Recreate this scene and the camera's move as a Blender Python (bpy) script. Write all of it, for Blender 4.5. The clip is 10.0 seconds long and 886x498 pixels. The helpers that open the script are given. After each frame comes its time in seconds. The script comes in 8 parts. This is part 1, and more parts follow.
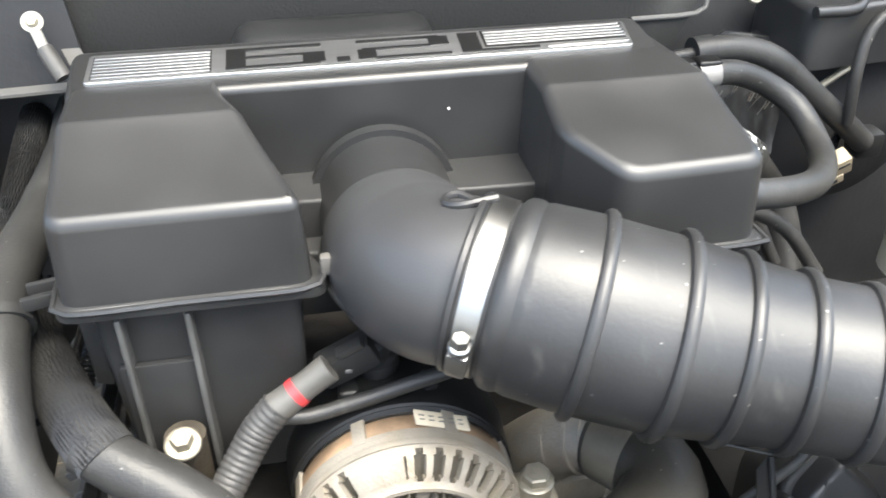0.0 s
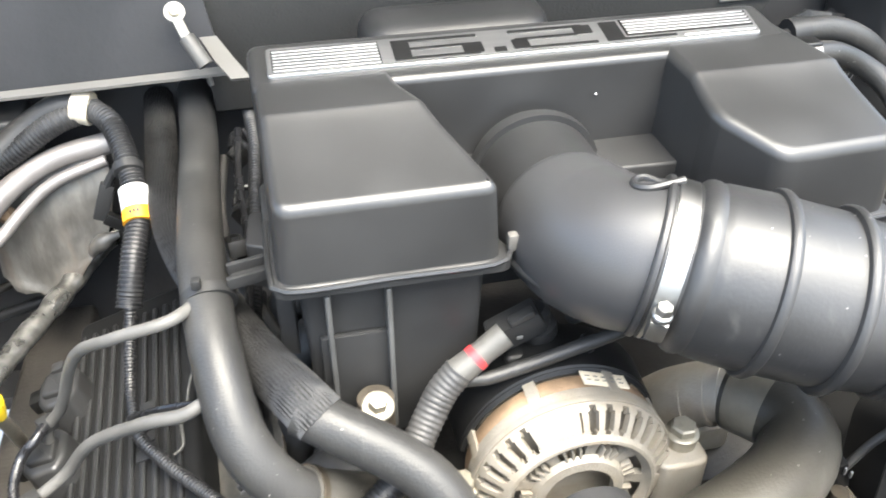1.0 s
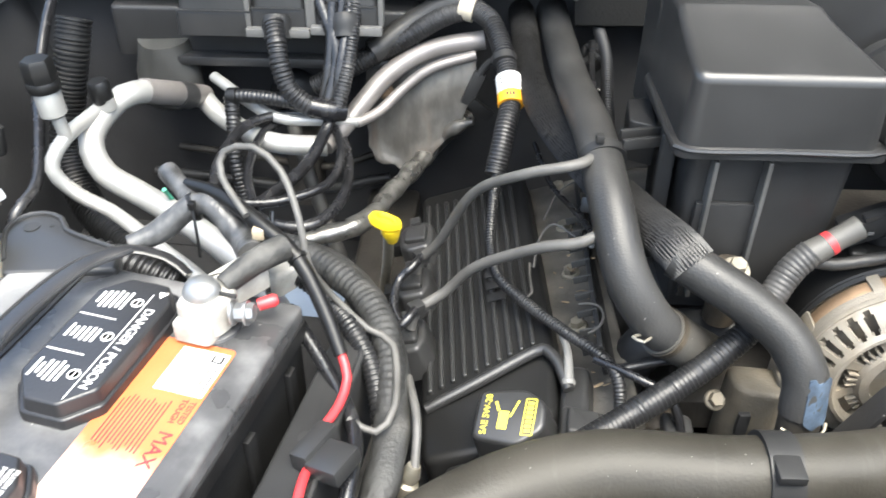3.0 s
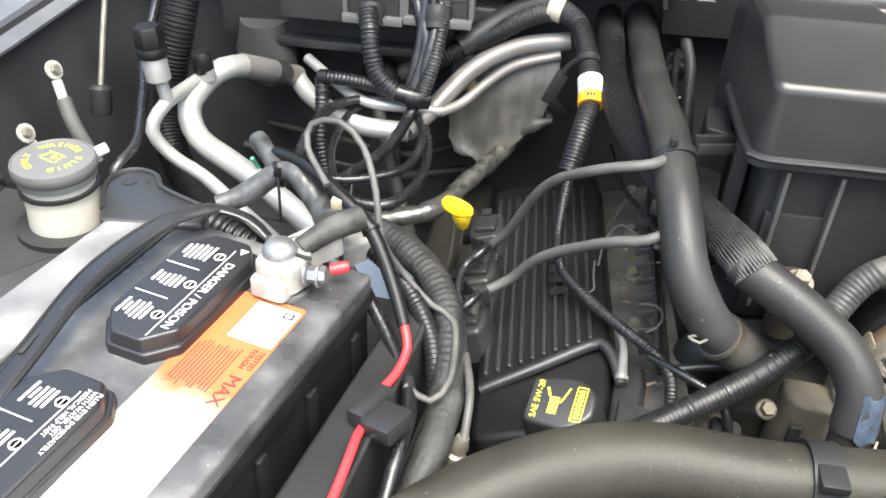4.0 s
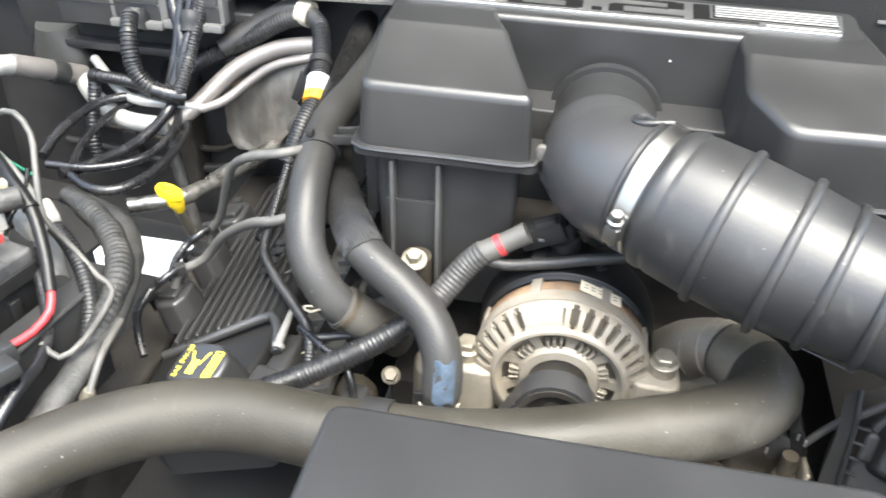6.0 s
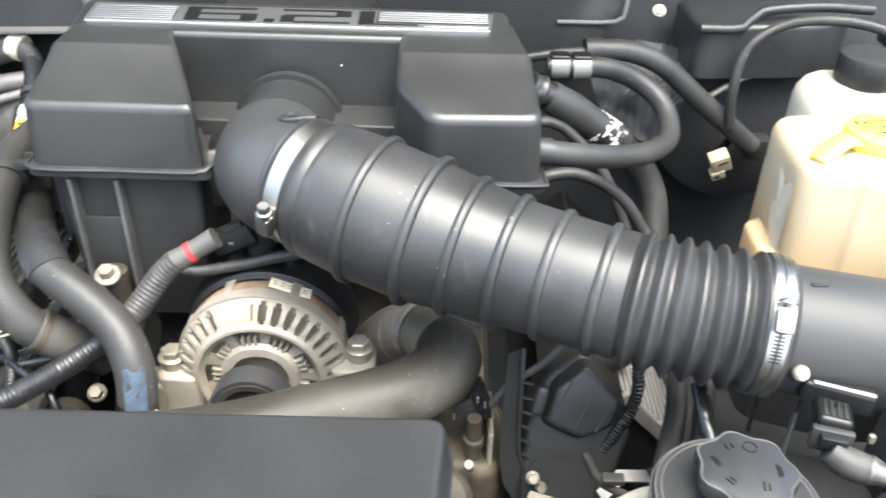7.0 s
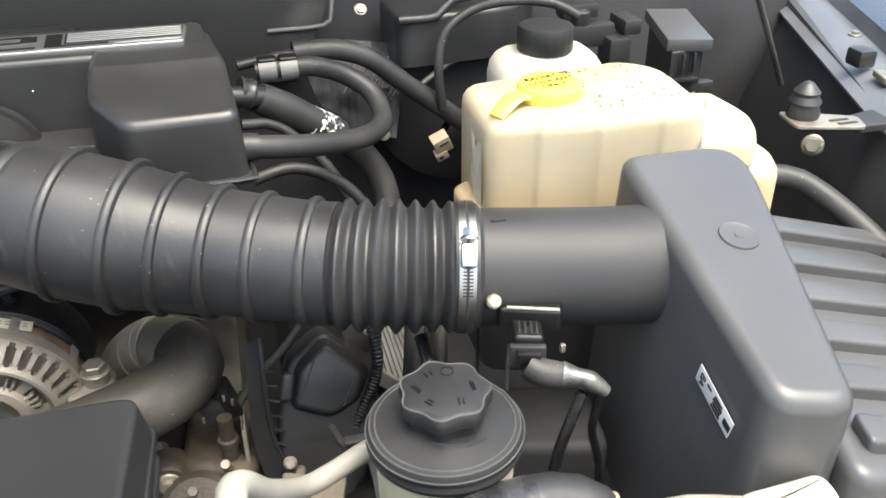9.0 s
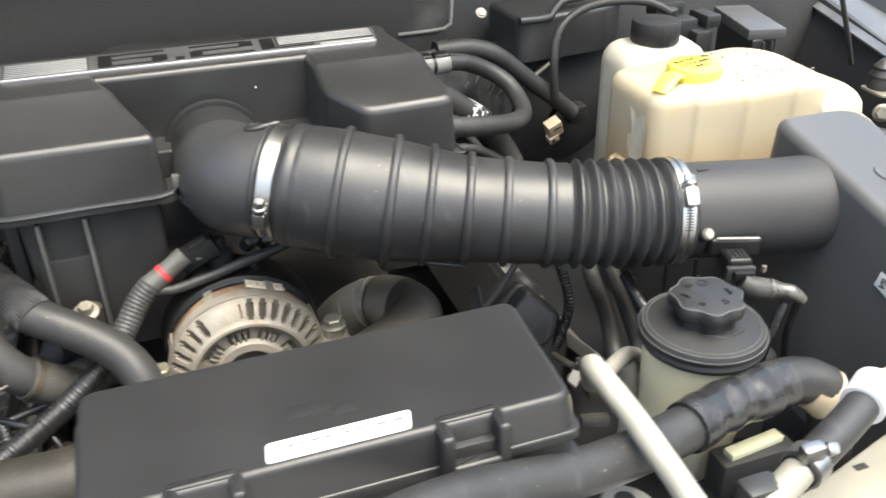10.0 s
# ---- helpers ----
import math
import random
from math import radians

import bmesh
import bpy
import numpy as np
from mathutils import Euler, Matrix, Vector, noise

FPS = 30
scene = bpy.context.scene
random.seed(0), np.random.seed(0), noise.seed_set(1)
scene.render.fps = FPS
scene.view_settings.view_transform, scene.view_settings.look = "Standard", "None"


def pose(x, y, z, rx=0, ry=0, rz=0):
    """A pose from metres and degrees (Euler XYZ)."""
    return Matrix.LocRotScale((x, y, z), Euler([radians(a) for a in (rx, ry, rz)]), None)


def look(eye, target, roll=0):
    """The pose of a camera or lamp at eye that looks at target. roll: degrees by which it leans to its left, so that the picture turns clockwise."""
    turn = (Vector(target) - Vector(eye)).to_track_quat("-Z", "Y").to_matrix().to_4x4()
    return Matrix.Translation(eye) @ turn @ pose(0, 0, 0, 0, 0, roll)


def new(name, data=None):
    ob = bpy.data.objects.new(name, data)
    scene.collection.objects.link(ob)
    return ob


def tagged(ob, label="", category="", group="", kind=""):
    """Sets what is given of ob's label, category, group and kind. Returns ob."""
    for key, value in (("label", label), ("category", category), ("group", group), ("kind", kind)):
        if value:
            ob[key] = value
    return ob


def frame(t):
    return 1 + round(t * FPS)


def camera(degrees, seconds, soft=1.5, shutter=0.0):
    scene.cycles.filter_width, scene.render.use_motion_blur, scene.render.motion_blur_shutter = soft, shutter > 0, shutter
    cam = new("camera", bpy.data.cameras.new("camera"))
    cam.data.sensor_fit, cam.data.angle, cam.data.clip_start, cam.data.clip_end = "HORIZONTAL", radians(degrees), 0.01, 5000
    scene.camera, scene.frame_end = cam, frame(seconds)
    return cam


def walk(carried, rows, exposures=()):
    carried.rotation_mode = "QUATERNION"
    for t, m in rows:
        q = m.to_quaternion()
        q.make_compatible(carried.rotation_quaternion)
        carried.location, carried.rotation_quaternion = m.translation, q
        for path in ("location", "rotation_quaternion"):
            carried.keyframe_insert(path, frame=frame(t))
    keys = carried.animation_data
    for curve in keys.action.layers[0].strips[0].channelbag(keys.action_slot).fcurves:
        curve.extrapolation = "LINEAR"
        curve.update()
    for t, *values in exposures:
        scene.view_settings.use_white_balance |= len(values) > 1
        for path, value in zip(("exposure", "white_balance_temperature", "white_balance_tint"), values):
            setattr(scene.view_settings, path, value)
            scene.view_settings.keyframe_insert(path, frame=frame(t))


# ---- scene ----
cam = camera(54.9, 10.0, 1.6, 0.3)
PATH = [
    (0, (-0.048, 0.07, 1.426), (0.24, 1.708, 0.314), -0.5),
    (0.5, (-0.126, 0.077, 1.434), (0.198, 1.675, 0.275), -0.4),
    (1, (-0.193, 0.059, 1.467), (0.142, 1.635, 0.281), -0.3),
    (1.5, (-0.275, 0.032, 1.463), (0.09, 1.59, 0.263), 0.5),
    (2, (-0.328, -0.001, 1.455), (-0.067, 1.579, 0.256), -0.0),
    (2.5, (-0.359, -0.035, 1.449), (-0.275, 1.561, 0.247), -0.1),
    (3, (-0.379, -0.079, 1.439), (-0.424, 1.531, 0.254), 0.7),
    (3.2, (-0.384, -0.095, 1.435), (-0.469, 1.521, 0.26), 1.1),
    (4.3, (-0.357, -0.113, 1.444), (-0.598, 1.484, 0.264), 2.8),
    (4.5, (-0.331, -0.11, 1.457), (-0.587, 1.483, 0.275), 2.9),
    (5, (-0.234, -0.117, 1.474), (-0.533, 1.476, 0.303), 2.3),
    (5.2, (-0.178, -0.124, 1.485), (-0.499, 1.462, 0.309), 1.5),
    (6.3, (0.057, -0.134, 1.47), (-0.217, 1.48, 0.321), 1.3),
    (6.5, (0.101, -0.143, 1.467), (-0.092, 1.497, 0.339), 2.2),
    (7, (0.169, -0.16, 1.471), (0.16, 1.515, 0.38), 1.5),
    (7.5, (0.214, -0.17, 1.46), (0.376, 1.514, 0.394), 1.3),
    (8, (0.248, -0.176, 1.437), (0.529, 1.509, 0.397), 0.4),
    (8.5, (0.272, -0.193, 1.442), (0.622, 1.489, 0.417), -0.4),
    (9, (0.248, -0.216, 1.445), (0.672, 1.452, 0.427), -0.5),
    (9.5, (0.103, -0.27, 1.467), (0.618, 1.378, 0.457), -0.5),
    (10, (-0.048, -0.287, 1.469), (0.523, 1.356, 0.481), -1.0),
]
EXPOSURES = [(t, e + 0.16, k, 3) for t, e, k in ((0.0, 2.33, 6250), (0.5, 2.54, 6250), (1.0, 2.74, 6300), (1.5, 2.75, 6300), (2.0, 2.67, 6250), (2.5, 2.36, 6200), (3.2, 2.10, 6150), (4.5, 1.85, 6300), (5.2, 2.05, 6300), (6.5, 2.64, 6150), (7.5, 1.95, 6180), (8.5, 1.70, 6350), (10.0, 1.74, 6500))]
walk(cam, [(t, look(eye, target, roll)) for t, eye, target, roll in PATH], EXPOSURES)

# ---- light: soft bright daylight, with the hood standing open over the bay ----
world = bpy.data.worlds.new("world")
scene.world = world
world.use_nodes = True
wn = world.node_tree
sky = wn.nodes.new("ShaderNodeTexSky")
sky.sky_type = "NISHITA"
sky.sun_disc = False
sky.sun_elevation, sky.sun_rotation = radians(72), radians(150)
sky.air_density, sky.dust_density = 1.0, 7.0
wn.links.new(sky.outputs[0], wn.nodes["Background"].inputs[0])
wn.nodes["Background"].inputs[1].default_value = 0.17
sun = new("sun", bpy.data.lights.new("sun", "SUN"))
sun.data.energy, sun.data.angle, sun.data.color = 0.95, radians(55), (1.0, 0.985, 0.94)
sun.matrix_world = look((0.8, -0.9, 5.4), (0, 0.4, 1.0))
scene.view_settings.exposure = 0.0

# ---- helpers ----


def catmull(pts, step):
    """Points of a smooth curve through pts, about step apart."""
    p = [Vector(q) for q in pts]
    p = [p[0] * 2 - p[1]] + p + [p[-1] * 2 - p[-2]]
    out = []
    for i in range(1, len(p) - 2):
        a, b, c, d = p[i - 1], p[i], p[i + 1], p[i + 2]
        n = max(2, int((c - b).length / step))
        for k in range(n):
            u = k / n
            out.append(0.5 * (2 * b + (c - a) * u + (2 * a - 5 * b + 4 * c - d) * u * u + (3 * b - a - 3 * c + d) * u ** 3))
    out.append(p[-2].copy())
    return out


def loft(bm, rings, closed=True, caps=True):
    vs = [[bm.verts.new(q) for q in ring] for ring in rings]
    n = len(vs[0])
    for a, b in zip(vs, vs[1:]):
        for i in range(n if closed else n - 1):
            j = (i + 1) % n
            bm.faces.new((a[i], a[j], b[j], b[i]))
    if caps:
        bm.faces.new(list(reversed(vs[0])))
        bm.faces.new(vs[-1])
    return vs


def frames_along(line):
    """Parallel-transported side vectors along a line of points."""
    tang = [(line[min(i + 1, len(line) - 1)] - line[max(i - 1, 0)]).normalized() for i in range(len(line))]
    up = Vector((0, 0, 1)) if abs(tang[0].z) < 0.9 else Vector((0, 1, 0))
    side = tang[0].cross(up).normalized()
    out = []
    for t in tang:
        side = (side - t * side.dot(t)).normalized()
        out.append((t, side, t.cross(side).normalized()))
    return out


def tube(pts, r, seg=14, step=0.012, prof=None, bm=None, flat=1.0, smooth=True, wob=0.0):
    """A solid tube along a smooth curve; r: one radius or one for each point; prof(s): factor at arc length s."""
    bm = bm or bmesh.new()
    line = catmull(pts, step) if smooth else [Vector(q) for q in pts]
    fr = frames_along(line)
    acc = [0.0]
    for a, b in zip(line, line[1:]):
        acc.append(acc[-1] + (b - a).length)
    if not isinstance(r, (int, float)):
        knots = [0.0]
        for a, b in zip(pts, pts[1:]):
            knots.append(knots[-1] + (Vector(b) - Vector(a)).length)
        knots = [k * acc[-1] / knots[-1] for k in knots]
    rings = []
    for c, (t, s, u), d in zip(line, fr, acc):
        rad = r if isinstance(r, (int, float)) else float(np.interp(d, knots, r))
        if prof:
            rad *= prof(d)
        if wob:
            rad *= 1 + wob * noise.noise(c * 60)
        rings.append([c + s * (rad * math.cos(a)) + u * (rad * flat * math.sin(a)) for a in [2 * math.pi * i / seg for i in range(seg)]])
    loft(bm, rings)
    return bm


def ridged(pitch, depth):
    """Profile of split corrugated conduit."""
    return lambda s: 1.0 if (s / pitch) % 1.0 < 0.55 else 1.0 - depth


def conduit(pts, r, pitch=0.0042, depth=0.13, seg=12, bm=None):
    return tube(pts, r, seg, pitch / 4, ridged(pitch, depth), bm)


def lathe(prof, m=Matrix(), seg=32, lobe=None, bm=None):
    """Turned body from (radius, height) pairs about m's z; lobe(a) scales the radius by angle."""
    bm = bm or bmesh.new()
    rings = []
    for r, z in prof:
        rings.append([m @ Vector((r * (lobe(a) if lobe else 1) * math.cos(a), r * (lobe(a) if lobe else 1) * math.sin(a), z)) for a in [2 * math.pi * i / seg for i in range(seg)]])
    loft(bm, rings)
    return bm


def fillet(pts, r, seg=4):
    """A plan outline with its corners rounded; r: one radius or one for each corner."""
    out = []
    n = len(pts)
    for i in range(n):
        a, b, c = (Vector(pts[k % n]).to_2d() for k in (i - 1, i, i + 1))
        rad = r if isinstance(r, (int, float)) else r[i]
        u, v = (a - b), (c - b)
        cut = min(rad, u.length * 0.49, v.length * 0.49)
        if cut < 1e-5:
            out.append(b)
            continue
        p, q = b + u.normalized() * cut, b + v.normalized() * cut
        for k in range(seg + 1):
            w = k / seg
            out.append(p * (1 - w) ** 2 + b * 2 * w * (1 - w) + q * w * w)
    return out


def inset(pts, d):
    n = len(pts)
    out = []
    for i in range(n):
        a, b, c = pts[i - 1], pts[i], pts[(i + 1) % n]
        e, f = (b - a), (c - b)
        if e.length < 1e-7 or f.length < 1e-7:
            out.append(b)
            continue
        e.normalize(), f.normalize()
        m = Vector((-e.y, e.x)) + Vector((-f.y, f.x))
        k = m.length_squared / 2
        out.append(b + m * (d / max(k, 0.35)) if k > 1e-6 else b)
    return out


def slab(pts, z0, z1, corner=0.01, top=0.006, bottom=0.0, draft=0.0, warp=None, bm=None, seg=4):
    """A body on a plan outline (anticlockwise), with rounded corners and a rounded top edge; draft: how far the foot stands out."""
    bm = bm or bmesh.new()
    o = fillet(pts, corner, seg)
    rings = []
    if bottom:
        for k in range(3):
            a = math.pi / 2 * k / 3
            rings.append([(q.x, q.y, z0 + bottom * (1 - math.sin(a))) for q in inset(o, -draft + bottom * (1 - math.cos(a)))])
    else:
        rings.append([(q.x, q.y, z0) for q in inset(o, -draft)])
    rings.append([(q.x, q.y, z1 - top) for q in o])
    for k in range(1, 5):
        a = math.pi / 2 * k / 4
        rings.append([(q.x, q.y, z1 - top * (1 - math.sin(a))) for q in inset(o, top * (1 - math.cos(a)))])
    if warp:
        rings = [[warp(*q) for q in ring] for ring in rings]
    loft(bm, rings)
    return bm


def rbox(cx, cy, cz, sx, sy, sz, r=0.003, m=Matrix(), bm=None):
    """A box with bevelled edges about its centre."""
    part_bm = bmesh.new()
    bmesh.ops.create_cube(part_bm, size=1)
    bmesh.ops.scale(part_bm, vec=(sx, sy, sz), verts=part_bm.verts)
    if r:
        bmesh.ops.bevel(part_bm, geom=part_bm.edges[:], offset=min(r, sx * 0.45, sy * 0.45, sz * 0.45), segments=2, affect="EDGES", profile=0.6)
    bmesh.ops.translate(part_bm, vec=(cx, cy, cz), verts=part_bm.verts)
    part_bm.transform(m)
    return merge(bm, part_bm) if bm else part_bm


def merge(bm, other):
    """Adds the faces of other to bm."""
    m = bpy.data.meshes.new("joined")
    other.to_mesh(m)
    bm.from_mesh(m)
    bpy.data.meshes.remove(m)
    other.free()
    return bm


def hexhead(m, r=0.008, h=0.006, flange=1.5, bm=None):
    bm = lathe([(r * flange, 0), (r * flange, 0.0015), (r * flange * 0.92, 0.0025), (r, 0.003)], m, 20, bm=bm)
    return lathe([(r, 0.002), (r, h), (r * 0.88, h + 0.0012)], m, 6, bm=bm)


def text_bm(words, size, thick=0.0002, align="CENTER"):
    cu = bpy.data.curves.new("words", "FONT")
    cu.body, cu.size, cu.extrude, cu.align_x, cu.align_y = words, size, thick, align, "CENTER"
    ob = new("words", cu)
    dg = bpy.context.evaluated_depsgraph_get()
    me = bpy.data.meshes.new_from_object(ob.evaluated_get(dg))
    bm = bmesh.new()
    bm.from_mesh(me)
    bpy.data.objects.remove(ob)
    bpy.data.curves.remove(cu)
    bpy.data.meshes.remove(me)
    return bm


FRAME = {}


def thing(name, loc, label, category, group="", kind="", turn=None, local=False):
    """An empty at a thing's base. Its parts are given in world places, or in its own where local is set."""
    ob = new(name)
    m = Matrix.Translation(loc) @ (turn or Matrix())
    ob.matrix_world = m
    ob.empty_display_size = 0.02
    FRAME[ob] = Matrix() if local else m.inverted()
    return tagged(ob, label, category, group, kind)


def part(name, bm, material, parent, label="", sharp=38, kind=""):
    """Links a bmesh as one mesh object under a thing or a part."""
    bm.transform(FRAME[parent])
    bmesh.ops.recalc_face_normals(bm, faces=bm.faces)
    me = bpy.data.meshes.new(name)
    bm.to_mesh(me)
    bm.free()
    me.polygons.foreach_set("use_smooth", [p.loop_total < 9 and not (p.loop_total == 3 and p.area > 2e-5) for p in me.polygons])
    me.set_sharp_from_angle(angle=radians(sharp))
    me.materials.append(material)
    ob = new(name, me)
    ob.parent = parent
    FRAME[ob] = FRAME[parent]
    return tagged(ob, label, kind=kind)


def solo(name, bm, material, label, category, group="", kind="", sharp=38):
    """A thing of one mesh, with its origin at its base."""
    bmesh.ops.recalc_face_normals(bm, faces=bm.faces)
    co = np.array([v.co for v in bm.verts])
    lo, hi = co.min(0), co.max(0)
    base = Vector(((lo[0] + hi[0]) / 2, (lo[1] + hi[1]) / 2, lo[2]))
    bmesh.ops.translate(bm, vec=-base, verts=bm.verts)
    me = bpy.data.meshes.new(name)
    bm.to_mesh(me)
    bm.free()
    me.polygons.foreach_set("use_smooth", [p.loop_total < 9 and not (p.loop_total == 3 and p.area > 2e-5) for p in me.polygons])
    me.set_sharp_from_angle(angle=radians(sharp))
    me.materials.append(material)
    ob = new(name, me)
    ob.location = base
    FRAME[ob] = Matrix.Translation(-base)
    return tagged(ob, label, category, group, kind)


def flat_normals(ob):
    """Even shading: broad faces flat, bevels and ridges rounded."""
    ob.data.polygons.foreach_set("use_smooth", [True] * len(ob.data.polygons))
    wnm = ob.modifiers.new("even_normals", "WEIGHTED_NORMAL")
    wnm.weight, wnm.keep_sharp = 80, True


def axis_m(at, way, up=(0, 0, 1)):
    """A matrix at a place whose z runs along way."""
    return Matrix.Translation(at) @ Vector(way).to_track_quat("Z", "Y").to_matrix().to_4x4()

# ---- materials ----


def mat(name, col, rough=0.5, metal=0.0, var=0.12, scale=12.0, bump=0.15, fine=350.0, dust=0.0, dust_col=(0.16, 0.155, 0.145), sss=0.0, coat=0.0, spec=0.5, stretch=None, grime=6.0, specks=0.0):
    """Procedural surface: broad tone variation, fine grain, patchy dust and uneven gloss."""
    m = bpy.data.materials.new(name)
    m.use_nodes = True
    nt = m.node_tree
    b = nt.nodes["Principled BSDF"]
    co = nt.nodes.new("ShaderNodeTexCoord")
    src = co.outputs["Object"]
    if stretch:
        mp = nt.nodes.new("ShaderNodeMapping")
        mp.inputs["Scale"].default_value = stretch
        nt.links.new(src, mp.inputs["Vector"])
        src = mp.outputs["Vector"]

    def tex(s, detail):
        n = nt.nodes.new("ShaderNodeTexNoise")
        n.inputs["Scale"].default_value, n.inputs["Detail"].default_value = s, detail
        nt.links.new(src, n.inputs["Vector"])
        return n.outputs["Fac"]

    def ramp(fac, a, b2, lo, hi):
        r = nt.nodes.new("ShaderNodeMapRange")
        r.interpolation_type = "SMOOTHSTEP"
        r.inputs["From Min"].default_value, r.inputs["From Max"].default_value = a, b2
        r.inputs["To Min"].default_value, r.inputs["To Max"].default_value = lo, hi
        nt.links.new(fac, r.inputs["Value"])
        return r.outputs["Result"]

    def mix(fac, a, b2, kind="MIX"):
        n = nt.nodes.new("ShaderNodeMix")
        n.data_type, n.blend_type = "RGBA", kind
        nt.links.new(fac, n.inputs["Factor"])
        for sock, v in ((n.inputs["A"], a), (n.inputs["B"], b2)):
            if isinstance(v, tuple):
                sock.default_value = (*v, 1)
            else:
                nt.links.new(v, sock)
        return n.outputs["Result"]

    broad, grain = tex(scale, 4), tex(fine, 2)
    c = mix(ramp(broad, 0.26, 0.74, 0, 1), tuple(x * (1 - var) for x in col), tuple(min(1, x * (1 + var)) for x in col))
    r0 = ramp(broad, 0.26, 0.74, rough - 0.06, rough + 0.06)
    if dust:
        d = tex(grime, 8)
        df = ramp(d, 0.62 - 0.35 * dust, 0.85 - 0.2 * dust, 0, 0.25 + 0.6 * dust)
        c = mix(df, c, dust_col)
        add = nt.nodes.new("ShaderNodeMath")
        add.operation = "MULTIPLY_ADD"
        nt.links.new(df, add.inputs[0])
        add.inputs[1].default_value = 0.35
        nt.links.new(r0, add.inputs[2])
        r0 = add.outputs[0]
    if specks:
        sp = ramp(tex(330.0, 0), 0.865 - 0.02 * specks, 0.89 - 0.02 * specks, 0, 0.6)
        c = mix(sp, c, (0.30, 0.29, 0.27))
        st = nt.nodes.new("ShaderNodeMapping")
        st.inputs["Scale"].default_value = (90.0, 14.0, 40.0)
        nt.links.new(co.outputs["Object"], st.inputs["Vector"])
        sn = nt.nodes.new("ShaderNodeTexNoise")
        sn.inputs["Scale"].default_value, sn.inputs["Detail"].default_value = 1.0, 5
        nt.links.new(st.outputs["Vector"], sn.inputs["Vector"])
        c = mix(ramp(sn.outputs["Fac"], 0.58, 0.80, 0, 0.11 * specks), c, (0.22, 0.215, 0.20))
    nt.links.new(c, b.inputs["Base Color"])
    nt.links.new(r0, b.inputs["Roughness"])
    b.inputs["Metallic"].default_value = metal
    b.inputs["Specular IOR Level"].default_value = spec
    b.inputs["Coat Weight"].default_value = coat
    b.inputs["Coat Roughness"].default_value = 0.08
    if sss:
        b.inputs["Subsurface Weight"].default_value = sss
        b.inputs["Subsurface Radius"].default_value = (0.045, 0.040, 0.030)
        b.inputs["Subsurface Scale"].default_value = 1.0
    if bump:
        bp = nt.nodes.new("ShaderNodeBump")
        bp.inputs["Strength"].default_value, bp.inputs["Distance"].default_value = bump, 0.001
        nt.links.new(grain, bp.inputs["Height"])
        nt.links.new(bp.outputs[0], b.inputs["Normal"])
    return m


PLASTIC = mat("black_moulded_plastic", (0.024, 0.024, 0.024), 0.36, var=0.15, bump=0.07, fine=900)
PLASTIC_D = mat("dark_dusty_plastic", (0.022, 0.022, 0.022), 0.46, var=0.25, bump=0.1, fine=700, dust=0.06, spec=0.32)
FUSE = mat("grey_black_plastic", (0.019, 0.019, 0.0195), 0.38, var=0.1, bump=0.10, fine=1100, spec=0.4)
RUBBER = mat("black_rubber", (0.024, 0.024, 0.0245), 0.43, var=0.25, bump=0.15, fine=300, dust=0.06, specks=1.0)
HOSE = mat("dusty_hose_rubber", (0.029, 0.0285, 0.0275), 0.45, var=0.25, bump=0.3, fine=500, dust=0.32, dust_col=(0.076, 0.073, 0.068), grime=16, specks=0.8, spec=0.35)
FOAM = mat("dusty_big_hose_rubber", (0.030, 0.0275, 0.022), 0.48, var=0.25, bump=0.3, fine=400, dust=0.35, specks=0.6, spec=0.28)
BRAID = mat("braided_sleeve", (0.006, 0.0058, 0.0055), 0.7, var=0.5, bump=0.9, fine=500, dust=0.2)
TANHOSE = mat("tan_dusted_rubber", (0.085, 0.074, 0.054), 0.6, var=0.3, scale=30, bump=0.4, fine=300, dust=0.4, dust_col=(0.14, 0.12, 0.085), grime=25)
LEDGE = mat("dust_caked_ledge", (0.060, 0.056, 0.048), 0.65, var=0.45, scale=35, bump=0.7, fine=200, dust=0.4, dust_col=(0.12, 0.105, 0.08), grime=30)
LOOM_G = mat("dusty_taped_conduit", (0.044, 0.043, 0.042), 0.5, var=0.25, scale=40, bump=0.4, fine=260, dust=0.2, spec=0.4)
LOOM = mat("split_conduit_plastic", (0.014, 0.014, 0.0145), 0.38, var=0.2, bump=0.1, dust=0.12, specks=0.7)
WIRE = mat("black_wire_tape", (0.011, 0.011, 0.012), 0.24, var=0.35, scale=60, bump=0.5, fine=120, dust=0.1, specks=0.8)
WIRE_G = mat("grey_wire", (0.075, 0.072, 0.066), 0.55, var=0.2, scale=40, dust=0.1)
CAST = mat("cast_aluminium", (0.25, 0.227, 0.19), 0.55, metal=0.35, var=0.16, scale=30, bump=0.5, fine=450, dust=0.5, dust_col=(0.23, 0.185, 0.125), grime=34)
RUSTY = mat("rust_stained_steel", (0.22, 0.148, 0.09), 0.6, metal=0.25, var=0.5, scale=28, bump=0.4, dust=0.3, dust_col=(0.5, 0.42, 0.30), grime=30)
IRON = mat("oily_dark_metal", (0.034, 0.031, 0.027), 0.55, metal=0.1, spec=0.3, var=0.4, scale=25, bump=0.5, fine=250, dust=0.35, dust_col=(0.055, 0.047, 0.035))
STEEL = mat("bright_steel", (0.42, 0.415, 0.40), 0.34, metal=1.0, var=0.08, bump=0.1, fine=600, stretch=(1, 1, 6))
ZINC = mat("dull_zinc_bolt", (0.25, 0.23, 0.185), 0.42, metal=0.6, var=0.2, scale=80, bump=0.2, dust=0.25)
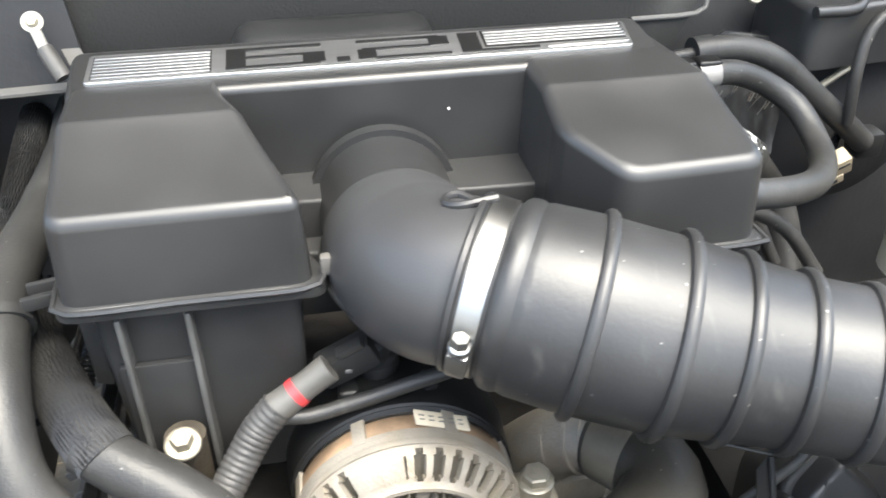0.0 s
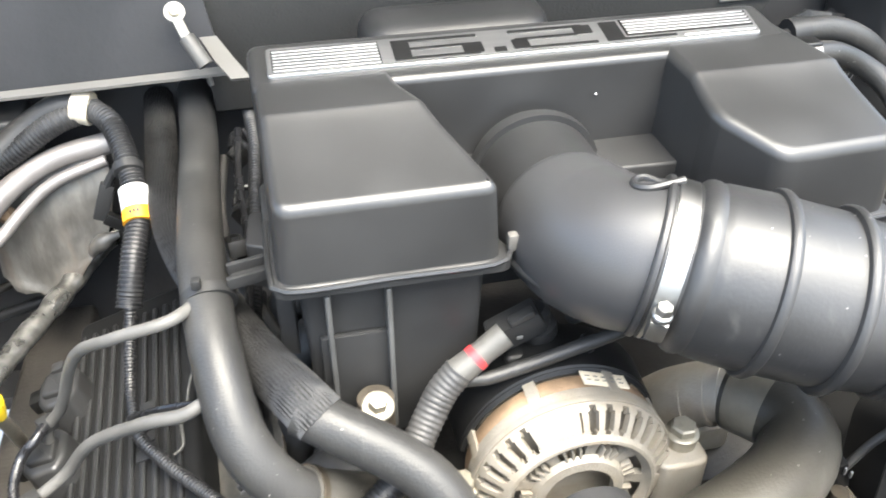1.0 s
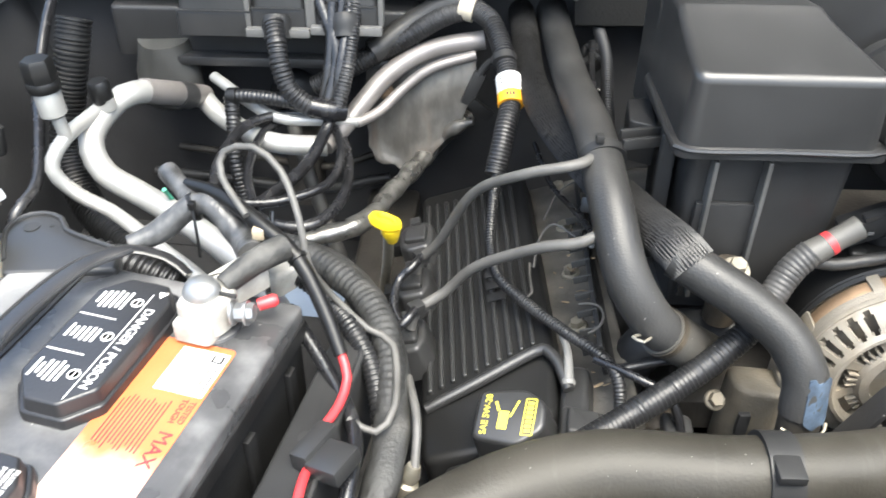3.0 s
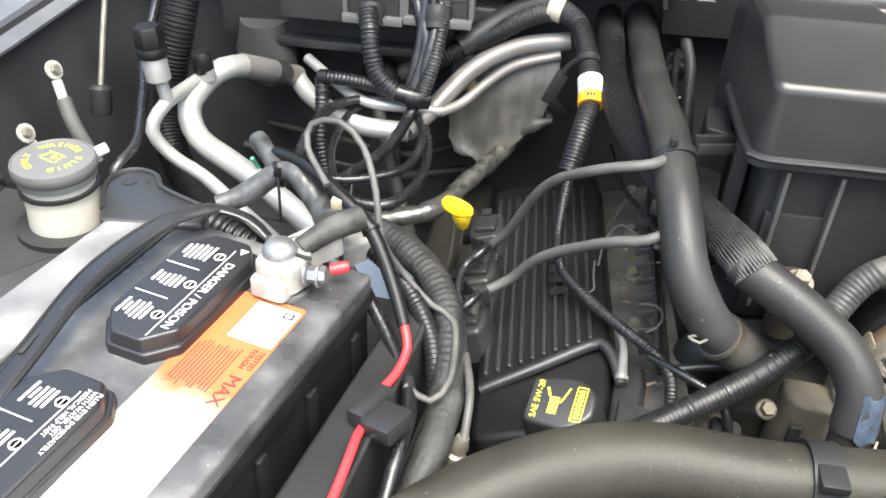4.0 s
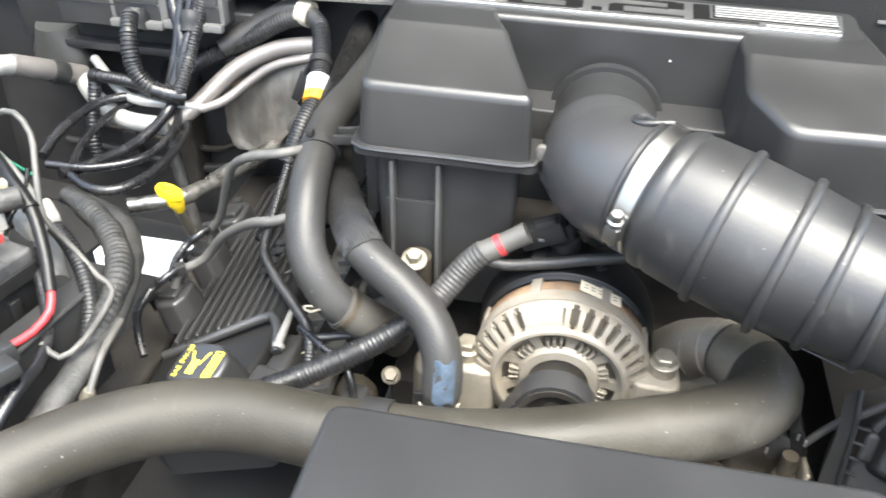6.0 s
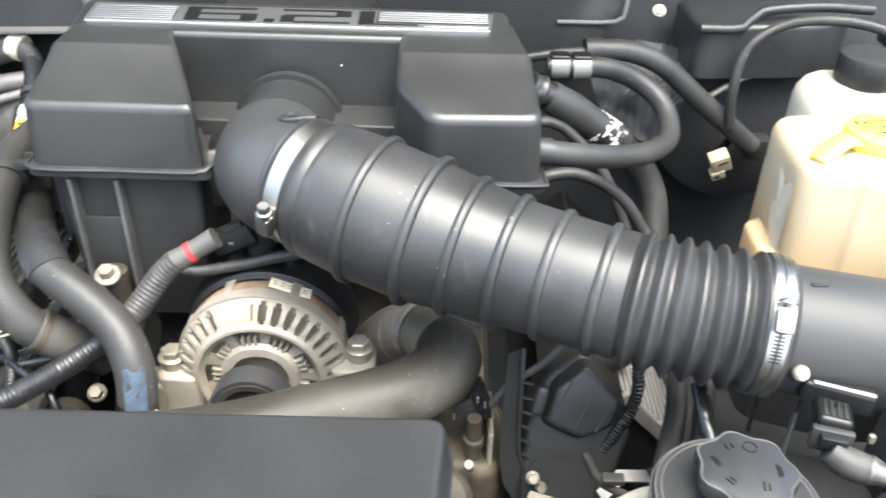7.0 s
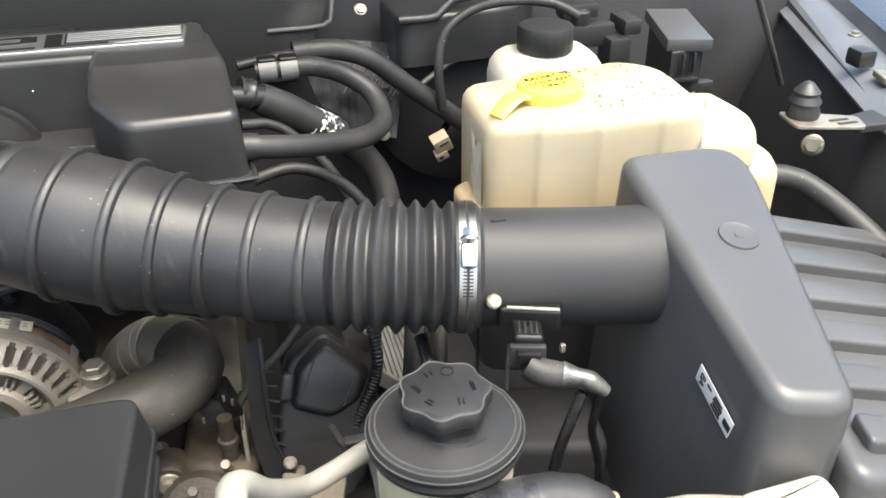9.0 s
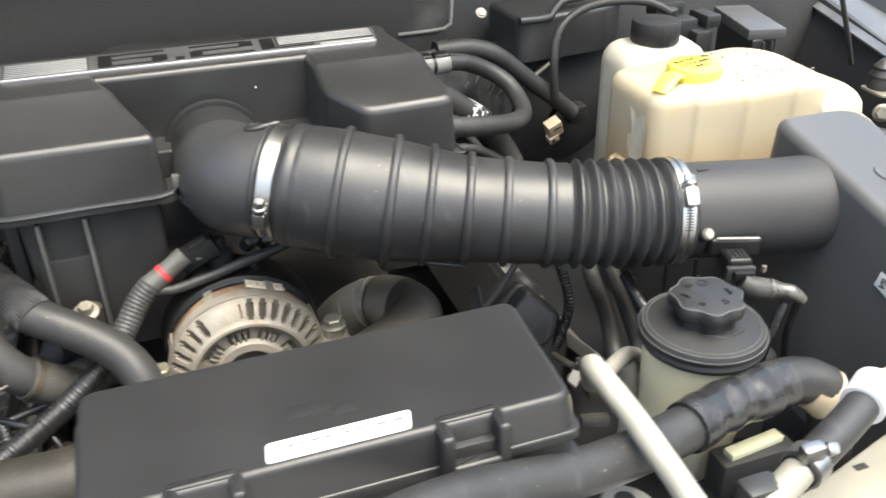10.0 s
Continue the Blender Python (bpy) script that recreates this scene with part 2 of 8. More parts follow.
ALU = mat("aluminium_pipe", (0.36, 0.355, 0.335), 0.46, metal=0.5, var=0.1, scale=30, bump=0.25, fine=500, dust=0.2, dust_col=(0.45, 0.43, 0.38))
LEAD = mat("lead_terminal", (0.33, 0.315, 0.28), 0.6, metal=0.15, var=0.2, scale=70, bump=0.5, fine=260, dust=0.2, dust_col=(0.6, 0.55, 0.45))
SILVER = mat("brushed_silver_trim", (0.36, 0.36, 0.36), 0.36, metal=0.9, var=0.06, bump=0.1, fine=700, stretch=(1, 30, 30))
GLOSS = mat("gloss_black", (0.008, 0.008, 0.008), 0.35, var=0.1, bump=0, spec=0.3)
TANK = mat("milky_tank_plastic", (0.50, 0.475, 0.40), 0.36, var=0.05, scale=9, bump=0.1, fine=500, sss=0.7, dust=0.05, dust_col=(0.6, 0.42, 0.2))
TANK_Y = mat("yellowed_tank_plastic", (0.44, 0.385, 0.275), 0.36, var=0.18, scale=5, bump=0.1, fine=500, sss=0.8, dust=0.14, dust_col=(0.62, 0.40, 0.16))
YELLOW = mat("yellow_plastic", (0.86, 0.74, 0.09), 0.35, var=0.06, bump=0.1, fine=400)
YELLOW_T = mat("yellow_print", (0.75, 0.66, 0.05), 0.5, var=0.1)
RED = mat("red_wire", (0.45, 0.035, 0.04), 0.4, var=0.12)
WHITE = mat("white_label", (0.64, 0.64, 0.62), 0.4, var=0.05, scale=30)
INK = mat("black_print", (0.02, 0.02, 0.02), 0.5)
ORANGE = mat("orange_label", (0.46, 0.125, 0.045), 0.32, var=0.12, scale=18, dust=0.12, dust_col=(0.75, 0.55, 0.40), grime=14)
ORANGE_T = mat("orange_tape", (0.85, 0.38, 0.02), 0.45)
CREAM = mat("cream_tape", (0.60, 0.53, 0.40), 0.6, var=0.1, scale=60, dust=0.2)
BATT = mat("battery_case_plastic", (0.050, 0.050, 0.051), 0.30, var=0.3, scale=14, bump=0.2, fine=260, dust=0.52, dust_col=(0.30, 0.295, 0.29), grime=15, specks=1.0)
# black case plastic, darkened further to hold the shade beside the tray
BATT_S = mat("shaded_battery_side_plastic", (0.010, 0.010, 0.010), 0.5, var=0.3, scale=20, bump=0.2, spec=0.25)
BATT_D = mat("battery_vent_plastic", (0.016, 0.016, 0.017), 0.32, var=0.15, bump=0.15, dust=0.08)
PAINT = mat("dark_metallic_paint", (0.030, 0.034, 0.045), 0.3, metal=0.5, var=0.1, bump=0.05, coat=0.35, dust=0.25)
SHEET = mat("grey_primed_sheet", (0.095, 0.09, 0.082), 0.55, var=0.12, scale=8, bump=0.2, fine=200, dust=0.25)
MESH = mat("insulated_cowl_panel", (0.012, 0.012, 0.0113), 0.75, spec=0.25, var=0.25, scale=5, bump=0.5, fine=350, dust=0.04)
INNER = mat("inner_fender_liner", (0.026, 0.026, 0.027), 0.62, spec=0.25, var=0.3, scale=7, bump=0.3, fine=160)
CONCRETE = mat("pale_concrete", (0.55, 0.54, 0.51), 0.85, var=0.12, scale=2.5, bump=0.3, fine=60)
BLUE = mat("blue_paint_mark", (0.042, 0.062, 0.092), 0.6, var=0.5, dust=0.5, dust_col=(0.05, 0.05, 0.05), grime=60, scale=90)
TAN = mat("tan_connector", (0.36, 0.30, 0.21), 0.55, var=0.15)
BEIGE = mat("pale_painted_pipe", (0.26, 0.25, 0.215), 0.45, var=0.14, scale=30, dust=0.15)
GREEN = mat("green_wire", (0.05, 0.25, 0.16), 0.5)
DULLFOIL = mat("dull_grey_shield", (0.10, 0.094, 0.084), 0.45, metal=0.3, var=0.3, scale=30, bump=0.8, fine=60, dust=0.4, dust_col=(0.12, 0.085, 0.055), grime=26, stretch=(2.0, 2.0, 0.8))
WRAP = mat("glossy_crumpled_tape", (0.024, 0.024, 0.025), 0.26, var=0.6, scale=40, bump=1.0, fine=55, stretch=(1.6, 1.0, 1.0))
SHIELD = mat("dull_black_heat_wrap", (0.022, 0.022, 0.022), 0.42, spec=0.3, var=0.6, scale=40, bump=1.0, fine=50, stretch=(3.0, 0.6, 1.0))
FOAM_PAD = mat("pale_yellow_foam", (0.42, 0.41, 0.28), 0.8, var=0.1)
CAPGREY = mat("grey_cap_plastic", (0.115, 0.113, 0.107), 0.45, var=0.1, bump=0.2, fine=700)
AIRBOX = mat("matte_grey_black_plastic", (0.068, 0.068, 0.069), 0.37, var=0.12, scale=6, bump=0.04, fine=420)
HAZE = mat("dusty_translucent_plastic", (0.042, 0.042, 0.039), 0.5, var=0.25, scale=14, bump=0.2, fine=300, dust=0.3, dust_col=(0.10, 0.10, 0.09), sss=0.15)
BATT_DUST = mat("dusty_battery_ledge", (0.12, 0.12, 0.12), 0.5, var=0.35, scale=22, bump=0.2, fine=300, dust=0.45, dust_col=(0.36, 0.35, 0.335), grime=18)
GREASE = mat("dirty_oily_casting", (0.045, 0.037, 0.027), 0.55, metal=0.25, var=0.4, scale=35, bump=0.7, fine=300, dust=0.4, dust_col=(0.115, 0.088, 0.054), grime=26)
PIPE_D = mat("dull_oxidised_pipe", (0.20, 0.185, 0.175), 0.45, metal=0.4, var=0.15, scale=30, bump=0.2, dust=0.3, dust_col=(0.14, 0.12, 0.10))
JAR = mat("yellowed_reservoir_plastic", (0.56, 0.53, 0.38), 0.36, var=0.08, scale=9, bump=0.1, fine=500, sss=0.7)
GREYINK = mat("faded_grey_print", (0.12, 0.12, 0.12), 0.5)
RIBGREY = mat("scuffed_and_lit_edge_grey", (0.062, 0.062, 0.060), 0.5, var=0.2, scale=30, bump=0.2)
CLOTH_D = mat("dark_dusty_cloth_tape", (0.020, 0.020, 0.019), 0.6, var=0.4, scale=70, bump=0.9, fine=260, dust=0.3, dust_col=(0.085, 0.082, 0.075), grime=30)
STEEL_D = mat("dull_grey_steel", (0.30, 0.30, 0.295), 0.45, metal=0.8, var=0.15, scale=60, bump=0.2, dust=0.2)
CAPTAB = mat("pale_translucent_plastic", (0.38, 0.38, 0.37), 0.35, var=0.08, sss=0.2)
CAST_D = mat("dirty_cast_aluminium", (0.13, 0.115, 0.09), 0.6, metal=0.3, var=0.3, scale=30, bump=0.6, fine=400, dust=0.5, dust_col=(0.10, 0.08, 0.05), grime=30)
FOILTUBE = mat("dull_crinkled_foil", (0.19, 0.185, 0.172), 0.30, metal=0.75, var=0.5, scale=60, bump=1.0, fine=110, dust=0.4, dust_col=(0.07, 0.065, 0.055), grime=40)
STRAND = mat("black_braid_strands", (0.012, 0.0115, 0.011), 0.45, var=0.4, scale=90, bump=0.2, dust=0.2)

RAILPAINT = mat("cream_painted_rail", (0.22, 0.21, 0.175), 0.45, var=0.1, scale=12, bump=0.2, fine=300, dust=0.3, dust_col=(0.22, 0.19, 0.14), grime=20)
CLOTH = mat("dusty_cloth_tape", (0.035, 0.034, 0.031), 0.62, var=0.45, scale=70, bump=0.9, fine=260, dust=0.3, dust_col=(0.13, 0.125, 0.115), grime=30)


def paint_glare(m, y0, y1):
    """Glare put into the print's colour: fades to off-white between two places along the label."""
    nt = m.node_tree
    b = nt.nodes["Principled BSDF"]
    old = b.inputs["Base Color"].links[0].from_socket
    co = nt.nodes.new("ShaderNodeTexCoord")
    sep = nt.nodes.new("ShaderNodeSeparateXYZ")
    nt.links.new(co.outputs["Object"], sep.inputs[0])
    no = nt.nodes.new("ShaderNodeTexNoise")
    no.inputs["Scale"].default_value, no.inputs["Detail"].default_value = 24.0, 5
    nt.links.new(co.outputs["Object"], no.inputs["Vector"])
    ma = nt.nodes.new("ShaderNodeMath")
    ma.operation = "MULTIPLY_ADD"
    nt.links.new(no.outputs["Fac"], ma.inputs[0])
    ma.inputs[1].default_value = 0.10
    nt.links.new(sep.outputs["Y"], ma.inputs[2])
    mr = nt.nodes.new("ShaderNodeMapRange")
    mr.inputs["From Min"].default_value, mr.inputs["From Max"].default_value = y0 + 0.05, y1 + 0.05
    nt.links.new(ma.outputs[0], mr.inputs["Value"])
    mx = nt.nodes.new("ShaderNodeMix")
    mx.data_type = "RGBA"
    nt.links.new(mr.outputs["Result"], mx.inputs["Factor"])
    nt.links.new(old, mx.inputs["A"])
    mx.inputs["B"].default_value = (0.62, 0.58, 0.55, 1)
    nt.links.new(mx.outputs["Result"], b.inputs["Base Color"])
TAPE = mat("crinkled_black_tape", (0.050, 0.050, 0.050), 0.34, var=0.5, scale=60, bump=1.0, fine=140, dust=0.25, dust_col=(0.15, 0.15, 0.145), grime=30, stretch=(1.6, 0.7, 1.0))
PALE_RIB = mat("worn_pale_rib", (0.15, 0.147, 0.14), 0.5, var=0.2, scale=30, bump=0.3, dust=0.2)
DIPYELLOW = mat("deep_yellow_plastic", (0.70, 0.50, 0.015), 0.35, var=0.12, scale=40, bump=0.1, dust=0.1)
STRAW = mat("dry_leaf_litter", (0.17, 0.13, 0.08), 0.8, var=0.4, scale=60)
DUCT = mat("matte_black_duct_plastic", (0.030, 0.030, 0.031), 0.52, var=0.12, scale=8, bump=0.06, fine=900, spec=0.35)
ELBOW = mat("satin_grey_black_elbow", (0.038, 0.038, 0.039), 0.42, var=0.15, scale=9, bump=0.1, fine=800)
SHROUD = mat("black_shroud_plastic", (0.010, 0.010, 0.010), 0.42, var=0.2, bump=0.1, fine=600, spec=0.3)
LINER = mat("dusty_black_fender_liner", (0.036, 0.036, 0.037), 0.55, spec=0.3, var=0.3, scale=7, bump=0.3, fine=160, dust=0.25, dust_col=(0.075, 0.073, 0.068), grime=9)
FLANGE = mat("dusty_sky_lit_flange", (0.115, 0.12, 0.128), 0.40, metal=0.2, var=0.2, scale=14, bump=0.1, fine=300, dust=0.3, dust_col=(0.22, 0.22, 0.215), grime=12)


def coolant_level(m, z0, z1, colour):
    """Amber coolant seen through the tank wall below a soft level line."""
    nt = m.node_tree
    b = nt.nodes["Principled BSDF"]
    old = b.inputs["Base Color"].links[0].from_socket
    co = nt.nodes.new("ShaderNodeTexCoord")
    sep = nt.nodes.new("ShaderNodeSeparateXYZ")
    nt.links.new(co.outputs["Object"], sep.inputs[0])
    mr = nt.nodes.new("ShaderNodeMapRange")
    mr.inputs["From Min"].default_value, mr.inputs["From Max"].default_value = z0, z1
    mr.inputs["To Min"].default_value, mr.inputs["To Max"].default_value = 0.0, 0.75
    nt.links.new(sep.outputs["Z"], mr.inputs["Value"])
    mx = nt.nodes.new("ShaderNodeMix")
    mx.data_type = "RGBA"
    nt.links.new(mr.outputs["Result"], mx.inputs["Factor"])
    nt.links.new(old, mx.inputs["A"])
    mx.inputs["B"].default_value = (*colour, 1)
    nt.links.new(mx.outputs["Result"], b.inputs["Base Color"])


coolant_level(TANK_Y, 0.205, 0.115, (0.48, 0.30, 0.12))

# ---- setting ----


def cut(bm, co, no):
    bmesh.ops.bisect_plane(bm, geom=bm.verts[:] + bm.edges[:] + bm.faces[:], plane_co=co, plane_no=no)


def sheet(rows, thick, bm=None):
    """A bent sheet from a grid of rows of points, with thickness downwards or backwards along thick."""
    bm = bm or bmesh.new()
    t = Vector(thick)
    a = [[bm.verts.new(q) for q in r] for r in rows]
    b = [[bm.verts.new(Vector(q) + t) for q in r] for r in rows]
    n, k = len(rows), len(rows[0])
    for i in range(n - 1):
        for j in range(k - 1):
            bm.faces.new((a[i][j], a[i][j + 1], a[i + 1][j + 1], a[i + 1][j]))
            bm.faces.new((b[i][j], b[i + 1][j], b[i + 1][j + 1], b[i][j + 1]))
    for i in range(n - 1):
        bm.faces.new((a[i][0], a[i + 1][0], b[i + 1][0], b[i][0]))
        bm.faces.new((a[i][-1], b[i][-1], b[i + 1][-1], a[i + 1][-1]))
    for j in range(k - 1):
        bm.faces.new((a[0][j], b[0][j], b[0][j + 1], a[0][j + 1]))
        bm.faces.new((a[-1][j], a[-1][j + 1], b[-1][j + 1], b[-1][j]))
    return bm


# ground
gb = bmesh.new()
bmesh.ops.create_grid(gb, x_segments=4, y_segments=4, size=400)
solo("ground", gb, CONCRETE, "pale sunlit concrete ground under the vehicle", "ground", kind="structure")

# firewall and cowl, closing the bay at the back
fw = bmesh.new()
for x0, x1, z0 in ((-1.0, -0.84, 0.35), (-0.84, -0.50, 0.645), (-0.50, 1.12, 0.35)):
    sheet([[(x0, 0.93, z0), (x1, 0.93, z0)], [(x0, 0.93, 1.06), (x1, 0.93, 1.06)], [(x0, 1.0, 1.24), (x1, 1.0, 1.24)], [(x0, 1.08, 1.26), (x1, 1.08, 1.26)]], (0, 0.02, -0.004), fw)
solo("wall_firewall", fw, INNER, "black insulated firewall closing the back of the engine bay", "firewall", kind="structure")
solo("wall_fender_right", sheet([[(0.90, -0.5, 0.30), (0.90, 0.50, 0.30), (1.05, 0.97, 0.30)], [(0.90, -0.5, 0.95), (0.90, 0.50, 0.95), (1.05, 0.97, 0.95)], [(0.93, -0.5, 1.09), (0.93, 0.50, 1.09), (1.11, 0.97, 1.10)]], (0.012, 0, 0)), LINER,
     "black inner fender liner panel of the engine bay", "inner fender", kind="structure")
solo("wall_fender_left", sheet([[(-0.92, -0.5, 0.70), (-0.92, 0.97, 0.70)], [(-0.90, -0.5, 0.95), (-0.90, 0.97, 0.95)], [(-0.93, -0.5, 1.09), (-0.93, 0.97, 1.10)]], (-0.012, 0, 0)), LINER,
     "black inner fender liner panel beside the battery", "inner fender", kind="structure")
solo("wall_front", sheet([[(-1.0, -0.16, 0.35), (1.0, -0.16, 0.35)], [(-1.0, -0.16, 0.93), (1.0, -0.16, 0.93)], [(-1.0, -0.20, 0.95), (1.0, -0.20, 0.95)]], (0, -0.02, 0)), PLASTIC_D,
     "black radiator support closing the front of the bay", "radiator support", kind="structure")

# body panels
for side, nm in ((1, "right"), (-1, "left")):
    fd = thing("fender", (side * 1.0, 0.28, 0.8), "dark painted front fender with its inner bolt flange", "fender", group="front fenders")
    ys = [-0.5 + 1.55 * k / 31 for k in range(32)]
    def out(x, y, z):
        """The right fender flares outwards behind the wheel arch."""
        return (side * (x + (max(0.0, 0.04 + 0.38 * (y - 0.6)) if side > 0 else 0.0)), y, z)

    # flange paler than the skin: the sky's reflection is in its colour
    part("inner_flange", sheet([[out(0.915, y, 1.085), out(0.955, y, 1.105), out(0.985, y, 1.105), out(0.990, y, 1.124)] for y in ys], (0, 0, -0.003)), FLANGE, fd, "dusty bolt flange paled for its sky reflection")
    part("skin", sheet([[out(0.990, y, 1.125), out(1.04, y, 1.135), out(1.11, y, 1.133), out(1.19, y, 1.105), out(1.24, y, 1.05), out(1.26, y, 0.75)] for y in ys], (0, 0, -0.003)), PAINT, fd)
    for y in (0.10, 0.42, 0.74):
        part("bolt", hexhead(Matrix.Translation(out(0.970, y, 1.105)), 0.006, 0.005, 1.5), ZINC, fd)

# windscreen and cab behind the cowl
solo("wall_cab", sheet([[(-1.0, 1.06, 1.27), (1.0, 1.06, 1.27)], [(-0.98, 1.16, 1.78), (0.98, 1.16, 1.78)], [(-0.80, 1.75, 1.92), (0.80, 1.75, 1.92)], [(-0.75, 3.2, 1.92), (0.75, 3.2, 1.92)]], (0, 0.02, -0.02)), INNER,
     "dark cab front behind the engine bay", "cab", kind="structure")

hood = thing("hood", (0.0, 1.07, 1.27), "open dark painted hood standing up against the windscreen", "hood")
part("skin", sheet([[(-0.80, 1.06, 1.275), (0.0, 1.07, 1.285), (0.80, 1.06, 1.275)], [(-0.80, 0.85, 1.72), (0.0, 0.87, 1.74), (0.80, 0.85, 1.72)], [(-0.76, 0.56, 2.14), (0.0, 0.58, 2.19), (0.76, 0.56, 2.14)]], (0, 0.02, 0.012)), PAINT, hood)
part("liner", sheet([[(-0.70, 1.010, 1.34), (0.70, 1.010, 1.34)], [(-0.70, 0.842, 1.70), (0.70, 0.842, 1.70)], [(-0.66, 0.590, 2.06), (0.66, 0.590, 2.06)]], (0, 0.012, 0.006)), MESH, hood, "black fibre hood liner")

for side, nm in ((1, "right"), (-1, "left")):
    solo("wall_cab_" + nm, sheet([[(side * 1.0, 1.06, 0.45), (side * 1.0, 3.2, 0.45)], [(side * 1.0, 1.06, 1.25), (side * 1.0, 3.2, 1.25)], [(side * 0.80, 1.75, 1.90), (side * 0.76, 3.2, 1.90)]], (0, 0.004, -0.004)), PAINT,
         "dark painted side of the cab", "cab", kind="structure")

# insulated cowl panel behind the air cleaner
cowl = thing("cowl_insulator", (0.08, 0.90, 1.1), "grey sheet insulator with a rolled edge behind the engine cover", "insulator")
part("sheet", sheet([[(-0.255, 0.885, 1.06), (-0.10, 0.890, 1.06), (0.2, 0.895, 1.06), (0.33, 0.897, 1.06)], [(-0.262, 0.888, 1.145), (-0.10, 0.895, 1.15), (0.2, 0.90, 1.15), (0.375, 0.90, 1.145)],
                     [(-0.262, 0.905, 1.178), (-0.10, 0.92, 1.20), (0.2, 0.925, 1.20), (0.385, 0.915, 1.19)], [(-0.20, 0.965, 1.24), (-0.10, 0.97, 1.25), (0.2, 0.97, 1.25), (0.40, 0.96, 1.25)]], (0, 0.006, -0.004)), MESH, cowl)
part("edge_trim", tube([(-0.19, 0.968, 1.245), (-0.235, 0.925, 1.205), (-0.264, 0.905, 1.183), (-0.266, 0.888, 1.150), (-0.256, 0.884, 1.09)], 0.0028, 8, 0.02), SHEET, cowl, "pale rolled metal edge")
part("edge_trim", tube([(0.30, 0.898, 1.128), (0.372, 0.898, 1.130), (0.384, 0.902, 1.145), (0.390, 0.915, 1.18), (0.40, 0.94, 1.215)], 0.0028, 8, 0.02), SHEET, cowl, "pale rolled metal edge")
part("bolt", hexhead(axis_m((0.417, 0.866, 1.155), (0, -0.8, 0.6)), 0.006, 0.004, 1.4), ZINC, cowl)
hump = slab([(-0.105, 0.80), (0.075, 0.80), (0.085, 0.88), (-0.11, 0.88)], 1.02, 1.165, 0.03, 0.022)
solo("engine_rear_shield", hump, PLASTIC_D, "dark plastic shield between engine cover and cowl", "shield")

rail = thing("cowl_rail", (-0.45, 0.85, 1.12), "pale-edged dark steel cowl rail with a worn lower flange", "rail")
part("web", sheet([[(-0.95, 0.90, 1.085), (-0.60, 0.885, 1.10), (-0.240, 0.865, 1.118)], [(-0.95, 0.92, 1.30), (-0.60, 0.93, 1.30), (-0.270, 0.92, 1.29)]], (0, 0.004, 0)), INNER, rail)
part("flange", sheet([[(-0.95, 0.897, 1.086), (-0.60, 0.882, 1.101), (-0.235, 0.862, 1.119)], [(-0.95, 0.890, 1.082), (-0.60, 0.875, 1.097), (-0.235, 0.855, 1.115)]], (0, 0.0, -0.003)), SHEET, rail, "scuffed pale flange edge")
part("tan_strap", sheet([[(-0.258, 0.862, 1.150), (-0.242, 0.862, 1.150)], [(-0.246, 0.838, 1.136), (-0.228, 0.838, 1.137)], [(-0.232, 0.81, 1.128), (-0.214, 0.81, 1.128)]], (0, 0.002, -0.003)), SHEET, rail, "bent tan metal strap")

# splash shields closing the bay below
solo("splash_shield", sheet([[(0.26, -0.2, 0.70), (0.92, -0.2, 0.72)], [(0.26, 0.95, 0.70), (1.06, 0.95, 0.72)]], (0, 0, -0.006)), INNER, "black splash shield under the driver side", "splash shield", group="splash shields", kind="structure")
shl = sheet([[(-0.92, -0.2, 0.74), (-0.22, -0.2, 0.68)], [(-0.92, 0.755, 0.74), (-0.22, 0.755, 0.68)]], (0, 0, -0.006))
sheet([[(-0.92, 0.757, 0.74), (-0.72, 0.757, 0.72)], [(-0.92, 0.880, 0.74), (-0.70, 0.880, 0.72)]], (0, 0, -0.006), shl)
sheet([[(-0.535, 0.790, 0.705), (-0.22, 0.757, 0.68)], [(-0.53, 0.880, 0.705), (-0.22, 0.880, 0.68)]], (0, 0, -0.006), shl)
sheet([[(-0.92, 0.882, 0.74), (-0.22, 0.882, 0.68)], [(-0.92, 0.93, 0.74), (-0.22, 0.93, 0.68)]], (0, 0, -0.006), shl)
solo("splash_shield", shl, INNER, "black splash shield under the battery", "splash shield", group="splash shields", kind="structure")
solo("splash_shield", sheet([[(-0.26, -0.2, 0.62), (0.30, -0.2, 0.62)], [(-0.26, 0.46, 0.62), (0.30, 0.46, 0.62)]], (0, 0, -0.006)), INNER, "black splash shield behind the radiator", "splash shield", group="splash shields", kind="structure")

# engine mass under everything
eng = thing("engine_block", (0.02, 0.68, 0.45), "oily dark engine block and heads below the intake", "engine")
part("block", rbox(0.02, 0.70, 0.65, 0.40, 0.44, 0.42, 0.03), IRON, eng)
part("front_cover", slab([(-0.17, 0.435), (0.21, 0.435), (0.26, 0.48), (-0.22, 0.48)], 0.50, 0.83, 0.02, 0.01), IRON, eng, "oily dark front cover")
part("sump", rbox(0.02, 0.62, 0.40, 0.36, 0.5, 0.14, 0.03), IRON, eng)
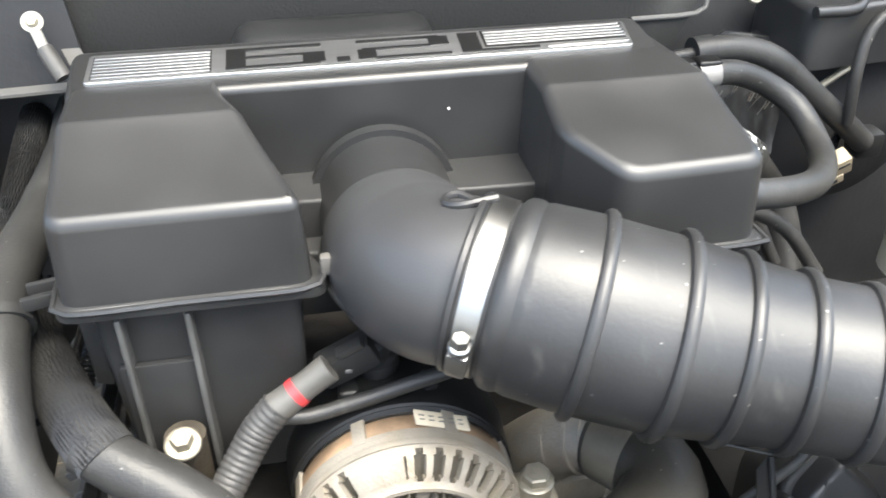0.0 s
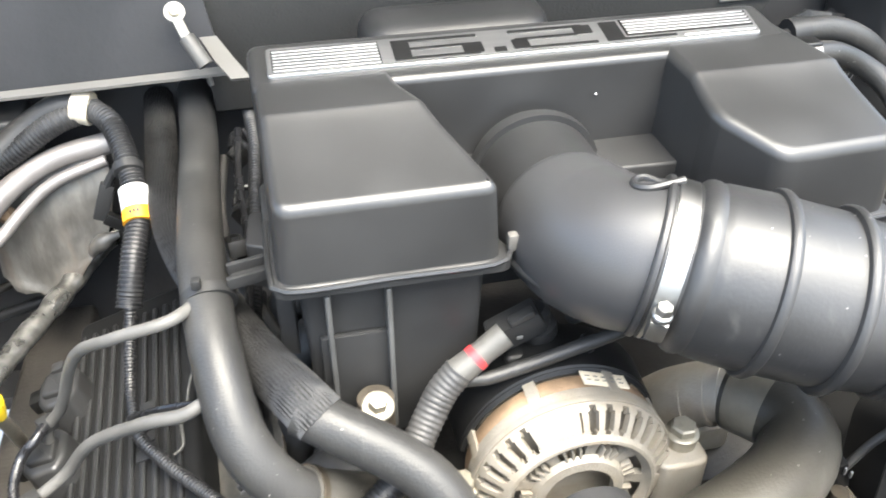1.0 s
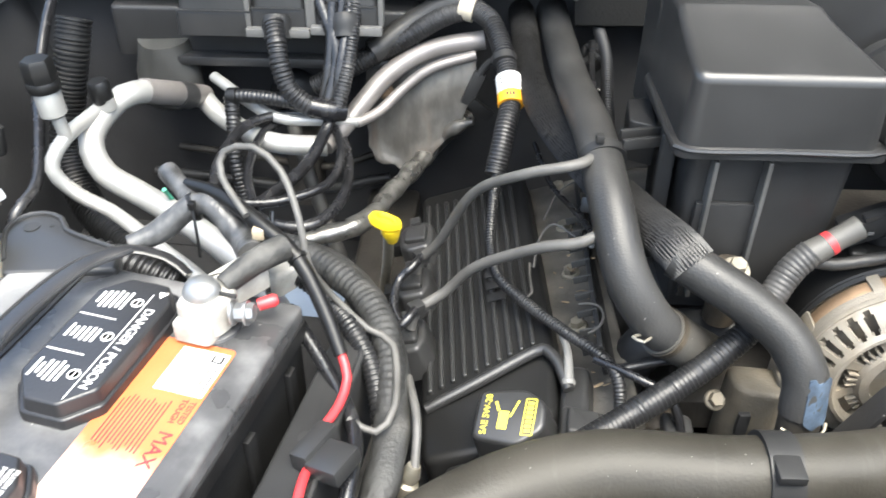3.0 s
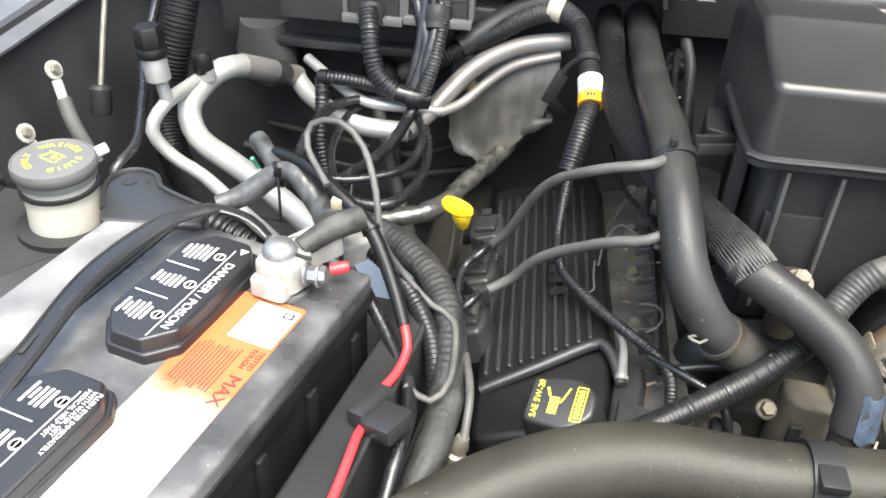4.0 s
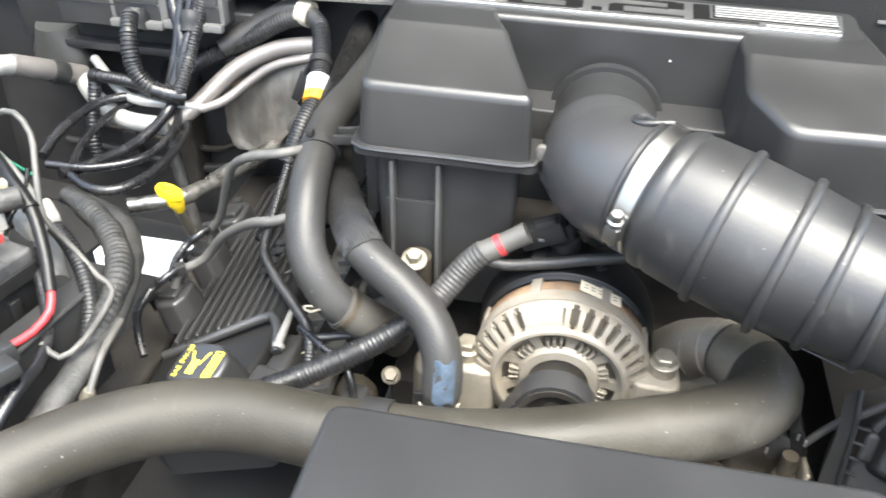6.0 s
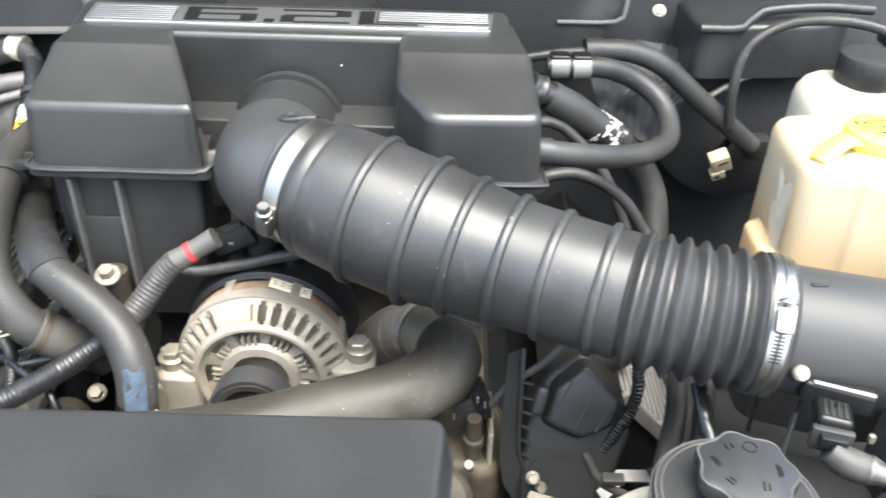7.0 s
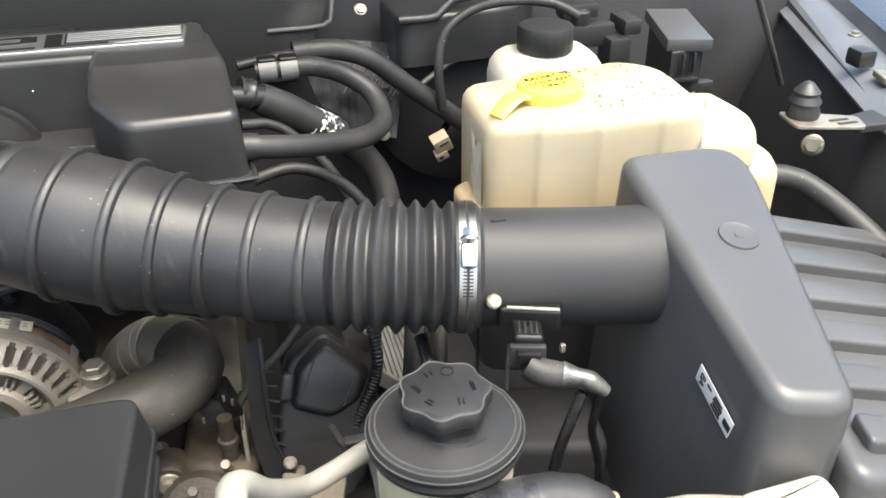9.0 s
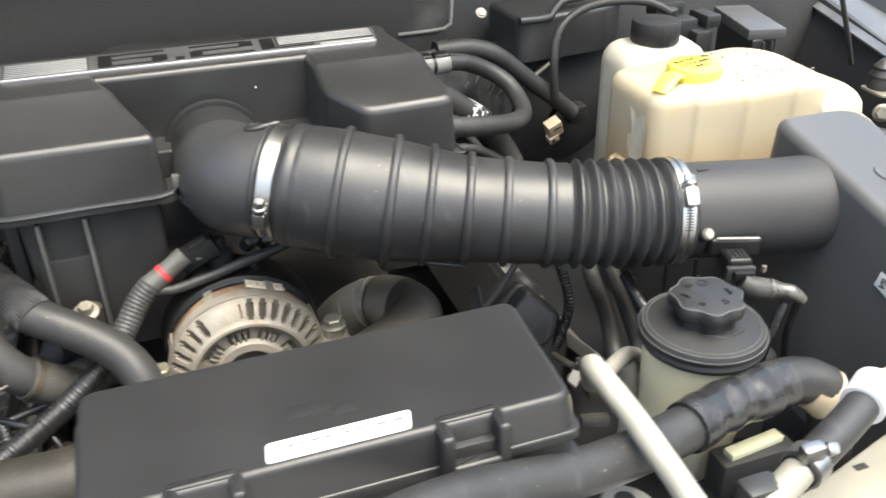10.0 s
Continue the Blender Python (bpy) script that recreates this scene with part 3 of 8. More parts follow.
for k, (bx, by, bz) in enumerate([(-0.15, 0.415, 0.84), (-0.06, 0.415, 0.80), (0.14, 0.415, 0.85), (0.20, 0.42, 0.80), (-0.20, 0.44, 0.86), (0.05, 0.415, 0.78)]):
    part("boss", lathe([(0.022, 0), (0.022, 0.02), (0.016, 0.028)], axis_m((bx, by + 0.015, bz), (0, -1, 0.15)), 20), GREASE, eng)
    part("bolt", hexhead(axis_m((bx, by - 0.012, bz + 0.004), (0, -1, 0.15)), 0.008, 0.007), ZINC, eng, "dull zinc bolt")
part("subframe", rbox(0.0, 0.25, 0.48, 1.5, 0.10, 0.12, 0.02), INNER, eng)

# ---- intake air cleaner cover ----
cover = thing("engine_cover", (0.0, 0.63, 0.93), "satin black plastic engine air-intake cover with silver 6.2L badge", "engine cover")


def shell_warp(bm):
    caps = [f for f in bm.faces if len(f.verts) > 8]
    bmesh.ops.triangulate(bm, faces=caps, ngon_method="BEAUTY")
    for yc in (0.546, 0.560, 0.570, 0.578, 0.585, 0.590, 0.594, 0.598, 0.601, 0.604, 0.606, 0.608, 0.6095):
        cut(bm, (0, yc, 0), (0, 1, 0))
    for v in bm.verts:
        d = 0.608 - v.co.y
        if v.co.z > 1.14 and d > 0:
            v.co.z -= 0.235 * d + 0.0045 * (1 - math.exp(-d / 0.016))
    return bm


body = shell_warp(slab([(-0.206, 0.521), (-0.053, 0.521), (-0.088, 0.607), (-0.104, 0.645), (-0.104, 0.705), (-0.210, 0.705)], 1.106, 1.190, [0.012, 0.012, 0.03, 0.01, 0.01, 0.01], 0.007, draft=0.003))
merge(body, shell_warp(slab([(0.118, 0.566), (0.151, 0.517), (0.250, 0.520), (0.243, 0.61), (0.230, 0.705), (0.116, 0.705)], 1.103, 1.190, [0.012, 0.012, 0.014, 0.01, 0.01, 0.01], 0.008, draft=0.003)))
slab([(-0.2105, 0.649), (0.229, 0.649), (0.224, 0.713), (-0.213, 0.716)], 1.06, 1.1890, 0.012, 0.006, warp=lambda x, y, z: (x, y, z + (0.16 * (y - 0.655) if z > 1.15 else 0)), bm=body)
shell_ob = part("upper_shell", body, PLASTIC, cover)

flat_normals(shell_ob)
part("seam_flange", slab([(-0.213, 0.514), (-0.047, 0.514), (-0.043, 0.53), (-0.075, 0.60), (-0.09, 0.66), (-0.217, 0.66)], 1.098, 1.107, 0.014, 0.003), PLASTIC, cover)
part("seam_flange", slab([(0.112, 0.562), (0.148, 0.511), (0.258, 0.514), (0.243, 0.60), (0.235, 0.66), (0.112, 0.66)], 1.094, 1.104, 0.012, 0.003), PLASTIC, cover)
part("lower_housing", slab([(-0.197, 0.528), (-0.060, 0.528), (-0.075, 0.69), (-0.197, 0.69)], 0.93, 1.099, 0.012, 0.002, draft=-0.008), PLASTIC_D, cover)
part("lower_housing", slab([(0.158, 0.528), (0.243, 0.528), (0.236, 0.69), (0.150, 0.69)], 0.96, 1.095, 0.012, 0.002, draft=-0.006), PLASTIC_D, cover)
part("cross_duct", slab([(-0.10, 0.585), (0.16, 0.585), (0.16, 0.70), (-0.10, 0.70)], 1.03, 1.085, 0.008, 0.003), PLASTIC_D, cover)
part("recess_floor", slab([(-0.085, 0.607), (0.122, 0.600), (0.122, 0.66), (-0.10, 0.66)], 1.085, 1.116, 0.008, 0.003), PLASTIC_D, cover)
part("panel_step", rbox(-0.16, 0.5265, 1.00, 0.05, 0.006, 0.10, 0.002), PLASTIC_D, cover)
# ribs paler than the housing: their lit edges are put into the colour
for rx in (-0.177, -0.134):
    part("rib", slab([(rx - 0.0019, 0.517), (rx + 0.0019, 0.517), (rx + 0.0022, 0.535), (rx - 0.0022, 0.535)], 0.955, 1.0935, 0.001, 0.001), RIBGREY, cover, "rib paled to grey for its lit edge")
part("rim_bead", tube([(-0.214, 0.60, 1.106), (-0.2135, 0.535, 1.106), (-0.203, 0.5135, 1.106), (-0.13, 0.5135, 1.106), (-0.06, 0.5135, 1.106), (-0.047, 0.52, 1.109), (-0.041, 0.532, 1.113)], 0.0022, 6, 0.01), PLASTIC, cover)
part("rim_bead", tube([(0.148, 0.511, 1.103), (0.20, 0.5115, 1.103), (0.25, 0.5135, 1.103), (0.257, 0.522, 1.103), (0.249, 0.58, 1.103)], 0.0022, 6, 0.01), PLASTIC, cover)
part("clip", rbox(-0.044, 0.524, 1.116, 0.008, 0.008, 0.014, 0.003), SHEET, cover, "grey spring clip")
part("side_bracket", slab([(-0.232, 0.612), (-0.208, 0.600), (-0.206, 0.66), (-0.228, 0.655)], 1.040, 1.080, 0.004, 0.002), PLASTIC_D, cover)
part("gusset", slab([(-0.214, 0.560), (-0.200, 0.556), (-0.200, 0.600), (-0.206, 0.600)], 1.010, 1.094, 0.003, 0.002), PLASTIC_D, cover)
for dy in (0.0, 0.017):
    part("hose_bracket", rbox(0, 0, 0, 0.040, 0.0045, 0.010, 0.0012, Matrix.Translation((-0.226, 0.566 + dy, 1.083)) @ Matrix.Rotation(radians(14), 4, "Z")), PLASTIC_D, cover)
part("bracket_web", rbox(0, 0, 0, 0.036, 0.014, 0.003, 0.001, Matrix.Translation((-0.225, 0.575, 1.079)) @ Matrix.Rotation(radians(14), 4, "Z")), PLASTIC, cover)
part("mould_mark", rbox(0.059, 0.6480, 1.159, 0.0014, 0.002, 0.0014, 0.0004), WHITE, cover, "small white moulding speck")

# badge
def tilt(x, y, z):
    return (x, y, z + 0.16 * (y - 0.655))


badge = part("badge", slab([(-0.198, 0.6645), (0.206, 0.6635), (0.2095, 0.700), (-0.1975, 0.7025)], 1.1875, 1.1915, 0.004, 0.0010, warp=tilt), SILVER, cover, "brushed silver badge reading 6.2L")


def badge_bar(x0, x1, v0, v1, material, name, h=0.0012, r=0.0006):
    """A bar on the badge from x0 to x1 and v0 to v1 above its front edge."""
    y0 = 0.6645 + 0.72 * v0
    y1 = 0.6645 + 0.72 * v1
    return part(name, slab([(x0, y0), (x1, y0), (x1 + 0.002 * (x1 > 0.2), y1), (x0, y1)], 1.191, 1.1915 + h, r, 0.0003, warp=tilt, seg=2), material, badge)


badge_bar(-0.194, -0.110, 0.0045, 0.0475, GLOSS, "groove_field", 0.0002)
badge_bar(0.092, 0.204, 0.0135, 0.0475, GLOSS, "groove_field", 0.0002)
for k in range(7):
    v = 0.0055 + k * 0.0060
    badge_bar(-0.193, -0.111, v, v + 0.0034, SILVER, "stripe", 0.001)
    if k > 1:
        badge_bar(0.094, 0.203, v, v + 0.0034, SILVER, "stripe", 0.001)
badge_bar(0.140, 0.203, 0.0055, 0.0089, SILVER, "stripe", 0.001)


def digit(x0, x1, strokes):
    """Block strokes given as fractions of the cell."""
    for a, b, c, d in strokes:
        badge_bar(x0 + a * (x1 - x0), x0 + b * (x1 - x0), 0.006 + c * 0.039, 0.006 + d * 0.039, GLOSS, "numeral", 0.0006)


digit(-0.100, -0.028, [(0, 0.2, 0, 1), (0.19, 0.97, 0.86, 1), (0.19, 0.80, 0.46, 0.58), (0.77, 1, 0.08, 0.58), (0.19, 0.95, 0, 0.12)])
digit(-0.020, -0.010, [(0, 1, 0, 0.24)])
digit(-0.004, 0.066, [(0, 0.9, 0.86, 1), (0.78, 1, 0.5, 0.95), (0.05, 0.8, 0.46, 0.58), (0, 0.2, 0.05, 0.52), (0.19, 1, 0, 0.12)])
digit(0.074, 0.134, [(0, 0.26, 0, 1), (0.25, 1, 0, 0.12)])

# elbow duct
duct = thing("intake_elbow", (0.02, 0.55, 1.05), "smooth black plastic intake elbow under the cover's recess", "air duct")
part("neck", tube([(0.006, 0.655, 1.100), (0.006, 0.60, 1.100), (0.007, 0.55, 1.104)], 0.0503, 40, 0.008), PLASTIC, duct)
part("elbow", tube([(0.0072, 0.567, 1.103), (0.0073, 0.565, 1.1032), (0.0076, 0.560, 1.1036), (0.0084, 0.552, 1.1046), (0.0140, 0.522, 1.1095), (0.0265, 0.496, 1.1150), (0.046, 0.4815, 1.1190), (0.058, 0.4740, 1.1170)], [0.0495, 0.0526, 0.0538, 0.0544, 0.0556, 0.0542, 0.0526, 0.0515], 56, 0.003), ELBOW, duct)
part("split_lip", tube([(-0.043, 0.585, 1.094), (-0.0455, 0.555, 1.096), (-0.041, 0.522, 1.096), (-0.028, 0.493, 1.096), (-0.004, 0.468, 1.096), (0.014, 0.454, 1.098)], [0.0028, 0.0034, 0.0036, 0.0036, 0.0030, 0.002], 10, 0.005), PLASTIC_D, duct, "moulded lip along the elbow's lower side")
part("collar", tube([(0.006, 0.640, 1.100), (0.006, 0.630, 1.100)], 0.0550, 40, 0.004), PLASTIC, duct)

# ribbed rubber intake tube
AXIS = [(0.050, 0.4775, 1.1185), (0.074, 0.4655, 1.1145), (0.1025, 0.4525, 1.1098), (0.149, 0.4345, 1.1010), (0.2175, 0.4090, 1.0910), (0.289, 0.3800, 1.0865), (0.345, 0.3610, 1.0845), (0.408, 0.347, 1.082)]
itube = thing("intake_tube", (0.2, 0.40, 1.03), "black rubber intake tube with raised ribs and bellows", "intake hose")
ribs = [0.0625, 0.1115, 0.1475, 0.1850, 0.2220, 0.2620]


def tube_profile(s):
    """Bellows towards the filter box, and a short swollen lip at their start."""
    if 0.2830 < s < 0.3790:
        return 1.005 + 0.072 * math.cos(2 * math.pi * (s - 0.2900) / 0.0138)
    return 1.0


part("tube", tube(AXIS, [0.0525, 0.0600, 0.0612, 0.0600, 0.0520, 0.0495, 0.0510, 0.0495], 64, 0.0016, tube_profile), RUBBER, itube)
line = catmull(AXIS, 0.002)
acc = [0.0]
for a, b in zip(line, line[1:]):
    acc.append(acc[-1] + (b - a).length)


def ring_at(s, r, w, h, seg=48, bm=None):
    """A rounded raised ring about the tube at arc length s."""
    i = min(range(len(acc)), key=lambda k: abs(acc[k] - s))
    way = line[min(i + 2, len(line) - 1)] - line[max(i - 2, 0)]
    return lathe([(r - 0.002, -w / 2), (r + h * 0.7, -w * 0.36), (r + h, -w * 0.15), (r + h, w * 0.15), (r + h * 0.7, w * 0.36), (r - 0.002, w / 2)], axis_m(line[i], way), seg, bm=bm)


for s, rr, h in zip(ribs, (0.0610, 0.0602, 0.0556, 0.0523, 0.0506, 0.0496), (0.0042, 0.0048, 0.0044, 0.0040, 0.0036, 0.0040)):
    part("rib", ring_at(s, rr, 0.0095, h), RUBBER, itube)
part("cuff", ring_at(0.389, 0.0495, 0.026, 0.0028), RUBBER, itube)
part("end_bead", ring_at(0.4005, 0.0510, 0.0050, 0.0030), RUBBER, itube)
part("seam_line", tube([(p[0] - 0.01, p[1] - 0.03, p[2] - 0.047) for p in AXIS[1:5]], 0.0009, 6), RUBBER, itube)


def tube_frame(s):
    """A matrix on the tube's axis at arc length s, which may lie a little before its start."""
    i = min(range(len(acc)), key=lambda k: abs(acc[k] - s))
    way = (line[min(i + 2, len(line) - 1)] - line[max(i - 2, 0)]).normalized()
    return axis_m(line[i] + way * min(0.0, s), way)


def hose_clamp(s, r, w, ang):
    """A worm-drive clamp about the tube: slotted band, screw housing and hex screw at the angle ang."""
    m = tube_frame(s)
    c = thing("hose_clamp", m.translation - Vector((0, 0, r)), "bright steel worm-drive hose clamp round the intake tube", "hose clamp", group="hose clamps")
    part("band", lathe([(r, -w / 2), (r + 0.0012, -w / 2), (r + 0.0012, w / 2), (r, w / 2)], m, 64), STEEL, c)
    for k in range(9):
        a = ang + 0.16 + k * 0.05
        q = m @ Matrix.Rotation(a, 4, "Z")
        part("slot", rbox(r + 0.0012, 0, 0, 0.0008, 0.0012, w * 0.6, 0.0002, q), INK, c)
    q = m @ Matrix.Rotation(ang, 4, "Z")
    part("housing", rbox(r + 0.006, 0, 0, 0.011, 0.018, w * 0.95, 0.003, q), STEEL, c)
    sc = q @ Matrix.Translation((r + 0.006, -0.012, 0)) @ Matrix.Rotation(math.pi / 2, 4, "X")
    part("screw", hexhead(sc, 0.0055, 0.008, 1.25), STEEL, c)
    return m


def angle_to(s, target):
    """The angle about the tube at which a place lies."""
    p = tube_frame(s).inverted() @ Vector(target)
    return math.atan2(p.y, p.x)


part("cuff", lathe([(0.0515, -0.0140), (0.0555, -0.0140), (0.0568, -0.0125), (0.0568, -0.0098), (0.0545, -0.0085), (0.0545, 0.0085), (0.0568, 0.0100), (0.0592, 0.0125), (0.0602, 0.0160), (0.0600, 0.0200), (0.0585, 0.0240)], tube_frame(0.0), 64), RUBBER, itube)
hose_clamp(0.0, 0.0548, 0.0135, angle_to(0.0, (0.0225, 0.4315, 1.110)))
hose_clamp(0.389, 0.0525, 0.013, angle_to(0.389, (0.400, 0.318, 1.107)))
part("tether", tube([(0.047, 0.4935, 1.1690), (0.038, 0.5030, 1.1700), (0.030, 0.5010, 1.1700), (0.028, 0.4930, 1.1705), (0.035, 0.4870, 1.1720), (0.046, 0.4860, 1.1740), (0.058, 0.4860, 1.1755)], 0.0028, 8), RUBBER, itube)

# ---- alternator ----
ALT = Vector((-0.004, 0.0, 0.924))
alt = thing("alternator", (ALT.x, 0.47, 0.84), "dusty cast aluminium alternator with slotted front housing and rust stains", "alternator")


def alt_m(y):
    return axis_m((ALT.x, y, ALT.z), (0, -1, 0)) @ Matrix.Scale(0.92, 4)


part("core", lathe([(0.072, 0), (0.074, 0.02), (0.066, 0.028), (0.030, 0.030)], alt_m(0.497), 40), IRON, alt, "dark windings behind the slots")
part("stator_band", lathe([(0.0845, 0), (0.0868, 0.003), (0.0868, 0.016), (0.085, 0.019)], alt_m(0.496), 56), RUSTY, alt, "brown rust-stained steel stator band")
rear = lathe([(0.060, 0), (0.074, 0.004), (0.079, 0.014), (0.080, 0.040)], alt_m(0.540), 56)
part("rear_housing", rear, CAST, alt)
# slotted front face: a domed polar shell with real openings
DOME = [(0.0885, -0.006), (0.0885, 0.005), (0.0872, 0.0125), (0.0850, 0.0170), (0.0832, 0.0190), (0.0790, 0.0225), (0.0735, 0.0262), (0.0715, 0.0272), (0.0690, 0.0282), (0.0660, 0.0320), (0.0630, 0.0325), (0.0605, 0.0290), (0.0570, 0.0262), (0.0490, 0.0245), (0.0420, 0.0245), (0.0385, 0.0300), (0.0300, 0.0310)]
fm = alt_m(0.474)
shell = bmesh.new()
STEPS = 288
grid = [[shell.verts.new(fm @ Vector((r * math.cos(2 * math.pi * i / STEPS), r * math.sin(2 * math.pi * i / STEPS), z))) for i in range(STEPS)] for r, z in DOME]
for i in range(STEPS):
    deg = i * 360 / STEPS
    group = (deg % 120)
    slot = i % 8 in (1, 2, 3, 4, 5) and not 92 < group < 119
    slot_end = i % 8 in (2, 3, 4)
    window = 5 < deg % 40 < 35
    for j in range(len(DOME) - 1):
        if (slot and (3 <= j <= 6 or (slot_end and j in (2, 7)))) or (window and 12 <= j <= 13):
            continue
        k = (i + 1) % STEPS
        shell.faces.new((grid[j][i], grid[j][k], grid[j + 1][k], grid[j + 1][i]))
bmesh.ops.recalc_face_normals(shell, faces=shell.faces[:])
bmesh.ops.solidify(shell, geom=shell.faces[:], thickness=0.006)
part("front_housing", shell, CAST, alt)
part("front_rim", lathe([(0.086, 0.0), (0.0895, 0.0), (0.0900, 0.003), (0.0895, 0.006), (0.086, 0.006)], alt_m(0.4705), 56), CAST, alt)
for k in range(9):
    for d in (12, 20, 28):
        q = alt_m(0.451) @ Matrix.Rotation(radians(k * 40 + d), 4, "Z")
        part("fin", rbox(0.0450, 0, -0.002, 0.0105, 0.0024, 0.008, 0.0008, q), CAST, alt)
for a in (106, 226, 346):
    q = alt_m(0.454) @ Matrix.Rotation(radians(a), 4, "Z")
    part("boss", lathe([(0.0085, -0.016), (0.0085, -0.0075), (0.0072, -0.005), (0.003, -0.005)], q @ Matrix.Translation((0.073, 0, 0)), 20), CAST, alt)
part("pulley", lathe([(0.010, 0), (0.033, 0.0), (0.034, 0.003), (0.0315, 0.006), (0.0315, 0.024), (0.034, 0.027), (0.034, 0.030), (0.028, 0.030), (0.026, 0.022), (0.012, 0.021), (0.012, 0.030), (0.009, 0.032)], alt_m(0.428), 40), IRON, alt, "dark steel pulley")
part("pulley_nut", hexhead(alt_m(0.406), 0.009, 0.012, 1.2), RUSTY, alt)
for a in (24, 66, 112, 158, 204, 336):
    part("bridge_lug", rbox(0.0872, 0, 0, 0.0036, 0.011, 0.024, 0.001, alt_m(0.487) @ Matrix.Rotation(radians(a), 4, "Z")), CAST, alt)
for ex, ez in ((-0.083, 0.915), (0.083, 0.930)):
    part("ear", slab([(ex - 0.022, 0.445), (ex + 0.022, 0.445), (ex + 0.02, 0.49), (ex - 0.02, 0.49)], ez - 0.05, ez + 0.006, 0.012, 0.004), CAST, alt)
bolts = [(0.088, 0.469, 0.936), (-0.092, 0.467, 0.920)]
for b in bolts:
    part("spacer", lathe([(0.0125, 0), (0.0125, 0.012)], Matrix.Translation(b), 24), ZINC, alt)
    part("mount_bolt", hexhead(Matrix.Translation(Vector(b) + Vector((0, 0, 0.010))), 0.0105, 0.009, 1.3), ZINC, alt, "flanged zinc bolt head")
lm = Matrix.Translation((0.0235, 0.4880, 1.0000)) @ Matrix.Rotation(radians(20), 4, "Y")
lp = part("label_plate", rbox(0, 0, 0, 0.040, 0.014, 0.0012, 0.0003, lm), CREAM, alt, "worn pale type label")
for row in range(4):
    for k in range(5):
        if (row * 5 + k * 3) % 3:
            part("print_bar", rbox(-0.015 + k * 0.0072, -0.006 + row * 0.004, 0.0008, 0.0040, 0.0009, 0.0004, 0, lm), GREYINK, lp)
shroud = []
for k in range(25):
    a = math.pi * (0.02 + 0.94 * k / 24)
    shroud.append([(ALT.x + r * math.cos(a), y, ALT.z + r * math.sin(a)) for r, y in ((0.0800, 0.4965), (0.0830, 0.4985), (0.0850, 0.535), (0.0830, 0.546), (0.065, 0.550))])
part("rear_shroud", sheet(shroud, (0, 0.002, 0.002)), SHROUD, alt, "black plastic rear shroud")
part("shroud_stud", lathe([(0.0075, 0), (0.0075, 0.004), (0.0050, 0.005), (0.0050, 0.013), (0.003, 0.015)], Matrix.Translation((0.019, 0.520, 1.003)), 14), PLASTIC_D, alt)

# drive belt
bw = bmesh.new()
bpts = [(-0.135, 0.70), (-0.10, 0.80), (-0.060, 0.885)]
for k in range(9):
    a = radians(155 - k * 19)
    bpts.append((ALT.x + 0.0335 * math.cos(a), ALT.z + 0.0335 * math.sin(a)))
bpts += [(0.055, 0.86), (0.075, 0.78), (0.09, 0.70)]
rings = []
for i, (bx, bz) in enumerate(bpts):
    a, b = Vector(bpts[max(i - 1, 0)]), Vector(bpts[min(i + 1, len(bpts) - 1)])
    t = (b - a).normalized()
    nrm = Vector((-t.y, t.x)) * 0.0022
    rings.append([(bx + nrm.x, 0.402, bz + nrm.y), (bx + nrm.x, 0.424, bz + nrm.y), (bx - nrm.x, 0.424, bz - nrm.y), (bx - nrm.x, 0.402, bz - nrm.y)])
loft(bw, rings)
solo("drive_belt", bw, RUBBER, "black ribbed drive belt over the alternator pulley", "belt")

# thermostat housing and upper radiator hose
neck = thing("thermostat_housing", (0.13, 0.52, 0.88), "tan-grey cast thermostat neck with ridges", "thermostat housing")
part("neck", tube([(0.100, 0.545, 0.885), (0.117, 0.530, 0.915), (0.137, 0.512, 0.938), (0.159, 0.492, 0.950)], [0.030, 0.029, 0.027, 0.027], 28, 0.006), CAST, neck)
for q, rr in (((0.124, 0.5235, 0.9235), 0.0295), ((0.137, 0.512, 0.9365), 0.0288), ((0.145, 0.5045, 0.942), 0.0288)):
    part("collar", lathe([(rr - 0.003, -0.0026), (rr, -0.0015), (rr, 0.0015), (rr - 0.003, 0.0026)], axis_m(q, (0.68, -0.62, 0.40)), 32), CAST, neck)
part("base", rbox(0.12, 0.54, 0.875, 0.09, 0.06, 0.03, 0.008), CAST, neck)
radh = thing("radiator_hose", (-0.1, 0.33, 0.9), "thick dusty grey-black upper radiator hose across the engine front", "hose")
part("hose", tube([(0.147, 0.502, 0.943), (0.168, 0.473, 0.950), (0.172, 0.440, 0.950), (0.138, 0.408, 0.948), (0.065, 0.379, 0.943), (-0.05, 0.345, 0.938), (-0.17, 0.332, 0.936), (-0.28, 0.334, 0.934), (-0.37, 0.300, 0.928), (-0.45, 0.235, 0.915), (-0.52, 0.14, 0.90)], [0.029, 0.031, 0.031, 0.0305, 0.030, 0.0305, 0.031, 0.031, 0.031, 0.031, 0.031], 32, 0.01, wob=0.01), FOAM, radh)
part("hose_end", tube([(0.150, 0.4985, 0.9445), (0.160, 0.485, 0.948), (0.168, 0.473, 0.950)], [0.0302, 0.0312, 0.0316], 32, 0.006, wob=0.01), TANHOSE, radh, "dusty tan hose end")
part("hose_clip", lathe([(0.0305, -0.012), (0.034, -0.012), (0.034, 0.012), (0.0305, 0.012)], axis_m((-0.147, 0.3335, 0.9365), (1, 0, 0)), 32), PLASTIC_D, radh, "black plastic retaining clip")
part("clip_tab", rbox(-0.147, 0.316, 0.966, 0.02, 0.022, 0.008, 0.002), PLASTIC_D, radh)

# ---- fuse and relay box ----
fb = thing("fuse_box", (0.02, 0.11, 0.98), "large dark grey plastic fuse box lid with white label and latches", "fuse box")
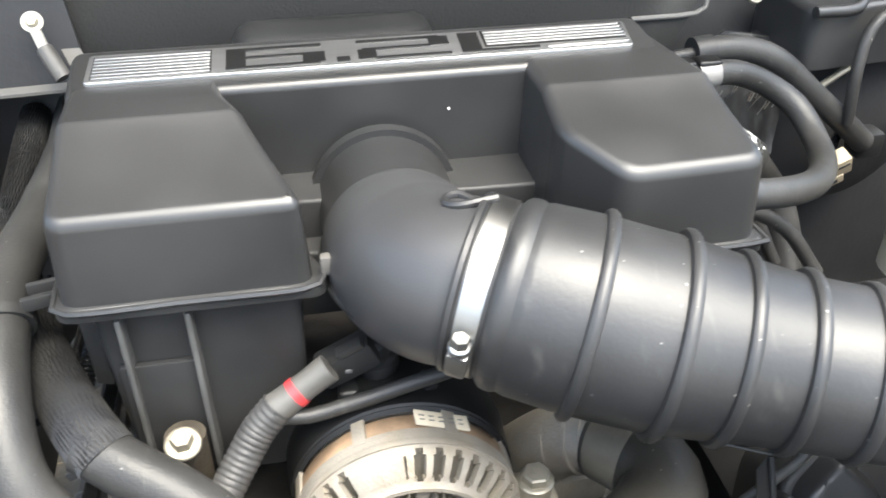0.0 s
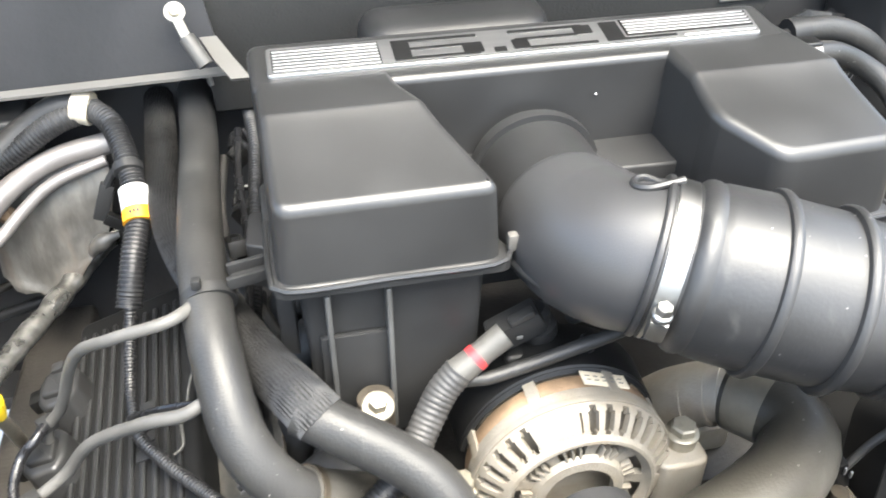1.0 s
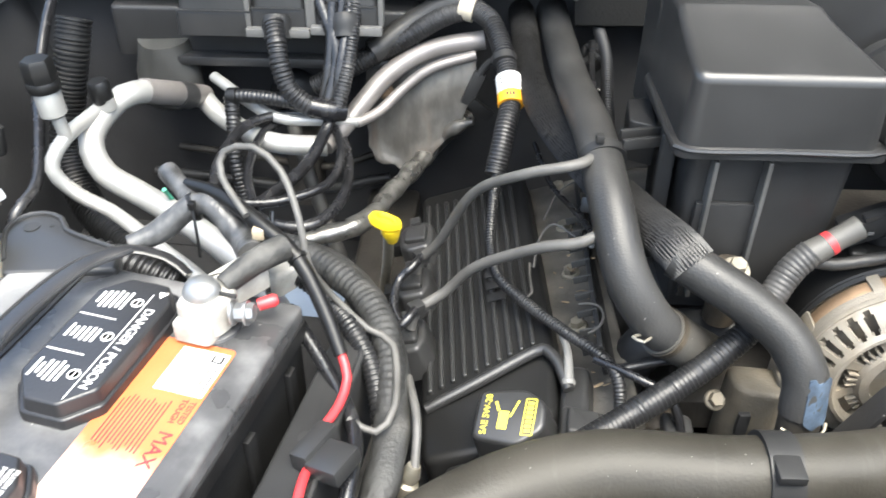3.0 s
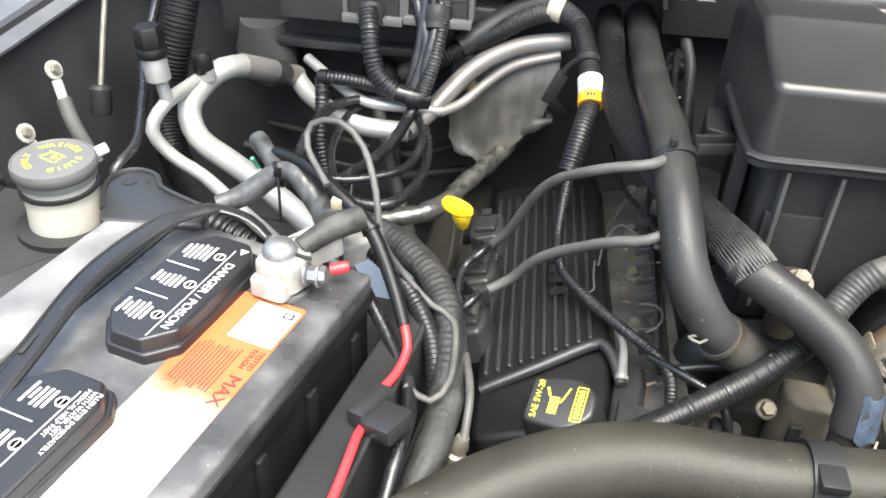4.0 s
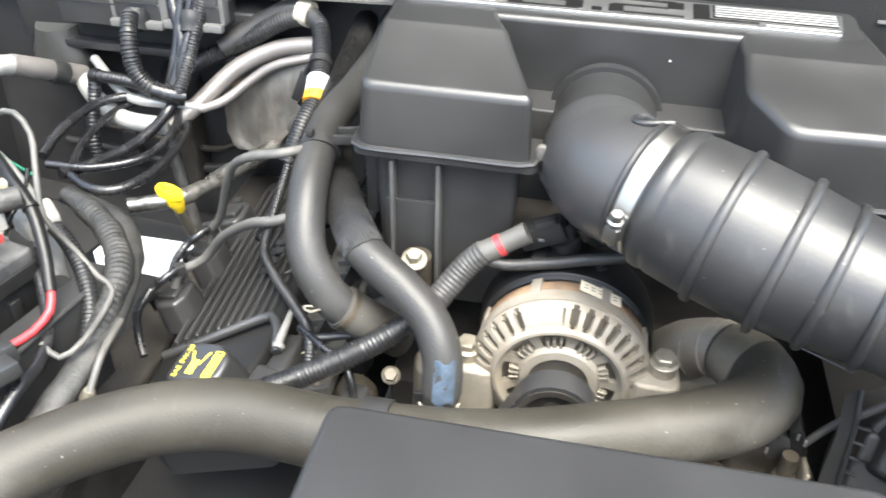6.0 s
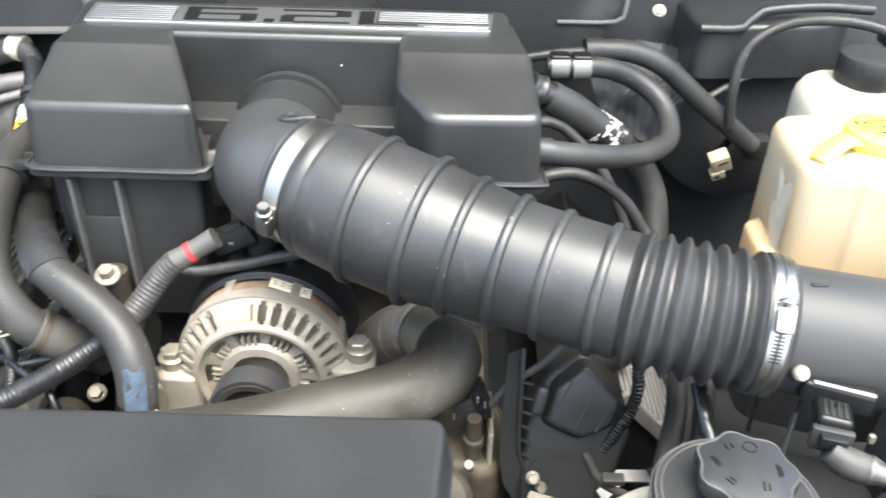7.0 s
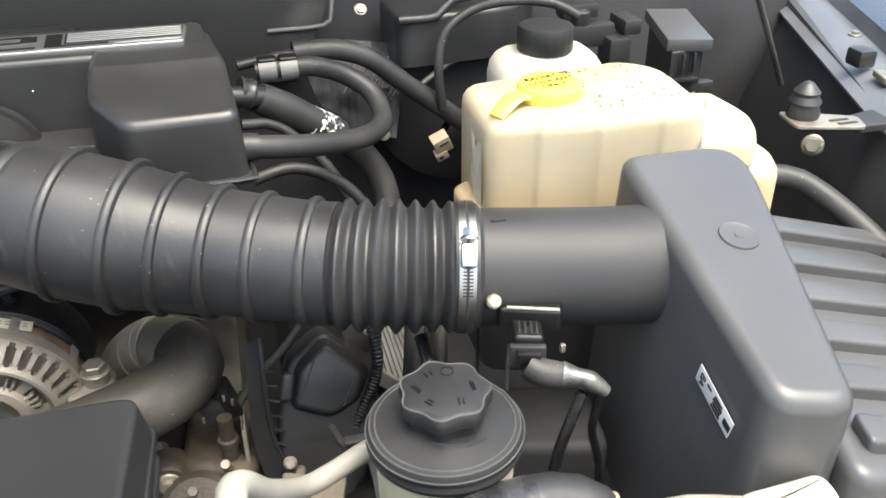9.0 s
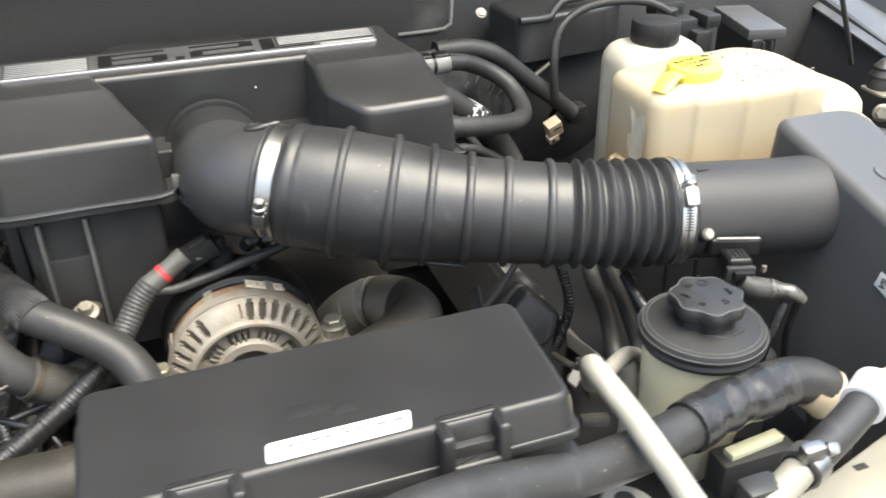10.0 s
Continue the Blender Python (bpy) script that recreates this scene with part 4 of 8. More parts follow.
lid = slab([(-0.128, 0.081), (0.165, 0.081), (0.172, 0.195), (-0.129, 0.193)], 1.100, 1.1265, 0.012, 0.005, draft=0.004)
flat_normals(part("lid", lid, FUSE, fb))
part("lid_flange", slab([(-0.133, 0.0755), (0.171, 0.0755), (0.177, 0.199), (-0.136, 0.199)], 1.0935, 1.1005, 0.010, 0.002), FUSE, fb)
part("base", slab([(-0.130, 0.078), (0.166, 0.078), (0.170, 0.192), (-0.131, 0.192)], 0.985, 1.0940, 0.012, 0.002, draft=-0.004), FUSE, fb)
part("base_rim", slab([(-0.133, 0.0715), (0.171, 0.0715), (0.176, 0.197), (-0.137, 0.197)], 1.0745, 1.0805, 0.010, 0.002), FUSE, fb)
for lx in (-0.062, 0.0955):
    lt = part("latch", slab([(lx - 0.0160, 0.066), (lx + 0.0160, 0.066), (lx + 0.0160, 0.0780), (lx - 0.0160, 0.0780)], 1.046, 1.1045, 0.003, 0.003), FUSE, fb)
    for sx in (-1, 1):
        part("latch_cheek", slab([(lx + sx * 0.0180 - 0.0042, 0.0675), (lx + sx * 0.0180 + 0.0042, 0.0675), (lx + sx * 0.0180 + 0.0042, 0.089), (lx + sx * 0.0180 - 0.0042, 0.089)], 1.085, 1.1272, 0.003, 0.003), FUSE, lt)
    part("latch_bridge", slab([(lx - 0.0200, 0.0835), (lx + 0.0200, 0.0835), (lx + 0.0200, 0.0905), (lx - 0.0200, 0.0905)], 1.112, 1.1274, 0.002, 0.002), FUSE, lt)
    part("latch_slot", rbox(lx, 0.0790, 1.108, 0.028, 0.010, 0.010, 0.001), INK, lt, "open latch slot")
label = part("label", slab([(-0.026, 0.086), (0.060, 0.086), (0.064, 0.1025), (-0.024, 0.1025)], 1.1262, 1.1272, 0.003, 0.0003), WHITE, fb, "white printed warning label")
rnd = random.Random(21)
for row in range(2):
    px = -0.019
    while px < 0.054:
        wd = 0.002 + 0.006 * rnd.random()
        part("print_bar", rbox(px + wd / 2, 0.0960 - row * 0.0046, 1.1274, wd, 0.0014 if row == 0 else 0.0009, 0.0006, 0), GREYINK, label)
        px += wd + 0.0012 + 0.002 * rnd.random()
mark = part("moulded_mark", rbox(0.005, 0.125, 1.1266, 0.026, 0.012, 0.0008, 0.0004), FUSE, fb)
part("moulded_mark", rbox(0.028, 0.120, 1.1266, 0.014, 0.010, 0.0008, 0.0004), FUSE, fb)

# ---- battery ----
B_TURN = Matrix.Rotation(radians(-14), 4, "Z")
bat = thing("battery", (-0.503, 0.432, 0.80), "black car battery with orange label and raised vent caps", "battery", turn=B_TURN, local=True)
BZ = 0.205


def bat_rect(a0, a1, b0, b1):
    """Outline on the battery: a runs away from the engine, b towards the front."""
    return [(-a1, -b1), (-a0, -b1), (-a0, -b0), (-a1, -b0)]


# sides and rim carry the gap's shade in their colour
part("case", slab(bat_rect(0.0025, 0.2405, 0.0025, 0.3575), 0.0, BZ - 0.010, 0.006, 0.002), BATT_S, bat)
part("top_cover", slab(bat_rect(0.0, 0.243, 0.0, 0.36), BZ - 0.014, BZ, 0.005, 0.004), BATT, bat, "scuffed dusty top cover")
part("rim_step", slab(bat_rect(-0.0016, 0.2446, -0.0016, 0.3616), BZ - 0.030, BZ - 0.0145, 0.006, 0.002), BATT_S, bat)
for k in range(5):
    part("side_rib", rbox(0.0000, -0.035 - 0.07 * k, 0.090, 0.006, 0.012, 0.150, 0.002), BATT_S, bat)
for b0, b1, words in ((0.030, 0.162, True), (0.204, 0.336, False)):
    o = [(-0.146, -b1 + 0.022), (-0.128, -b1), (-0.102, -b1), (-0.084, -b1 + 0.020), (-0.084, -b0 - 0.018), (-0.096, -b0), (-0.128, -b0), (-0.146, -b0 - 0.018)]
    vent = part("vent_cap", slab(o, BZ - 0.002, BZ + 0.020, 0.003, 0.0025, draft=0.003), BATT_D, bat, "black vent cap with white warnings")
    part("vent_skirt", slab([(x + math.copysign(0.0035, x + 0.113), y + math.copysign(0.0035, y + (b0 + b1) / 2)) for x, y in o], BZ - 0.001, BZ + 0.009, 0.003, 0.002), BATT_D, vent)
    mid = -(b0 + b1) / 2
    if words:
        w = text_bm("DANGER / POISON", 0.0100)
        w.transform(Matrix.Translation((-0.0945, mid - 0.006, BZ + 0.0202)) @ Matrix.Rotation(radians(-90), 4, "Z"))
        part("warning_line", w, WHITE, vent, "white warning words")
        tri = lathe([(0.0045, 0), (0.0045, 0.0003)], Matrix.Translation((-0.0945, mid + 0.054, BZ + 0.0200)) @ Matrix.Rotation(radians(-90), 4, "Z"), 3)
        part("warning_triangle", tri, WHITE, vent)
    else:
        for k, words2 in enumerate(("FLUSH EYES IMMEDIATELY", "WITH WATER, GET", "MEDICAL HELP FAST")):
            w = text_bm(words2, 0.0048, align="LEFT")
            w.transform(Matrix.Translation((-0.0895 - 0.0047 * k, mid + 0.056, BZ + 0.0202)) @ Matrix.Rotation(radians(-90), 4, "Z"))
            part("warning_line", w, WHITE, vent, "white warning words")
    part("rule", rbox(-0.1010 - 0.0025 * (not words), mid - 0.004, BZ + 0.0202, 0.0008, 0.112, 0.0004, 0), WHITE, vent)
    for col in range(3):
        cy = -(b0 + 0.026 + col * 0.039)
        rnd = random.Random(5 + col + 10 * words)
        for row in range(6 if words else 5):
            wd = 0.010 + 0.010 * rnd.random()
            part("print_bar", rbox(-0.1165 - row * 0.0043, cy - 0.002 * rnd.random(), BZ + 0.0202, 0.0021, wd, 0.0004, 0), WHITE, vent)
        if col < 2:
            part("dashes", rbox(-0.1275, cy - 0.021, BZ + 0.0202, 0.030, 0.0009, 0.0004, 0), WHITE, vent)
        ring = lathe([(0.0048, 0), (0.0048, 0.0003), (0.0036, 0.0003), (0.0036, 0)], Matrix.Translation((-0.1078, cy, BZ + 0.0200)), 20)
        rbox(-0.1078, cy, BZ + 0.0202, 0.0008, 0.0085, 0.0003, 0, bm=ring)
        part("symbol", ring, WHITE, vent)
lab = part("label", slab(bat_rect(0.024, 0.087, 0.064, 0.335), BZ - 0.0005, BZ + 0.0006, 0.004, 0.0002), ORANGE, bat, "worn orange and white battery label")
part("white_panel", slab(bat_rect(0.026, 0.064, 0.070, 0.114), BZ + 0.0004, BZ + 0.0009, 0.001, 0.0001), WHITE, lab)
part("orange_inset", slab(bat_rect(0.040, 0.0625, 0.0725, 0.082), BZ + 0.0008, BZ + 0.0011, 0.0005, 0.0001), WHITE, lab)
part("logo_block", slab(bat_rect(0.0285, 0.0375, 0.073, 0.0805), BZ + 0.0008, BZ + 0.0012, 0.001, 0.0001), INK, lab)
part("logo_mark", slab(bat_rect(0.0305, 0.0355, 0.0745, 0.0790), BZ + 0.0011, BZ + 0.0014, 0.0008, 0.0001), WHITE, lab)
for ra, rl in ((0.0290, 0.026), (0.0318, 0.020), (0.0340, 0.024)):
    part("panel_rule", rbox(-ra, -0.084 - rl / 2, BZ + 0.0011, 0.0011, rl, 0.0003, 0), INK if ra < 0.03 else ORANGE_T, lab)
# glare on the label's front end: colour fade, plus a white slab over it
paint_glare(ORANGE, -0.165, -0.245)
part("white_panel", slab(bat_rect(0.048, 0.082, 0.245, 0.320), BZ + 0.0004, BZ + 0.0009, 0.006, 0.0001), WHITE, lab, "white panel painted as glare on the lower label")
MAROON = mat("maroon_print", (0.16, 0.02, 0.03), 0.5)
w = text_bm("MAX", 0.0145)
w.transform(Matrix.Translation((-0.0330, -0.163, BZ + 0.0009)) @ Matrix.Rotation(radians(-90), 4, "Z"))
part("label_word", w, MAROON, lab)
for k, words in enumerate(("TESTED", "TOUGH")):
    w = text_bm(words, 0.0062)
    w.transform(Matrix.Translation((-0.0290 - 0.0062 * k, -0.129, BZ + 0.0009)) @ Matrix.Rotation(radians(-90), 4, "Z"))
    part("label_word", w, MAROON, lab)
for k in range(12):
    part("print_bar", rbox(-0.0440 - k * 0.0030, -0.146 - 0.001 * (k % 3), BZ + 0.0009, 0.0008, 0.048 - 0.003 * (k % 4), 0.0003, 0), MAROON, lab)
part("dusty_ledge", slab([(-0.2425, -0.358), (-0.1900, -0.358), (-0.1900, -0.002), (-0.2425, -0.002)], BZ - 0.001, BZ + 0.0045, 0.003, 0.002), BATT_DUST, bat, "pale dusty outer ledge")
part("ledge_groove", rbox(-0.1872, -0.18, BZ + 0.0006, 0.0040, 0.350, 0.0016, 0.0004), INK, bat)
STRAP = [(-0.140, -0.345, BZ + 0.006), (-0.150, -0.270, BZ + 0.014), (-0.160, -0.207, BZ + 0.020), (-0.178, -0.120, BZ + 0.024), (-0.172, -0.045, BZ + 0.026), (-0.152, -0.004, BZ + 0.024), (-0.120, 0.006, BZ + 0.016), (-0.100, 0.002, BZ + 0.006)]
part("handle_strap", tube(STRAP, [0.0090, 0.0092, 0.0095, 0.0098, 0.0085, 0.0070, 0.0060, 0.0050], 12, 0.008, flat=0.34), BATT_D, bat, "curved black carrying strap")
part("strap_bead", tube([(x - 0.0085, y, z + 0.0010) for x, y, z in STRAP[:6]], 0.0019, 8, 0.008), BATT_D, bat)
part("strap_bead", tube([(x + 0.0085, y, z + 0.0010) for x, y, z in STRAP[:6]], 0.0019, 8, 0.008), BATT_D, bat)
for k in range(3):
    part("strap_slot", rbox(0, 0, 0, 0.0040, 0.020, 0.0030, 0.001, Matrix.Translation((-0.1640 - 0.006 * k, -0.200 + 0.045 * k, BZ + 0.0236 + 0.001 * k)) @ Matrix.Rotation(radians(12), 4, "Z")), INK, bat)

trm = thing("battery_terminal", (-0.567, 0.4035, 1.005), "corroded lead battery clamp with steel bolt", "battery terminal", turn=B_TURN, local=True)
part("post", lathe([(0.009, 0), (0.008, 0.034), (0.006, 0.036)], Matrix(), 24), LEAD, trm)
part("base_ring", lathe([(0.022, 0), (0.022, 0.003), (0.016, 0.005)], Matrix(), 32), BATT, trm)
part("clamp_body", slab([(-0.0175, -0.0195), (0.016, -0.0195), (0.021, 0.0), (0.016, 0.018), (-0.0175, 0.018)], 0.008, 0.033, 0.008, 0.004), LEAD, trm)
part("clamp_foot", slab([(-0.018, -0.026), (0.012, -0.026), (0.014, -0.010), (-0.018, -0.010)], 0.004, 0.020, 0.005, 0.003), LEAD, trm)
part("clamp_gap", rbox(0.0165, 0.000, 0.0345, 0.016, 0.0022, 0.003, 0.0003), INK, trm)
part("bolt_head", lathe([(0.0140, 0.032), (0.0140, 0.036), (0.0115, 0.041), (0.0060, 0.0440), (0.002, 0.0445)], Matrix.Translation((-0.003, -0.001, 0)), 28), STEEL_D, trm, "domed grey post end")
part("side_bolt", hexhead(axis_m((0.020, -0.002, 0.020), (1, 0.2, 0.1)), 0.0072, 0.016, 1.4), STEEL_D, trm)
part("washer", lathe([(0.0095, 0), (0.0095, 0.002)], axis_m((0.030, 0.0, 0.020), (1, 0.2, 0.1)), 20), STEEL_D, trm)
part("arm", slab([(-0.014, 0.012), (0.012, 0.010), (0.03, 0.045), (0.004, 0.052)], 0.012, 0.034, 0.005, 0.004), LEAD, trm)
part("cable_lug", tube([(0.008, 0.012, 0.032), (0.022, 0.035, 0.040), (0.036, 0.060, 0.040)], [0.0085, 0.0100, 0.0110], 16), CLOTH, trm)

tray = thing("battery_tray", (-0.50, 0.31, 0.85), "dark plastic battery tray flange with bolt hole", "battery tray")
part("flange", slab([(-0.545, 0.150), (-0.497, 0.140), (-0.455, 0.440), (-0.482, 0.452)], 0.950, 0.960, 0.006, 0.003), PLASTIC_D, tray)
part("skirt", slab([(-0.509, 0.140), (-0.497, 0.138), (-0.455, 0.440), (-0.465, 0.442)], 0.85, 0.954, 0.004, 0.003), PLASTIC_D, tray)
part("hole", lathe([(0.0055, 0), (0.0055, 0.0008)], Matrix.Translation((-0.489, 0.336, 0.9598)), 20), INK, tray)
part("edge_bead", tube([(-0.498, 0.140, 0.960), (-0.477, 0.290, 0.960), (-0.456, 0.440, 0.960)], 0.0028, 8), PLASTIC, tray)
ear = thing("tray_bracket", (-0.735, 0.49, 0.99), "grey plastic tray bracket with round hole", "bracket")
part("plate", slab([(-0.752, 0.452), (-0.660, 0.462), (-0.665, 0.488), (-0.700, 0.503), (-0.722, 0.515), (-0.732, 0.534), (-0.752, 0.542), (-0.772, 0.533), (-0.776, 0.510)], 1.000, 1.011, [0.006, 0.006, 0.01, 0.02, 0.016, 0.012, 0.014, 0.014, 0.02], 0.004), PLASTIC, ear)
part("rim", tube([(-0.664, 0.487, 1.011), (-0.700, 0.502, 1.0115), (-0.722, 0.514, 1.0115), (-0.733, 0.531, 1.0115), (-0.752, 0.538, 1.0115), (-0.769, 0.530, 1.0115), (-0.773, 0.508, 1.011), (-0.757, 0.470, 1.010)], 0.0026, 8), PLASTIC, ear)
part("hole", lathe([(0.0070, 0), (0.0070, 0.0012)], Matrix.Translation((-0.754, 0.517, 1.0106)), 24), INK, ear)
part("hole", lathe([(0.002, 0), (0.002, 0.001)], Matrix.Translation((-0.737, 0.520, 1.0107)), 12), INK, ear)
part("leg", slab([(-0.765, 0.470), (-0.715, 0.485), (-0.725, 0.52), (-0.765, 0.525)], 0.90, 1.002, 0.008, 0.003), PLASTIC_D, ear)

# ---- washer bottle ----
wb = thing("washer_bottle", (-0.805, 0.487, 0.93), "white washer fluid filler neck with dark printed cap", "washer bottle")
wm = Matrix.Translation((-0.805, 0.487, 0))
part("neck", lathe([(0.040, 0.90), (0.0355, 0.965), (0.0325, 1.000), (0.0315, 1.034)], wm, 36), TANK, wb)
cap = part("cap", lathe([(0.0345, 1.034), (0.0370, 1.037), (0.0372, 1.043), (0.0360, 1.0465), (0.0345, 1.0470), (0.0338, 1.0462), (0.0300, 1.0466), (0.010, 1.0475)], wm, 44), CAPGREY, wb, "dark grey cap with yellow words")
part("cap_band", lathe([(0.0318, 1.018), (0.0350, 1.018), (0.0350, 1.0215), (0.0318, 1.0215)], wm, 36), PLASTIC_D, wb)
part("band_loop", tube([(-0.838, 0.475, 1.020), (-0.845, 0.468, 1.026), (-0.845, 0.462, 1.034), (-0.838, 0.462, 1.038)], 0.003, 8), PLASTIC_D, wb)
part("cap_tab", rbox(0, 0, 0, 0.024, 0.015, 0.0045, 0.002, Matrix.Translation((-0.779, 0.513, 1.041)) @ Matrix.Rotation(radians(40), 4, "Z") @ Matrix.Rotation(radians(-15), 4, "Y")), CAPTAB, wb, "pale translucent pull tab")
part("seal_ring", lathe([(0.0322, 1.0265), (0.0345, 1.028), (0.0345, 1.0335), (0.0322, 1.0345)], wm, 36), CAPGREY, wb)
for words, ang in zip("WASHER FLUID  ONLY ", [-40 + 18.5 * k for k in range(19)]):
    if words == " ":
        continue
    t = text_bm(words, 0.0088)
    t.transform(Matrix.Translation((-0.805, 0.487, 1.0474)) @ Matrix.Rotation(radians(8 - ang), 4, "Z") @ Matrix.Translation((0, 0.0225, 0)))
    part("cap_words", t, YELLOW_T, cap, "yellow printed word")
for dx, dy, lx, ly, rot in ((0, 0.006, 0.020, 0.0012, 0), (0, -0.006, 0.014, 0.0012, 0), (-0.0085, 0, 0.0012, 0.0125, -14), (0.0085, 0, 0.0012, 0.0125, 14), (0, 0.001, 0.0014, 0.006, 20), (0.003, 0.0, 0.0014, 0.005, -25)):
    part("cap_symbol", rbox(0, 0, 0, lx, ly, 0.0005, 0.0001, Matrix.Translation((-0.805, 0.487, 1.0478)) @ Matrix.Rotation(radians(-20), 4, "Z") @ Matrix.Translation((dx, dy, 0)) @ Matrix.Rotation(radians(rot), 4, "Z")), YELLOW_T, cap)
shelf = thing("washer_tank_shelf", (-0.84, 0.40, 0.97), "black plastic tank shelf round the filler", "tank")
part("shelf", slab([(-0.905, 0.30), (-0.775, 0.36), (-0.715, 0.48), (-0.74, 0.53), (-0.905, 0.56)], 0.93, 0.975, 0.02, 0.01), LINER, shelf)
part("rim", tube([(-0.90, 0.305, 0.978), (-0.84, 0.335, 0.979), (-0.775, 0.365, 0.979), (-0.738, 0.42, 0.979), (-0.718, 0.478, 0.979), (-0.742, 0.525, 0.979), (-0.82, 0.545, 0.979)], 0.006, 10), PLASTIC, shelf)
part("collar", lathe([(0.037, 0.972), (0.046, 0.974), (0.046, 0.981), (0.037, 0.983)], wm, 32), PLASTIC_D, shelf)

# ---- air conditioning pipes ----
ac = thing("service_pipe", (-0.72, 0.60, 0.95), "bare aluminium air-conditioning pipes with black service caps", "pipe")
part("pipe", tube([(-0.692, 0.83, 0.985), (-0.705, 0.78, 1.012), (-0.726, 0.727, 1.038), (-0.744, 0.700, 1.034), (-0.753, 0.660, 1.018), (-0.738, 0.640, 0.993), (-0.700, 0.628, 0.975), (-0.645, 0.592, 0.968), (-0.575, 0.535, 0.955), (-0.52, 0.47, 0.93)], 0.0125, 18, 0.01), ALU, ac)
part("thin_pipe", tube([(-0.738, 0.722, 1.042), (-0.752, 0.680, 1.038), (-0.764, 0.630, 1.035), (-0.774, 0.612, 1.012), (-0.756, 0.612, 0.984), (-0.72, 0.600, 0.972), (-0.66, 0.550, 0.968), (-0.609, 0.510, 0.960), (-0.56, 0.46, 0.94)], 0.0072, 14, 0.01), ALU, ac)
part("rubber_sleeve", tube([(-0.722, 0.738, 1.0345), (-0.705, 0.78, 1.012), (-0.690, 0.832, 0.983)], 0.0136, 18, 0.01), PIPE_D, ac, "dull grey pipe sleeve")
part("riser", tube([(-0.762, 0.632, 1.035), (-0.766, 0.632, 1.060)], 0.0065, 14, 0.01), ALU, ac)
part("valve", lathe([(0.007, 0), (0.0125, 0.004), (0.0125, 0.030), (0.010, 0.034)], axis_m((-0.767, 0.631, 1.058), (-0.06, 0.0, 1)), 20), ALU, ac)
part("service_cap", lathe([(0.0135, 0), (0.0145, 0.002), (0.0145, 0.024), (0.0125, 0.027)], axis_m((-0.769, 0.631, 1.090), (-0.06, 0.0, 1)), 6), GLOSS, ac, "black hexagonal service cap")
part("cap_ring", lathe([(0.0142, 0), (0.0152, 0.002), (0.0152, 0.008), (0.0142, 0.010)], axis_m((-0.769, 0.631, 1.086), (-0.06, 0.0, 1)), 24), GLOSS, ac)
part("valve", lathe([(0.008, 0), (0.010, 0.002), (0.010, 0.014)], axis_m((-0.742, 0.690, 1.036), (-0.1, -0.05, 1)), 20), ALU, ac)
part("service_cap", lathe([(0.0105, 0), (0.011, 0.002), (0.011, 0.020), (0.009, 0.023)], axis_m((-0.744, 0.690, 1.046), (-0.1, -0.05, 1)), 20), GLOSS, ac, "black round service cap")
part("joint_sleeve", lathe([(0.0145, 0), (0.0155, 0.004), (0.0155, 0.018), (0.0145, 0.022)], axis_m((-0.703, 0.785, 1.008), (0.35, 0.8, -0.45)), 24), PLASTIC_D, ac)
hb = thing("heater_pipe", (-0.55, 0.80, 0.95), "pair of bare aluminium pipes along the firewall", "pipe")
part("pipe", tube([(-0.692, 0.83, 0.985), (-0.66, 0.80, 0.972), (-0.60, 0.765, 0.962), (-0.535, 0.765, 0.958)], 0.0115, 18, 0.01), ALU, hb)
part("dull_pipe", tube([(-0.538, 0.765, 0.958), (-0.515, 0.80, 0.972), (-0.47, 0.845, 1.012), (-0.42, 0.865, 1.035), (-0.36, 0.872, 1.045)], 0.0113, 18, 0.01), PIPE_D, hb, "dull brownish pipe end")
part("pipe", tube([(-0.68, 0.85, 1.000), (-0.60, 0.785, 0.985), (-0.54, 0.785, 0.980), (-0.50, 0.80, 0.972)], 0.0065, 14, 0.01), ALU, hb)
part("dull_thin_pipe", tube([(-0.505, 0.796, 0.972), (-0.480, 0.815, 0.978), (-0.452, 0.838, 0.998), (-0.42, 0.850, 1.018), (-0.37, 0.862, 1.030)], 0.0062, 14, 0.01), PIPE_D, hb)
part("hose", tube([(-0.49, 0.85, 1.035), (-0.44, 0.875, 1.065), (-0.40, 0.88, 1.085), (-0.372, 0.875, 1.085)], 0.014, 16, 0.01), HOSE, hb, "black rubber hose end")

# ribbed vacuum hose on the fender side
rh = thing("ribbed_hose", (-0.75, 0.70, 0.90), "black ribbed drain hose behind the aluminium pipes", "hose")
part("hose", conduit([(-0.799, 0.785, 1.095), (-0.805, 0.770, 1.060), (-0.818, 0.755, 1.00), (-0.822, 0.735, 0.95), (-0.795, 0.70, 0.91), (-0.74, 0.65, 0.90), (-0.68, 0.60, 0.90)], 0.0185, 0.0050, 0.10, 20), SHROUD, rh)
rh2 = thing("ribbed_hose", (-0.72, 0.55, 0.94), "black ribbed conduit beside the battery", "hose")
part("hose", conduit([(-0.80, 0.56, 0.97), (-0.75, 0.55, 0.965), (-0.70, 0.545, 0.955), (-0.64, 0.53, 0.94)], 0.016, 0.008, 0.15, 16), LOOM, rh2)
part("band", tube([(-0.758, 0.5515, 0.966), (-0.750, 0.550, 0.965)], 0.0175, 18, 0.004), TAPE, rh2)
solo("fender_rod", tube([(-0.853, 0.66, 1.02), (-0.852, 0.70, 1.10), (-0.845, 0.78, 1.26)], 0.003, 8), ZINC, "thin steel rod on a black socket", "rod")
sk = lathe([(0.0095, 0), (0.0115, 0.004), (0.0115, 0.028), (0.0075, 0.032)], axis_m((-0.853, 0.655, 1.0), (0, 0.3, 1)), 20)
